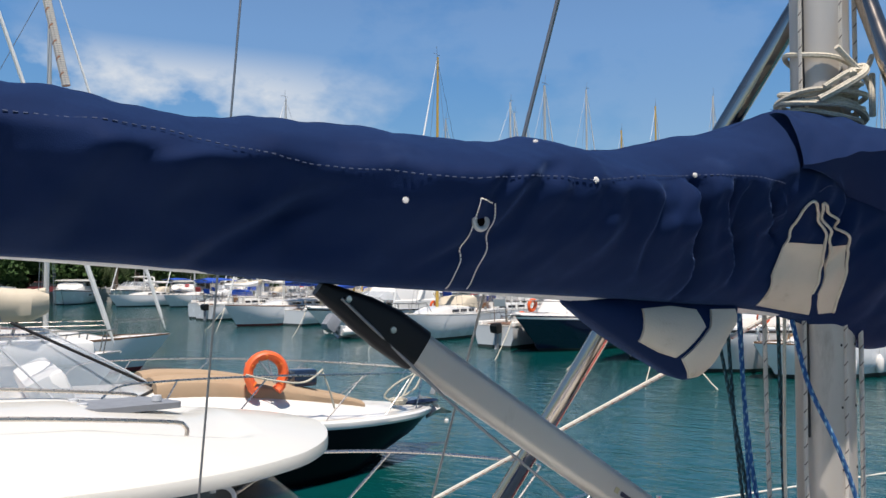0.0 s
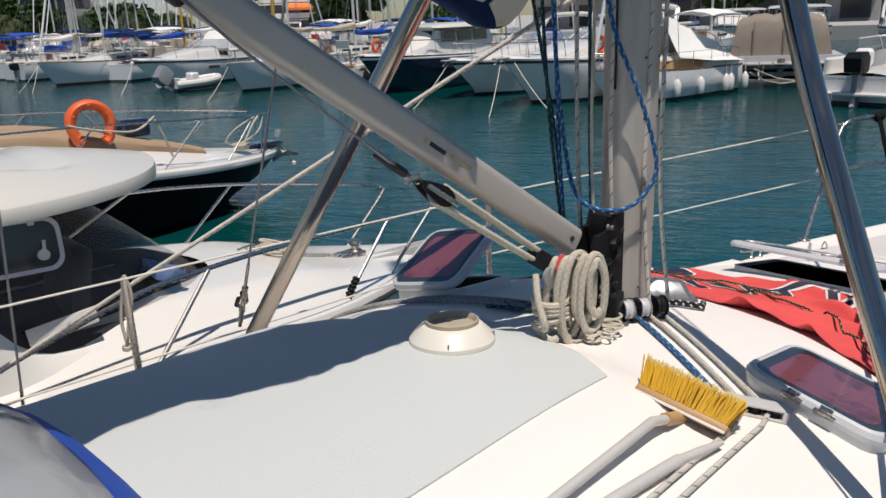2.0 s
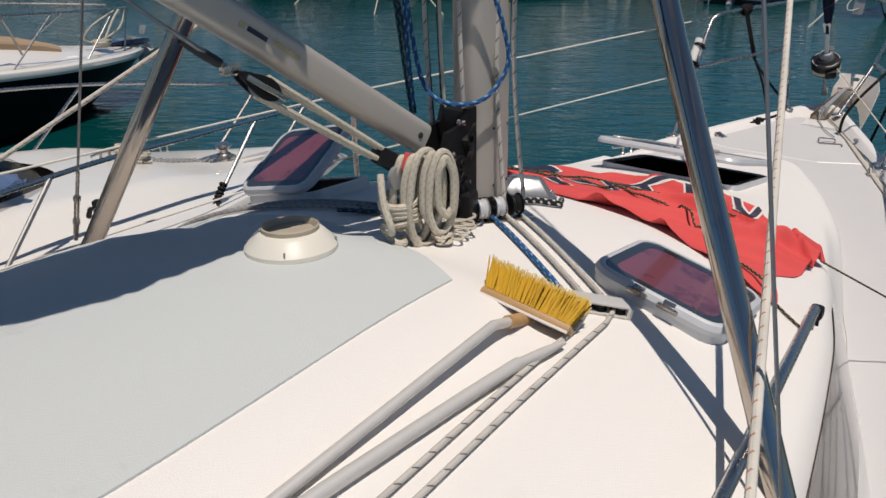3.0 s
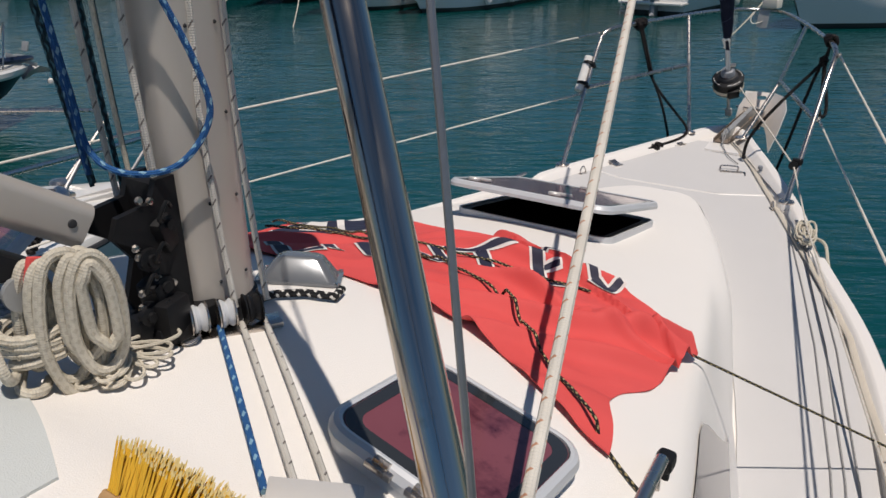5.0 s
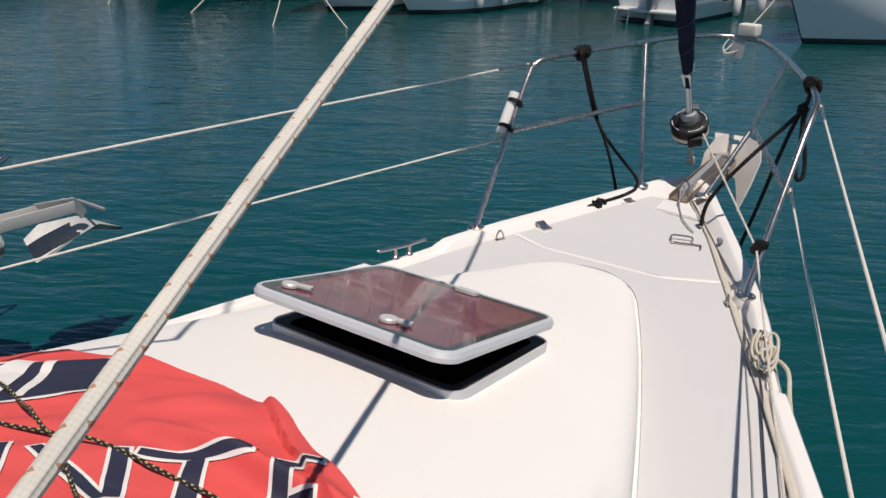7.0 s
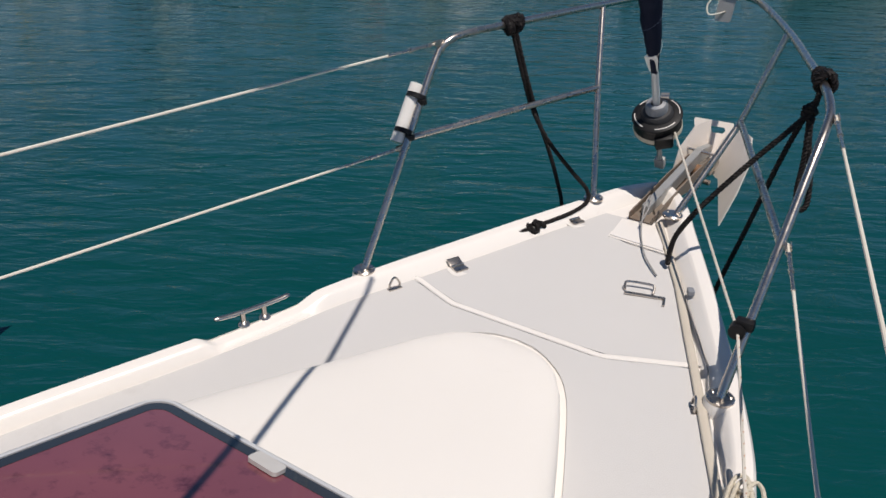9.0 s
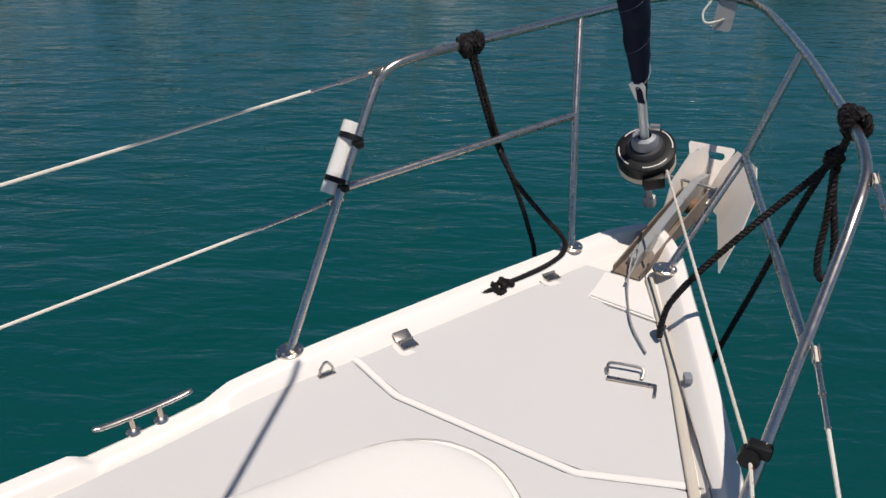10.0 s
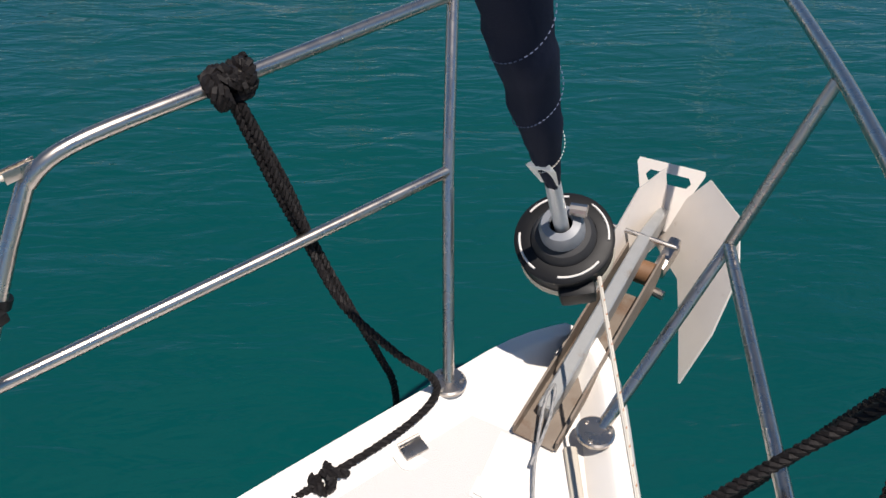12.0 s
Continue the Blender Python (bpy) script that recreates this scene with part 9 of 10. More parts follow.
def sailboat(label, bow, heading, L=9.0, B=2.9, F=1.05, hull="hull_white", boot="boot_dark", cover="white_canvas", mast_top=13.0, mast="mast_far", extras=(), group="moored boats", hood="", stripe="", mast_at=0.42):
    boat = thing("sailboat", label, "sailboat", group)
    m = local(bow, heading)
    loft("hull", boat, hull, m, L, B, F, ((1.0, F, 0.0), (1.02, F * 0.72, 0.22), (1.015, F * 0.45, 0.5), (0.96, 0.28, 0.72), (0.90, 0.13, 0.85)), rake=1.0)
    loft("boot_stripe", boat, boot, m, L, B, F, ((0.905, 0.131, 0.85), (0.885, 0.03, 0.93), (0.75, -0.2, 1.1)), rake=1.0)
    loft("toe_rail", boat, "teak" if stripe == "teak" else "alu_worn", m, L, B, F, ((0.99, F + 0.045, 0.0), (1.005, F + 0.04, 0.0), (1.006, F - 0.02, 0.03)), rake=1.0)
    deck_of("deck", boat, "gelcoat", m, L, B, F)
    w = B * 0.32
    top = F + 0.42
    house("cabin", boat, "gelcoat_shine", m, [(-L * 0.24, w * 0.35, F, F + 0.16), (-L * 0.30, w * 0.62, F, top - 0.14), (-L * 0.40, w * 0.9, F, top), (-L * 0.52, w, F, top + 0.05), (-L * 0.66, w, F, top + 0.08)])
    for sgn in (1, -1):
        for y0, y1 in ((0.41, 0.475), (0.495, 0.56), (0.58, 0.64)):
            bm = bmesh.new()
            box(bm, (0.03, L * (y1 - y0), 0.15), m @ pose(sgn * w * 0.985, -L * (y0 + y1) / 2, F + 0.24), 0.012, 1)
            part("window", bm, "window_dark", boat)
        bm = bmesh.new()
        box(bm, (0.26, L * 0.30, 0.22), m @ pose(sgn * B * 0.34, -L * 0.83, F + 0.10), 0.05, 1)
        part("coaming", bm, "gelcoat_shine", boat)
    bm = bmesh.new()
    box(bm, (B * 0.5, L * 0.22, 0.02), m @ pose(0, -L * 0.84, F + 0.085))
    part("cockpit_sole", bm, "teak", boat)
    rails(boat, m, L, B, F, L * 0.2)
    bm = bmesh.new()
    for sgn in (1, -1):
        pts = [m @ Vector((sgn * B * 0.47 * (1 - 0.25 * ease(0.6, 1.0, u)), -L * u, F + 0.6)) for u in (0.22, 0.4, 0.55, 0.7, 0.85, 0.97)]
        tube(bm, pts, 0.008, 4)
        for p in pts[1:]:
            tube(bm, [p, p - Vector((0, 0, 0.6))], 0.012, 4)
    tube(bm, [m @ Vector((-B * 0.34, -L * 0.98, F + 0.6)), m @ Vector((B * 0.34, -L * 0.98, F + 0.6))], 0.016, 5)
    part("lifelines", bm, "steel", boat)
    rig(boat, m, -L * mast_at, top, mast_top, mast, L * 0.36, cover, L, F, B * 0.47)
    if hood:
        house("spray_hood", boat, hood, m, [(-L * 0.56, w * 0.8, top, top + 0.1), (-L * 0.60, w * 0.95, top, top + 0.5), (-L * 0.68, w, top - 0.1, top + 0.55)], "canvas spray hood")
    # wheel, hatches, deck gear
    bm = bmesh.new()
    c = m @ pose(0, -L * 0.88, F + 0.75, 78)
    tube(bm, [c @ Vector((0.36 * math.cos(a), 0.36 * math.sin(a), 0)) for a in (2 * math.pi * j / 18 for j in range(18))], 0.018, 5, True)
    tube(bm, [m @ Vector((0, -L * 0.87, F)), m @ Vector((0, -L * 0.875, F + 0.78))], 0.06, 6)
    part("steering_wheel", bm, "steel", boat)
    bm = bmesh.new()
    box(bm, (0.55, 0.55, 0.05), m @ pose(0, -L * 0.20, F * 1.08 + 0.05), 0.02, 1)
    part("foredeck_hatch", bm, "window_dark", boat)
    bm = bmesh.new()
    box(bm, (0.55, 0.06, 0.50), m @ pose(0, -L * 0.665, F + 0.30), 0.01, 1)
    part("companionway", bm, "teak", boat)
    pick = int(abs(bow[0] * 7 + bow[1] * 3)) % 5
    if pick in (0, 2, 3):
        tint = ("blue_canvas", "", "white_canvas", "navy", "")[pick]
        bz = F + 1.75
        bm = bmesh.new()
        skin(bm, [[m @ Vector((B * 0.40 * a, y, bz + 0.16 * (1 - a * a) - d)) for a in (-1, -0.6, 0, 0.6, 1)] for y, d in ((-L * 0.72, 0.06), (-L * 0.78, 0.0), (-L * 0.90, 0.0), (-L * 0.96, 0.07))], False)
        ext = bmesh.ops.extrude_face_region(bm, geom=bm.faces[:])
        for v in ext["geom"]:
            if isinstance(v, bmesh.types.BMVert):
                v.co.z -= 0.03
        bim = part("bimini", bm, tint, boat, "canvas sun cover over the cockpit")
        for sgn in (1, -1):
            bm = bmesh.new()
            tube(bm, [m @ Vector((sgn * B * 0.40, -L * 0.74, bz - 0.03)), m @ Vector((sgn * B * 0.40, -L * 0.84, F + 0.1)), m @ Vector((sgn * B * 0.40, -L * 0.94, bz - 0.03))], 0.015, 4)
            part("bimini_frame", bm, "steel", bim)
    if pick in (1, 3):
        bm = bmesh.new()
        lathe(bm, ((0, 0.14), (0.18, 0.13), (0.24, 0.05), (0.24, -0.05), (0.1, -0.1), (0, -0.1)), 12, m @ pose(0, -L * mast_at + 0.30, F + 0.35 * (mast_top - F)))
        part("radar_dome", bm, "ink_white", boat)
    if pick in (0, 1, 4):
        bm = bmesh.new()
        box(bm, (0.62, 0.035, 0.34), m @ pose(0.30, -L * 1.0, F + 1.05, 12, 0, 8), 0.004, 1)
        flag_ = part("ensign", bm, ("red_cloth", "ink_white", "", "", "blue_canvas")[pick], boat, "small ensign at the stern")
        bm = bmesh.new()
        tube(bm, [m @ Vector((0.0, -L * 0.99, F)), m @ Vector((0.02, -L * 1.01, F + 1.3))], 0.014, 5)
        part("flagstaff", bm, "teak", flag_)
    for sgn in (1, -1):
        bm = bmesh.new()
        lathe(bm, ((0.07, 0), (0.07, 0.10), (0.05, 0.14), (0.06, 0.18), (0, 0.18)), 10, m @ pose(sgn * B * 0.36, -L * 0.74, F + 0.21))
        part("winch", bm, "steel", boat)
    for kind, sx, u in extras:
        b = B * 0.48
        if kind == "fender":
            fender(boat, m, sx * (b + 0.08), -L * u, F)
        elif kind == "ring":
            bm = bmesh.new()
            c = m @ pose(sx * b, -L * u, F + 0.42, 0, 80)
            tube(bm, [c @ Vector((0.21 * math.cos(a), 0.21 * math.sin(a), 0)) for a in (2 * math.pi * j / 20 for j in range(17))], 0.07, 7)
            part("life_ring", bm, "orange", boat, "orange life ring on the rail")
        elif kind == "outboard":
            outboard(boat, m @ pose(sx * 0.5, -L - 0.1, F * 0.75))
    return boat


def outboard(parent, m, mat="black_plastic", s=1.0):
    bm = bmesh.new()
    skin(bm, [[m @ Vector((s * w * a, s * (y + 0.30 * l * b), s * z)) for a, b in ((-1, -1), (-1, 0.6), (-0.6, 1), (0.6, 1), (1, 0.6), (1, -1))] for y, w, l, z in ((-0.12, 0.10, 0.4, -0.05), (-0.12, 0.17, 0.8, 0.0), (-0.14, 0.18, 0.9, 0.28), (-0.12, 0.13, 0.7, 0.40))], True, True)
    o = part("outboard_motor", bm, mat, parent, "outboard motor")
    bm = bmesh.new()
    box(bm, (0.13 * s, 0.20 * s, 0.75 * s), m @ pose(0, -0.13 * s, -0.42 * s), 0.03, 1)
    lathe(bm, ((0, -0.12 * s), (0.05 * s, -0.1 * s), (0.06 * s, 0.1 * s), (0, 0.2 * s)), 8, m @ pose(0, -0.13 * s, -0.72 * s, 90))
    part("leg", bm, "grey_plastic", o)


def motor_yacht(label, bow, heading, L=9.0, B=3.1, F=1.25, hull="hull_white", band="", roof="", extras=(), group="moored boats", arch=True):
    boat = thing("motorboat", label, "motorboat", group)
    m = local(bow, heading)
    loft("hull", boat, hull, m, L, B, F, ((1.0, F, 0.0), (1.02, F - 0.10, 0.05), (0.98, F * 0.6, 0.4), (0.90, 0.30, 0.8), (0.86, 0.12, 0.9)), 2.6, 1.5, 0.92)
    loft("boot_stripe", boat, "boot_dark", m, L, B, F, ((0.865, 0.121, 0.9), (0.83, 0.02, 0.97), (0.6, -0.25, 1.15)), 2.6, 1.5, 0.92)
    loft("rubbing_strake", boat, band or "rubber", m, L, B, F, ((1.022, F - 0.06, 0.03), (1.032, F - 0.10, 0.05), (1.022, F - 0.14, 0.07)), 2.6, 1.5, 0.92)
    deck_of("deck", boat, "gelcoat_shine", m, L, B, F, 2.6, 0.92, 0.12)
    if not roof:
        house("foredeck_trunk", boat, "gelcoat_shine", m, [(-L * 0.10, B * 0.10, F + 0.05, F + 0.14), (-L * 0.22, B * 0.26, F, F + 0.32), (-L * 0.36, B * 0.36, F, F + 0.52), (-L * 0.50, B * 0.41, F, F + 0.60)])
        bm = bmesh.new()
        rings = []
        for v in (0, 0.5, 1):
            row = []
            for k in range(-8, 9):
                a = k / 8 * math.pi / 2
                row.append(m @ Vector((math.copysign(abs(math.sin(a)) ** 0.8, k) * B * (0.42 - 0.05 * v), -L * (0.66 + 0.05 * v) + L * (0.27 - 0.07 * v) * abs(math.cos(a)) ** 0.6, F + 0.35 + 0.15 * abs(math.cos(a)) + v * (0.62 - 0.1 * abs(math.cos(a))))))
            rings.append(row)
        skin(bm, rings, False)
        part("windscreen", bm, "clear_screen", boat)
        bm = bmesh.new()
        tube(bm, rings[-1], 0.025, 5)
        for k in (4, 8, 12):
            tube(bm, [r[k] for r in rings], 0.018, 4)
        part("screen_frame", bm, "hatch_white", boat)
        for sgn in (1, -1):
            bm = bmesh.new()
            box(bm, (0.20, L * 0.40, 0.55), m @ pose(sgn * B * 0.43, -L * 0.78, F + 0.22, 0, -sgn * 6), 0.06, 1)
            part("coaming", bm, "gelcoat_shine", boat)
        if arch:
            bm = bmesh.new()
            tube(bm, spline([m @ Vector(p) for p in ((B * 0.44, -L * 0.80, F + 0.45), (B * 0.41, -L * 0.86, F + 1.35), (B * 0.3, -L * 0.88, F + 1.62), (-B * 0.3, -L * 0.88, F + 1.62), (-B * 0.41, -L * 0.86, F + 1.35), (-B * 0.44, -L * 0.80, F + 0.45))], 4), 0.10, 8)
            part("radar_arch", bm, "gelcoat_shine", boat)
    else:
        house("saloon", boat, "gelcoat_shine", m, [(-L * 0.22, B * 0.22, F, F + 0.25), (-L * 0.30, B * 0.38, F, F + 0.55), (-L * 0.36, B * 0.40, F, F + 1.18), (-L * 0.78, B * 0.41, F, F + 1.18)])
        for sgn in (1, -1):
            for k in range(3):
                bm = bmesh.new()
                box(bm, (0.03, L * 0.105, 0.46), m @ pose(sgn * B * 0.40, -L * (0.435 + 0.125 * k), F + 0.80, 0, -sgn * 3), 0.02, 1)
                part("window", bm, "window_dark", boat)
        for k in (-1, 0, 1):
            bm = bmesh.new()
            box(bm, (B * 0.21, 0.03, 0.42), m @ pose(k * B * 0.235, -L * 0.338, F + 0.86, 22), 0.02, 1)
            part("window", bm, "window_dark", boat)
        house("roof", boat, roof, m, [(-L * 0.32, B * 0.40, F + 1.17, F + 1.22), (-L * 0.36, B * 0.46, F + 1.16, F + 1.30), (-L * 0.60, B * 0.48, F + 1.16, F + 1.36), (-L * 0.92, B * 0.46, F + 1.14, F + 1.30)], "pale saloon roof")
        for sgn in (1, -1):
            bm = bmesh.new()
            tube(bm, [m @ Vector((sgn * B * 0.42, -L * 0.90, F)), m @ Vector((sgn * B * 0.42, -L * 0.90, F + 1.16))], 0.03, 5)
            part("roof_post", bm, "steel", boat)
    rails(boat, m, L, B, F, L * 0.5, 0.6, 2.6)
    for sgn in (1, -1):
        for u in (0.42, 0.56):
            bm = bmesh.new()
            box(bm, (0.05, L * 0.085, 0.15), m @ pose(sgn * (B * 0.5 * (0.99 if u < 0.5 else 1.0) - 0.012), -L * u, F * 0.70, 0, -sgn * 4), 0.02, 1)
            part("porthole", bm, "window_dark", boat)
        bm = bmesh.new()
        box(bm, (0.45, 0.5, 0.55), m @ pose(sgn * B * 0.22, -L * 0.76, F + 0.42), 0.10, 1)
        part("seat", bm, ("white_canvas", "navy", "tan_canvas")[int(abs(bow[0])) % 3], boat)
    bm = bmesh.new()
    box(bm, (0.5, 0.5, 0.04), m @ pose(0, -L * 0.16, F * 1.10 + 0.12), 0.015, 1)
    part("foredeck_hatch", bm, "window_dark", boat)
    bm = bmesh.new()
    tube(bm, [m @ Vector((B * 0.2, -L * 0.84, F + 0.6)), m @ Vector((B * 0.2, -L * 0.90, F + 3.0))], 0.012, 4)
    part("aerial", bm, "ink_white", boat)
    bm = bmesh.new()
    box(bm, (0.26, 0.7, 0.07), m @ pose(0, 0.05, F * 1.17), 0.03, 1)
    box(bm, (0.05, 0.5, 0.05), m @ pose(0, 0.2, F * 1.12, -30), 0.01, 1)
    part("bow_roller", bm, "galv", boat)
    for kind, sx, u in extras:
        if kind == "fender":
            fender(boat, m, sx * (B * 0.5 + 0.08), -L * u, F)
        elif kind == "ring":
            bm = bmesh.new()
            c = m @ pose(sx * B * 0.49, -L * u, F + 0.5, 0, 80)
            tube(bm, [c @ Vector((0.24 * math.cos(a), 0.24 * math.sin(a), 0)) for a in (2 * math.pi * j / 20 for j in range(20))], 0.08, 7, True)
            part("life_ring", bm, "orange", boat, "orange life ring on the rail")
        elif kind == "canopy":
            house("cockpit_canopy", boat, sx, m, [(-L * 0.60, B * 0.36, F + 0.5, F + 0.95), (-L * 0.66, B * 0.42, F + 0.4, F + 1.45), (-L * 0.92, B * 0.42, F + 0.4, F + 1.4), (-L * 0.99, B * 0.40, F + 0.3, F + 0.6)], "canvas cockpit cover")
    return boat


def dinghy(label, stern, heading, L=3.6, motor="black_plastic", tube_mat="gelcoat", motor_size=1.15):
    """Inflatable with an outboard; the stern is at the origin, y forward."""
    boat = thing("inflatable_boat", label, "inflatable boat", "dinghies")
    m = local(stern, heading)
    for sgn in (1, -1):
        bm = bmesh.new()
        tube(bm, [m @ Vector(p) for p in spline([(sgn * 0.62, -0.25, 0.38), (sgn * 0.65, 0.0, 0.38), (sgn * 0.66, L * 0.5, 0.40), (sgn * 0.5, L * 0.85, 0.48), (0, L, 0.55)], 4)], [0.05] + [0.17] * 15 + [0.13], 10)
        part("side_tube", bm, tube_mat, boat)
    bm = bmesh.new()
    skin(bm, [[m @ Vector(p) for p in ((-0.55 * w, y, 0.3), (0, y, 0.02), (0.55 * w, y, 0.3))] for y, w in ((0, 1), (L * 0.5, 1), (L * 0.85, 0.7), (L * 0.98, 0.1))], False)
    part("hull", bm, "hull_white", boat)
    bm = bmesh.new()
    box(bm, (1.1, 0.06, 0.5), m @ pose(0, 0.05, 0.42), 0.02, 1)
    part("transom", bm, "hull_white", boat)
    bm = bmesh.new()
    box(bm, (0.5, 0.5, 0.5), m @ pose(0, L * 0.45, 0.6), 0.08, 1)
    part("console", bm, "gelcoat_shine", boat)
    outboard(boat, m @ pose(0, -0.08, 0.78, 25 if motor_size < 1.5 else 50), motor, motor_size)
    return boat


def mooring(a, b, mat="rope_white", sag=0.12, r=0.018):
    bm = bmesh.new()
    a, b = Vector(a), Vector(b)
    tube(bm, [a.lerp(b, s) - Vector((0, 0, sag * 4 * s * (1 - s))) for s in (0, 0.2, 0.4, 0.6, 0.8, 1)], r, 5)
    lone("mooring_line", bm, mat, "pale mooring rope slanting into the water", "rope", "mooring lines")


# first row, from the far left round to the right
motor_yacht("white motor yacht far across the basin", (-92, 9), 250, 13, 3.9, 1.5, roof="gelcoat_shine")
motor_yacht("white motor yacht with dark saloon windows", (-90, 14.5), 245, 12, 3.8, 1.5)
motor_yacht("white motor cruiser moored in the far row", (-86, 19.5), 240, 11, 3.6, 1.4, roof="gelcoat_shine")
motor_yacht("white motor cruiser beside the quay", (-74, 19.5), 230, 9, 3.0, 1.2)
sailboat("white sailing boat with furled sails", (-72, 27.5), 215, 10.5, mast_top=15, cover="blue_canvas")
sailboat("white sailing boat with an outboard at the stern", (-57, 21.5), 17, 8, cover="white_canvas", mast_top=12, extras=(("outboard", 1, 1),))
sailboat("white sailing yacht with red boot stripe and blue boom cover", (-46.5, 12.8), 197, 11, 3.3, 1.15, boot="boot_red", cover="blue_canvas", mast_top=15.2, stripe="teak", extras=(("ring", 1, 0.9),))
motor_yacht("white motorboat with raked bow and grey windscreen", (-38.2, 14.7), 196, 9.5, 3.1, 1.25, extras=(("canopy", "white_canvas", 0),))
dinghy("white inflatable with a grey outboard tilted up", (-34.4, 14.8), 15, 2.9, "grey_plastic", "gelcoat", 1.6)
sailboat("white sailing boat with cream boom cover and orange life ring", (-30.4, 15.6), 206, 10, 3.1, 1.15, cover="cream_canvas", mast_top=14.6, mast="yellow_spar", extras=(("ring", 1, 0.62),), hood="cream_canvas")
sailboat("small white sailing boat with blue boom cover and black outboard", (-28.4, 25.6), 18, 7.6, 2.6, 0.95, cover="blue_canvas", mast_top=12.5, extras=(("outboard", 0.6, 1), ("ring", 1, 0.95), ("fender", 1, 0.8)))
motor_yacht("dark blue motorboat with cream saloon roof", (-23.6, 17.6), 190, 10, 3.3, 1.35, hull="hull_navy", band="gelcoat", roof="roof_cream", extras=(("ring", 1, 0.3),))
motor_yacht("white motorboat with raked windscreen", (-19.3, 18.4), 183, 9, 3.0, 1.2)
motor_yacht("white motor cruiser with long foredeck and bow rail", (-15.7, 17.2), 178, 9.5, 3.1, 1.35, extras=(("ring", -1, 0.33), ("fender", -1, 0.42)))

tent = sailboat("white wooden sailing boat with fenders under a white awning", (-13.3, 18.6), 170, 6.6, 2.3, 0.95, mast_top=12.4, cover="", stripe="teak", extras=(("fender", -1, 0.42), ("fender", -1, 0.60), ("fender", -1, 0.80), ("fender", -1, 0.84), ("fender", -1, 0.96)))
m = local((-13.3, 18.6), 170)
bm = bmesh.new()
rings = []
for k in range(13):
    s = k / 12
    y = -3.0 - 3.3 * s
    w, foot = 1.05 + 0.1 * s, 1.35 - 0.25 * s
    ridge = 2.85 - 1.15 * s
    rings.append([m @ Vector((w * a, y + 0.25 * (abs(a) - 1) * (1 if k == 0 else 0), foot + (ridge - foot) * (1 - abs(a)) - 0.10 * math.sin(math.pi * abs(a)) + 0.02 * math.sin(7 * s + 5 * a))) for a in (-1, -0.8, -0.6, -0.4, -0.2, 0, 0.2, 0.4, 0.6, 0.8, 1)])
skin(bm, rings, False)
awn = part("awning", bm, "white_canvas", tent, "white canvas tent over the boom", 60)
bm = bmesh.new()
skin(bm, [[m @ Vector((w * 0.60, -2.2, z)), m @ Vector((w * 0.64, -4.6, z)), m @ Vector((-w * 0.64, -4.6, z)), m @ Vector((-w * 0.60, -2.2, z))] for w, z in ((1.25, 0.95), (1.2, 1.28))], True, True)
part("cabin_side", bm, "wood", tent, "varnished wooden cabin")

# floating dock with a canvas-covered boat behind it
dock = thing("dock", "weathered wooden dock with dark fendering", "dock", kind="structure")
for k in range(46):
    bm = bmesh.new()
    p = Vector((-13.2, 26.0, 0)).lerp(Vector((6.0, 35.0, 0)), (k + 0.5) / 46)
    box(bm, (0.44, 2.0, 0.05), pose(p.x, p.y, 0.86 + 0.006 * (k % 3), 0, 0, 25.1), 0.006, 1)
    part("plank", bm, "concrete", dock)
for h, z in ((0.10, 0.76), (0.14, 0.52), (0.12, 0.28)):
    bm = bmesh.new()
    box(bm, (21.2, 1.8, h), pose(-3.6, 30.5, z, 0, 0, 25.1), 0.01, 1)
    part("beam", bm, "concrete_dark", dock)
for k in range(9):
    bm = bmesh.new()
    p = Vector((-13.0, 25.3, 0)).lerp(Vector((6.4, 34.4, 0)), k / 8)
    tube(bm, [(p.x, p.y, -1), (p.x, p.y, 1.05)], 0.13, 9)
    part("pile", bm, "concrete_dark", dock)
covered = thing("motorboat", "motorboat under a taupe canvas cockpit cover", "motorboat", "moored boats")
m = local((-10.3, 29.6), 205) @ pose(0, 0, 0)
m = Matrix.Translation((-11.6, 28.6, 0)) @ Matrix.Rotation(radians(25), 4, "Z")
bm = bmesh.new()
skin(bm, [[m @ Vector((x, y, z)) for y, z in ((-1.3, 0.1), (-1.5, 1.1), (1.5, 1.1), (1.3, 0.1))] for x in (-2.1, -1.9, 1.9, 2.1)], True, True)
part("hull", bm, "hull_white", covered)
bm = bmesh.new()
rings = []
for k in range(15):
    s = k / 14
    x = -1.75 + 3.5 * s
    e = 1 - 0.16 * (2 * s - 1) ** 4 - (0.05 if k % 4 == 2 else 0)
    rings.append([m @ Vector((x * (1 - 0.14 * c * abs(2 * s - 1) ** 3), 1.35 * a * (1 - 0.12 * c), 1.1 + 1.5 * c * e)) for a, c in ((-1, 0), (-1.02, 0.4), (-0.98, 0.8), (-0.85, 0.95), (-0.4, 1.0), (0.4, 1.0), (0.85, 0.95), (0.98, 0.8), (1.02, 0.4), (1, 0))])
skin(bm, rings, False, False)
for r in (rings[0], rings[-1]):
    bm.faces.new([bm.verts.new(p) for p in r])
cov = part("canvas_cover", bm, "taupe_canvas", covered, "taupe canvas enclosure with seams", 50)
for x in (-0.95, 0.1, 0.9):
    bm = bmesh.new()
    tube(bm, [m @ Vector((x, -1.385, 1.15)), m @ Vector((x, -1.40, 1.7)), m @ Vector((x, -1.33, 2.3))], 0.02, 5)
    part("seam", bm, "concrete_dark", cov)
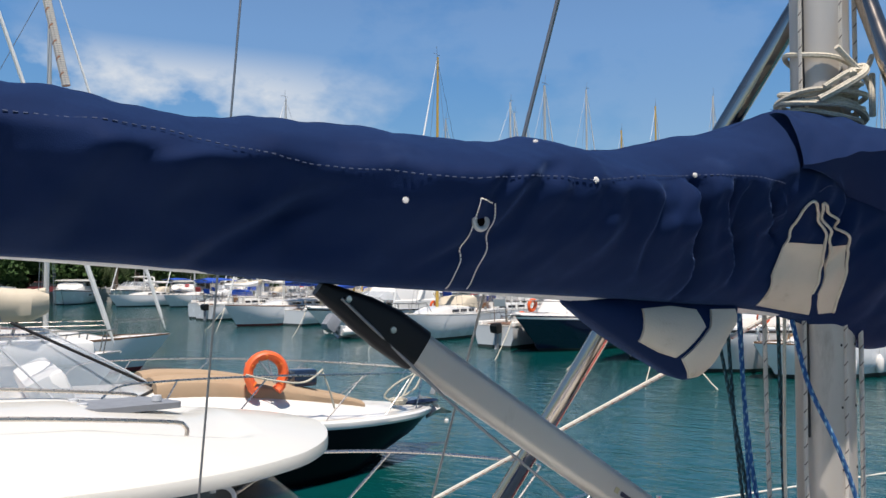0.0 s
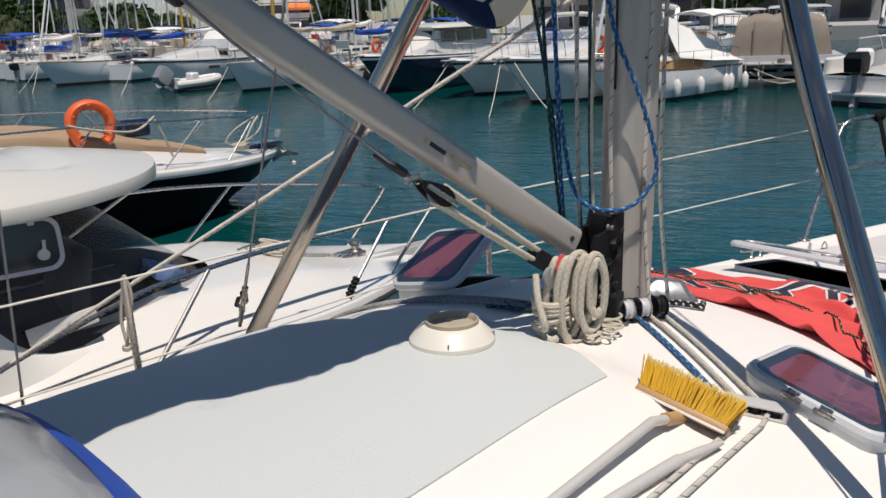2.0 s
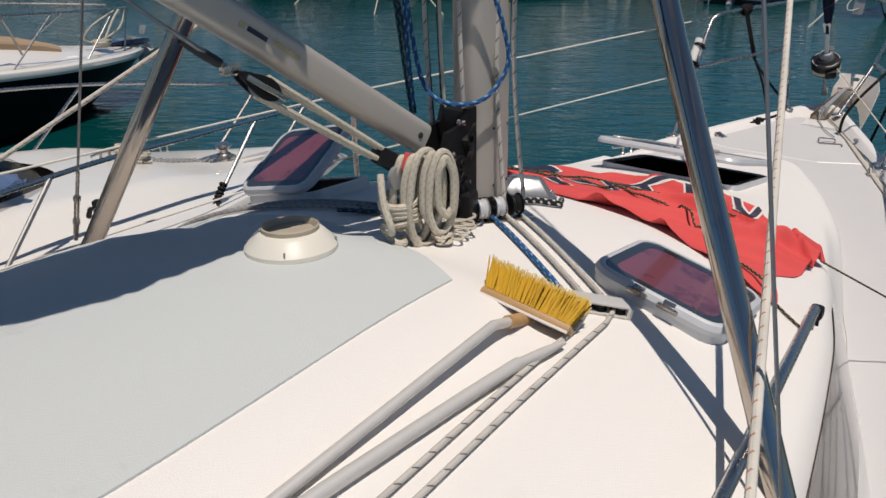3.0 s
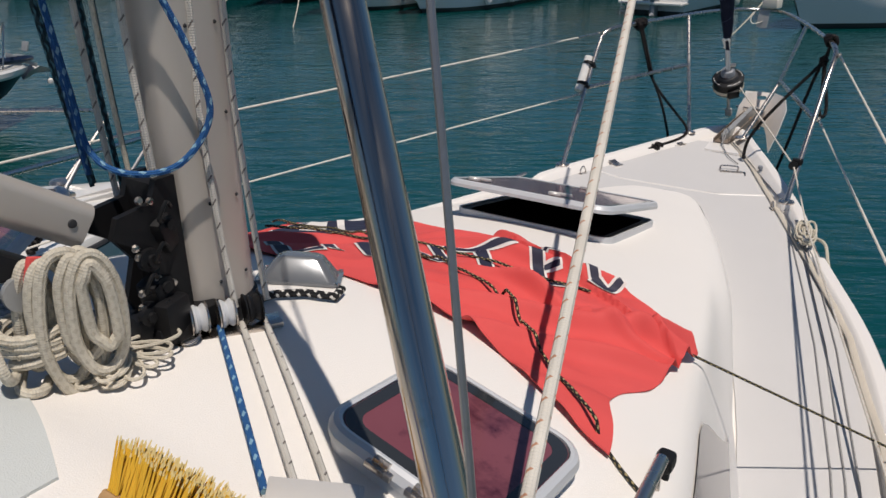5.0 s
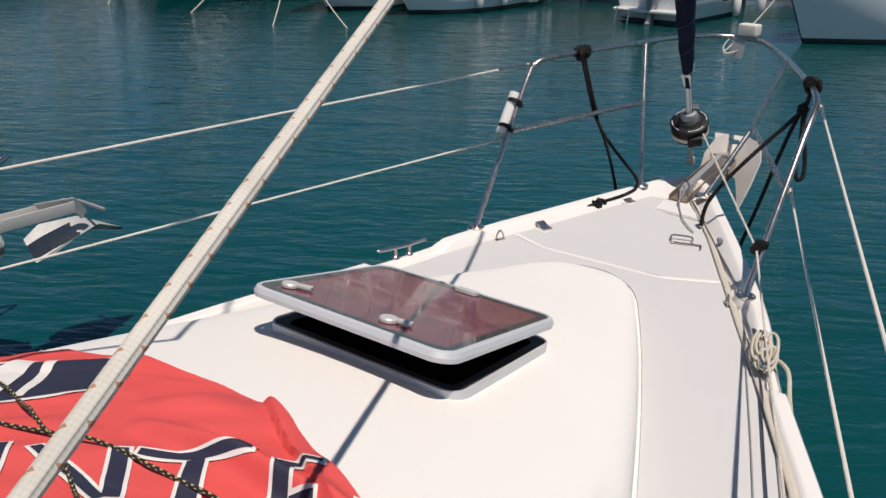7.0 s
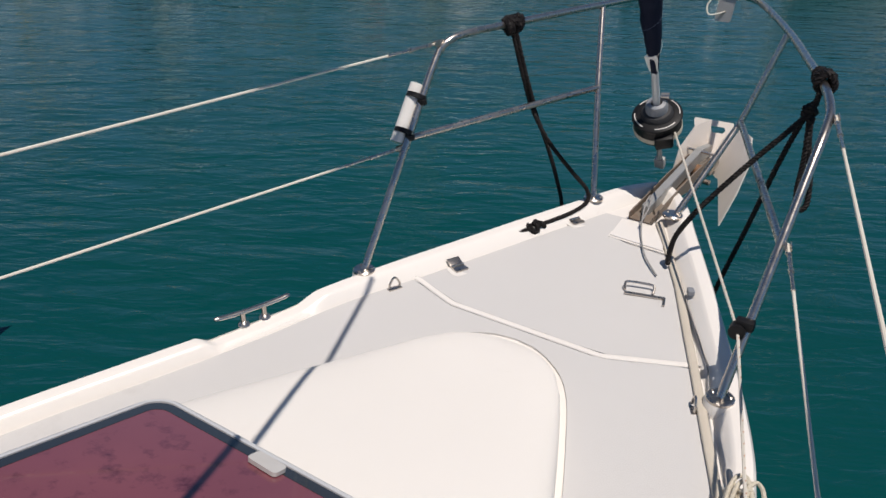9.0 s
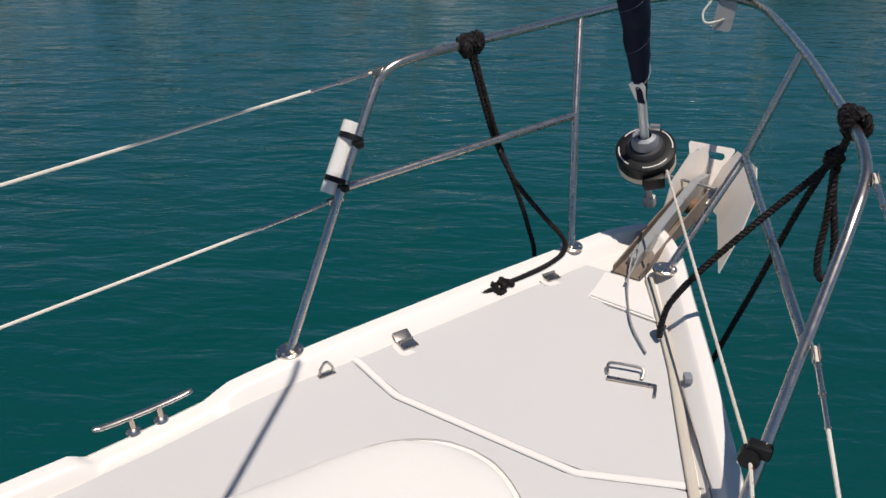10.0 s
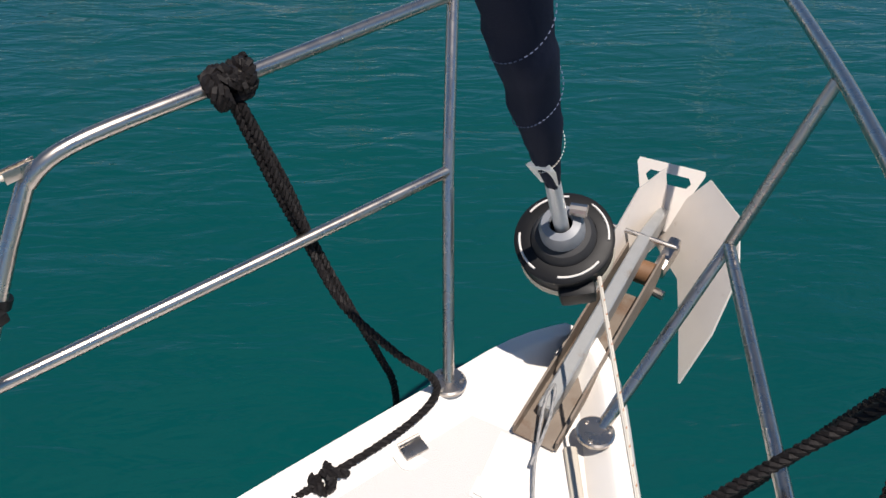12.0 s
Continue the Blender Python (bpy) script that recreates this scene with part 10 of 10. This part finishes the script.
for a, c in (((-9.2, 27.1, 0.9), (-10.6, 24.0, 0.75)), ((-8.0, 27.7, 0.9), (-10.5, 24.1, 0.85)), ((-11.3, 26.2, 0.9), (-10.4, 24.6, 0.9))):
    mooring(a, c, sag=0.55, r=0.022)
m = local((-13.3, 18.6), 170)

small = motor_yacht("small white motorboat lying stern-to with a black outboard", (-6.0, 28.2), -6, 6.0, 2.3, 0.85, arch=False, extras=(("fender", -1, 0.8), ("fender", 1, 0.45)))
sm = local((-6.0, 28.2), -6)
outboard(small, sm @ pose(0.1, -6.1, 1.0), "black_plastic", 1.35)
bm = bmesh.new()
box(bm, (2.0, 0.55, 0.10), sm @ pose(0, -6.15, 0.36), 0.03, 1)
part("swim_platform", bm, "gelcoat_shine", small)
bm = bmesh.new()
for k in range(4):
    tube(bm, [sm @ Vector((-0.85, -6.45 - 0.03 * k, 0.34 - 0.12 * k)), sm @ Vector((-0.45, -6.45 - 0.03 * k, 0.34 - 0.12 * k))], 0.02, 6)
for x in (-0.85, -0.45):
    tube(bm, [sm @ Vector((x, -6.43, 0.42)), sm @ Vector((x, -6.56, -0.08))], 0.018, 6)
part("swim_ladder", bm, "steel", small, "steel swim ladder")
sailboat("white sailing yacht with blue-grey hull shade and anchor on the bow", (-2.75, 20.2), 152, 11, 3.5, 1.3, cover="blue_canvas", mast_top=16, extras=(("fender", -1, 0.3), ("fender", 1, 0.12)))
motor_yacht("white flybridge motorboat behind the dock", (-17.5, 46.0), 205, 12, 3.9, 1.5, roof="gelcoat_shine")
motor_yacht("white motor cruiser behind the dock", (-11.0, 45.5), 200, 11, 3.6, 1.4)
motor_yacht("white motor cruiser with cream cover", (-4.5, 44.0), 200, 10, 3.4, 1.3, extras=(("canopy", "cream_canvas", 0),))

for a, c in (((-15.7, 17.1, 1.45), (-14.3, 14.9, -0.1)), ((-19.3, 18.3, 1.3), (-18.3, 15.4, -0.1)), ((-23.6, 17.5, 1.5), (-21.9, 15.2, -0.1)), ((-15.2, 17.2, 1.45), (-12.4, 15.9, -0.1)), ((-46.5, 12.8, 1.2), (-42.5, 11.0, -0.1)), ((-46.5, 12.8, 1.2), (-43.6, 10.6, -0.1)), ((-38.2, 14.7, 1.3), (-36.0, 12.9, -0.1)), ((-30.4, 15.6, 1.2), (-28.3, 13.2, -0.1)), ((-2.75, 20.2, 1.4), (-3.6, 18.4, -0.1))):
    mooring(a, c)

# floating docks between the rows; dark float colour carries the shade behind the hulls
for a, b in (((-66, 22.5), (-33, 30.5)), ((-33, 30.5), (-16, 33.5)), ((-98, 24), (-66, 22.5))):
    d = Vector((b[0] - a[0], b[1] - a[1], 0))
    ang = math.degrees(math.atan2(d.y, d.x))
    pier = thing("pontoon", "pontoon with pale deck boards and shade-dark float between the moored boats", "pontoon", "pontoons", "structure")
    bm = bmesh.new()
    box(bm, (d.length, 1.8, 0.08), pose((a[0] + b[0]) / 2, (a[1] + b[1]) / 2, 0.72, 0, 0, ang), 0.01, 1)
    part("deck_boards", bm, "concrete", pier)
    bm = bmesh.new()
    box(bm, (d.length, 1.6, 0.66), pose((a[0] + b[0]) / 2, (a[1] + b[1]) / 2, 0.34, 0, 0, ang), 0.02, 1)
    part("float", bm, "concrete_dark", pier)
    for k in range(int(d.length / 4)):
        p = Vector((a[0], a[1], 0)) + d * ((k + 0.5) / int(d.length / 4))
        bm = bmesh.new()
        box(bm, (0.22, 0.22, 0.95), pose(p.x, p.y - 0.6, 1.22, 0, 0, ang), 0.03, 1)
        part("service_post", bm, "ink_white" if k % 2 else "blue_canvas", pier)

# second row: hulls mostly hidden, spars against the sky
random.seed(11)
covers = ("white_canvas", "blue_canvas", "cream_canvas", "navy", "white_canvas")
for k, (x, y, top, spar) in enumerate(((-62, 24, 13, "mast_far"), (-60, 30, 14, "mast_far"), (-58.5, 19.5, 12.5, "mast_far"), (-66, 22, 15, "mast_far"), (-54, 24.5, 14, "mast_far"), (-51, 27, 13.4, "yellow_spar"), (-49, 31, 15.5, "mast_far"), (-45.5, 29, 13.0, "mast_far"), (-46, 35.5, 16.0, "mast_far"), (-41.5, 33, 14.5, "mast_far"), (-38.5, 36, 16.4, "mast_far"), (-39, 40, 14, "yellow_spar"), (-34, 38, 14.6, "yellow_spar"), (-30, 38.8, 14.6, "mast_far"), (-27, 41, 13.5, "mast_far"), (-22.5, 44.5, 15.2, "mast_far"), (-48, 22.5, 12.6, "yellow_spar"), (-37, 28, 14.2, "mast_far"))):
    h = 17 + random.uniform(-6, 6)
    Lk = random.uniform(8.5, 11)
    mx, my = Vector((-math.sin(radians(h)), math.cos(radians(h)))) * (Lk * 0.42)
    sailboat(("white sailing boat with " + ("white", "bright blue", "cream", "navy", "white")[k % 5] + " sail cover, moored in a row"), (x + mx, y + my), h, Lk, 3.0, random.uniform(0.95, 1.25), "hull_navy" if k == 7 else "hull_white", "boot_dark", covers[k % 5], top, spar, hood=("", "cream_canvas", "", "blue_canvas", "white_canvas")[k % 5])
for x, y, r in ((-69, 38, ""), (-54, 43, "gelcoat_shine"), (-47, 47, ""), (-33, 50, "gelcoat_shine"), (-26, 53, "roof_cream"), (-62, 41, "gelcoat_shine")):
    motor_yacht("white motor cruiser moored behind the sailing boats", (x, y), 195, 10, 3.4, 1.4, roof=r)

# boats lying before the promenade
for k, (x, y, top, spar) in enumerate(((-84, 12.5, 15, "mast_far"), (-80, 17.0, 13.5, "mast_far"), (-83, 24.0, 15.5, "mast_far"), (-77, 23.0, 14, "mast_far"), (-79, 29.5, 15, "mast_far"), (-71, 33.0, 14, "yellow_spar"), (-66, 29.0, 14.5, "mast_far"))):
    sailboat("white sailing boat with " + ("white", "bright blue", "cream")[k % 3] + " sail cover before the promenade", (x, y), 200 + 9 * (k % 3), 9.5 + 0.5 * (k % 2), 3.0, 1.1, "hull_navy" if k == 3 else "hull_white", "boot_dark", ("white_canvas", "blue_canvas", "cream_canvas")[k % 3], top, spar, hood=("cream_canvas", "", "blue_canvas")[k % 3])
for x, y, r in ((-88, 27.5, "gelcoat_shine"), (-86, 33.0, ""), (-80, 36.5, "gelcoat_shine"), (-73, 40.5, "")):
    motor_yacht("white motor cruiser lying before the promenade", (x, y), 235, 10.5, 3.5, 1.4, roof=r)

# sailing boat beyond the black-hulled cruiser
near = sailboat("white cruising sailboat with cream bundled canvas on a frame", (-18.3, 1.5), 2, 9.5, 3.1, 1.15, cover="cream_canvas", mast_top=13, hull="hull_white", hood="")
m = local((-18.3, 1.5), 2)
bm = bmesh.new()
rings = []
for k in range(13):
    s = k / 12
    y = -3.9 + 2.2 * s
    rings.append([m @ Vector((1.0 + 0.30 * (1 + 0.2 * math.sin(9 * s)) * math.cos(a) * (1 - 0.7 * ease(0.85, 1, s)), y, 2.62 + 0.30 * math.sin(a) * (1 - 0.5 * ease(0.85, 1, s)) + 0.05 * math.sin(6 * s) - (0.10 if math.sin(a) < 0 else 0))) for a in (2 * math.pi * j / 12 for j in range(12))])
skin(bm, rings, True, True)
part("rolled_canvas", bm, "cream_canvas", near, "cream canvas bundle lashed on a frame")
for y in (-3.6, -2.2):
    bm = bmesh.new()
    tube(bm, [m @ Vector((1.0, y - 0.4, 1.15)), m @ Vector((1.0, y, 2.5))], 0.03, 6)
    part("frame_leg", bm, "black_plastic", near)
bm = bmesh.new()
box(bm, (0.6, 1.6, 0.25), m @ pose(0.9, -3.4, 2.28), 0.08)
part("blue_cover", bm, "blue_canvas", near, "bright blue canvas under the frame")
bm = bmesh.new()
box(bm, (1.3, 1.9, 0.55), m @ pose(0.45, -1.7, 1.45), 0.18)
part("covered_tender", bm, "white_canvas", near, "white covered tender on deck")
sailboat("older sailing boat with dark red deck edge and bare bow", (-26.0, 4.5), -8, 9, 2.8, 1.0, boot="boot_red", cover="cream_canvas", mast_top=13, stripe="teak", hood="cream_canvas", hull="hull_white")

# ---- shore ----
bm = bmesh.new()
quay_edge = [(-2500, -2500), (-104, -120), (-101, 20), (-84, 36), (-70, 52), (-40, 62), (-20, 66), (40, 74), (400, 110), (2500, 300), (2500, 2500), (-2500, 2500)]
vs = [bm.verts.new((x, y, 1.1)) for x, y in quay_edge]
lo = [bm.verts.new((x, y, -1.5)) for x, y in quay_edge]
bm.faces.new(vs)
for k in range(len(vs)):
    bm.faces.new((lo[k], lo[(k + 1) % len(vs)], vs[(k + 1) % len(vs)], vs[k]))
lone("ground", bm, "concrete", "pale concrete quay behind the moored boats", "quay", kind="structure", smooth=0)


def wall_run(name, a, b, z0, z1, thick, mat, parent):
    """Upright slab between two plan points."""
    a, b = Vector((a[0], a[1], 0)), Vector((b[0], b[1], 0))
    d = (b - a).normalized()
    bm = bmesh.new()
    ang = math.degrees(math.atan2(d.y, d.x))
    c = (a + b) / 2
    box(bm, ((b - a).length, thick, z1 - z0), pose(c.x, c.y, (z0 + z1) / 2, 0, 0, ang), 0.03, 1)
    return part(name, bm, mat, parent)


hotel = thing("building", "grey terraced concrete apartment block with long balconies", "building")
d = Vector((0.24, 0.97)).normalized()
base = Vector((-121.0, 4.0))
for k in range(8):
    z = 2.0 + 2.85 * k
    end = 52 - 3.1 * max(0, k - 0) - 1.2 * max(0, k - 3)
    back = Vector((-0.97, 0.24)) * (0.9 * k)
    a = base + back - d * 30
    b = base + back + d * (end - 8)
    wall_run("balcony", a, b, z + 0.0, z + 1.15, 0.25, "facade", hotel)
    wall_run("slab", a + Vector((-1.2, 0.3)), b + Vector((-1.2, 0.3)), z - 0.18, z - 0.0, 2.6, "facade", hotel)
    w = Vector((-2.3, 0.57))
    # recessed wall takes the darker copy, so its shade is painted
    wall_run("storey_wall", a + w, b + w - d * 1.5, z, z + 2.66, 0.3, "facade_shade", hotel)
    n = int((b - a).length / 4.4)
    for j in range(n):
        p = a + (b - a) * ((j + 0.5) / n)
        q = Vector((-0.97, 0.24))
        wall_run("partition", p + q * 0.2, p + q * 2.2, z + 0.0, z + 2.66, 0.22, "facade", hotel)
wall_run("roof_edge", base + Vector((-0.97, 0.24)) * 8 - d * 30, base + Vector((-0.97, 0.24)) * 8 + d * 14, 24.8, 25.4, 4, "facade", hotel)
wall_run("ground_wall", base - d * 30, base + d * 46, 1.1, 2.0, 0.6, "facade", hotel)

flats = thing("building", "low white apartment building with an orange awning", "building")
a, b = Vector((-120.5, 67.5)), Vector((-107.5, 86.5))
dn = Vector(((b - a).y, -(b - a).x)).normalized()
for k, z in enumerate((1.1, 3.7, 6.3)):
    # set-back wall, its balcony shade painted by the darker facade tone
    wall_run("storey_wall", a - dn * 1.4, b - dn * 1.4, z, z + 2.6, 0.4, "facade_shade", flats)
    wall_run("balcony", a, b, z + 0.15, z + 1.0, 0.25, "gelcoat", flats)
    wall_run("slab", a - dn * 0.7, b - dn * 0.7, z + 2.42, z + 2.6, 1.8, "gelcoat", flats)
    for j in range(5):
        p = a + (b - a) * (j / 4)
        wall_run("partition", p, p - dn * 1.3, z, z + 2.5, 0.25, "facade", flats)
wall_run("roof_edge", a - dn * 0.9, b - dn * 0.9, 8.85, 9.35, 2.6, "gelcoat", flats)
wall_run("penthouse", a + (b - a) * 0.45 - dn * 3, b - dn * 3, 9.3, 10.4, 3, "facade", flats)
bm = bmesh.new()
p, q = a + (b - a) * 0.42 + dn * 0.6, a + (b - a) * 0.86 + dn * 0.6
skin(bm, [[(p.x + dn.x * o, p.y + dn.y * o, h), (q.x + dn.x * o, q.y + dn.y * o, h)] for o, h in ((-0.5, 6.3), (1.0, 5.55), (1.02, 5.15), (0.97, 5.15), (0.95, 5.5), (-0.5, 6.22))], False)
part("awning", bm, "awning", flats, "orange awning")

low = thing("building", "long low white quayside building with shaded front", "building")
a, b = Vector((-60, 75)), Vector((-25, 84))
wall_run("wall", a, b, 1.1, 4.6, 5, "facade", low)
wall_run("roof_edge", a + Vector((0.3, -1.2)), b + Vector((0.3, -1.2)), 4.6, 5.0, 7.6, "gelcoat", low)
for j in range(9):
    p = a + (b - a) * ((j + 0.5) / 9) + Vector((0.6, -2.52))
    wall_run("shop_window", p - Vector((1.3, 0.33)), p + Vector((1.3, 0.33)), 1.4, 3.7, 0.12, "window_dark", low)
wall_run("quay_wall", (-101.4, -40), (-101.2, 19), 1.1, 1.75, 0.5, "concrete", low)


def clump_crown(bm, centres, leaf, count, rnd):
    """Crown of many small leaf clumps on uneven puffs."""
    verts, faces = [], []
    for c, r, sq in centres:
        for _ in range(count):
            a, u = rnd.uniform(0, 6.283), rnd.uniform(-1, 1)
            rr = r * rnd.uniform(0.72, 1.06)
            p = Vector((math.cos(a) * math.sqrt(1 - u * u) * rr, math.sin(a) * math.sqrt(1 - u * u) * rr, u * rr * sq)) + Vector(c)
            n = Vector((rnd.uniform(-1, 1), rnd.uniform(-1, 1), rnd.uniform(0.1, 1))).normalized()
            t = n.orthogonal().normalized()
            o = n.cross(t)
            s = leaf * rnd.uniform(0.6, 1.4)
            i = len(verts)
            verts += [p + t * s, p + o * s * 0.7, p - t * s, p - o * s * 0.7 + n * s * 0.4]
            faces.append((i, i + 1, i + 2, i + 3))
    return verts, faces


def tree(label, x, y, h, spread, flat, seed, name="tree"):
    rnd = random.Random(seed)
    t = thing(name, label, "tree", "shore trees")
    bm = bmesh.new()
    tube(bm, spline([(x, y, 1.0), (x + 0.2, y, 1.0 + h * 0.3), (x - 0.1, y + 0.2, 1 + h * 0.55)], 4), [0.35 - 0.02 * k for k in range(9)], 8)
    puffs = []
    for k in range(13):
        a, rr = rnd.uniform(0, 6.283), spread * math.sqrt(rnd.uniform(0.02, 0.75))
        c = (x + rr * math.cos(a), y + rr * math.sin(a), 1 + h * (1 - flat / 2) - flat * h * 0.25 * (rr / spread) ** 2 + rnd.uniform(-0.1, 0.1) * h * flat)
        puffs.append((c, spread * rnd.uniform(0.28, 0.42), min(1.0, flat * 1.3)))
        if k < 6:
            tube(bm, spline([(x, y, 1 + h * 0.45), (x + rr * 0.5 * math.cos(a), y + rr * 0.5 * math.sin(a), 1 + h * 0.6), c], 3), [0.18, 0.15, 0.12, 0.1, 0.08, 0.06, 0.05], 6)
    part("trunk", bm, "bark", t)
    v, f = clump_crown(None, puffs, spread * 0.075, 330, rnd)
    me = bpy.data.meshes.new("crown")
    me.from_pydata([tuple(p) for p in v], [], f)
    me.materials.append(M["leaf"])
    ob = new("crown", me)
    ob.parent = t
    return t


def palm(x, y, h, seed):
    rnd = random.Random(seed)
    t = thing("palm_tree", "palm tree with drooping grey-green fronds on the quay", "palm tree", "palms")
    bm = bmesh.new()
    tube(bm, [(x, y, 1.0), (x + 0.1, y, 1 + h * 0.5), (x, y + 0.1, 1 + h)], [0.3, 0.22, 0.26], 8)
    part("trunk", bm, "bark", t)
    verts, faces = [], []
    for k in range(34):
        a, up = rnd.uniform(0, 6.283), rnd.uniform(-0.5, 1.1)
        L = rnd.uniform(2.0, 2.8)
        pts = []
        for j in range(7):
            s = j / 6
            pts.append(Vector((x + math.cos(a) * L * s * 0.9, y + math.sin(a) * L * s * 0.9, 1 + h + L * (up * s - 0.95 * s * s))))
        side = Vector((-math.sin(a), math.cos(a), 0))
        for j in range(1, 7):
            for sg in (1, -1):
                for q in (0.0, 0.5):
                    p = pts[j - 1].lerp(pts[j], q)
                    i = len(verts)
                    fw = (pts[j] - pts[j - 1]).normalized()
                    verts += [p - fw * 0.05, p + fw * 0.06, p + side * sg * 0.55 * (1 - 0.5 * j / 6) + fw * 0.25 - Vector((0, 0, 0.16))]
                    faces.append((i, i + 1, i + 2))
    me = bpy.data.meshes.new("fronds")
    me.from_pydata([tuple(p) for p in verts], [], faces)
    me.materials.append(M["leaf_palm"])
    ob = new("fronds", me)
    ob.parent = t
    return t


tree("broad dark green umbrella pine on the quay", -94.8, 52.0, 8.6, 4.6, 0.5, 1, "pine_tree")
tree("umbrella pine with a wide rounded crown", -81.0, 63.5, 7.6, 6.0, 0.55, 2, "pine_tree")
tree("dense green tree behind the boats", -36.5, 80.5, 6.0, 4.2, 0.8, 3)
tree("dense green tree behind the dock", -33.6, 91.5, 5.2, 3.2, 0.8, 4)
for k, (x, y, h, s) in enumerate(((-104, 12, 5.6, 4.8), (-103, 19, 6.4, 4.6), (-104.5, 25, 7.9, 5.2), (-103.5, 31, 6.6, 4.4), (-104, 2, 5.0, 4.4), (-106, 7, 6.2, 4.6), (-102, 41, 6.0, 4.2), (-100, 38, 4.2, 3.6), (-97, 44, 4.5, 3.6), (-88, 66, 4.4, 4.0), (-72, 72, 4.0, 4.0), (-28, 88, 4.5, 4.2), (-10, 92, 4.8, 4.4))):
    tree("low dark green tree along the promenade", x, y, h, s, 0.8, 20 + k)
for k, (x, y, h) in enumerate(((-89.5, 30.6, 3.2), (-90.0, 37.5, 3.6), (-76.8, 44.4, 4.6), (-92, 25, 3.4), (-86, 41, 3.2), (-97, 15.5, 3.6))):
    palm(x, y, h, 40 + k)


def car(label, x, y, ang, mat):
    c = thing("car", label, "car", "parked cars")
    m = pose(x, y, 1.1, 0, 0, ang)
    bm = bmesh.new()
    skin(bm, [[m @ Vector((px, w * s, pz)) for px, pz in ((-2.05, 0.35), (-2.1, 0.75), (-1.9, 0.95), (-0.9, 1.0), (1.0, 0.98), (1.9, 0.85), (2.1, 0.65), (2.05, 0.35))] for w, s in ((0.85, -1), (0.88, -1), (0.88, 1), (0.85, 1))], True, True)
    part("body", bm, mat, c)
    bm = bmesh.new()
    skin(bm, [[m @ Vector((px, w * s, pz)) for px, pz in ((-1.8, 0.95), (-1.4, 1.42), (0.2, 1.45), (1.05, 0.97))] for w, s in ((0.68, -1), (0.80, -0.95), (0.80, 0.95), (0.68, 1))], True, True)
    part("cabin", bm, "window_dark", c)
    bm = bmesh.new()
    box(bm, (1.5, 1.3, 0.05), m @ pose(-0.6, 0, 1.45), 0.02, 1)
    part("roof", bm, mat, c)
    for px in (-1.3, 1.35):
        for s in (-1, 1):
            bm = bmesh.new()
            lathe(bm, ((0, -0.1), (0.3, -0.1), (0.32, 0), (0.3, 0.1), (0, 0.1)), 14, m @ pose(px, s * 0.8, 0.32, 90))
            part("wheel", bm, "rubber", c)


car("white parked car on the quay", -99.0, 3.2, 80, "gelcoat_shine")
car("red parked car on the quay", -98.6, 8.4, 82, "boot_red")
car("white parked car on the promenade", -98.9, -2.5, 80, "gelcoat_shine")
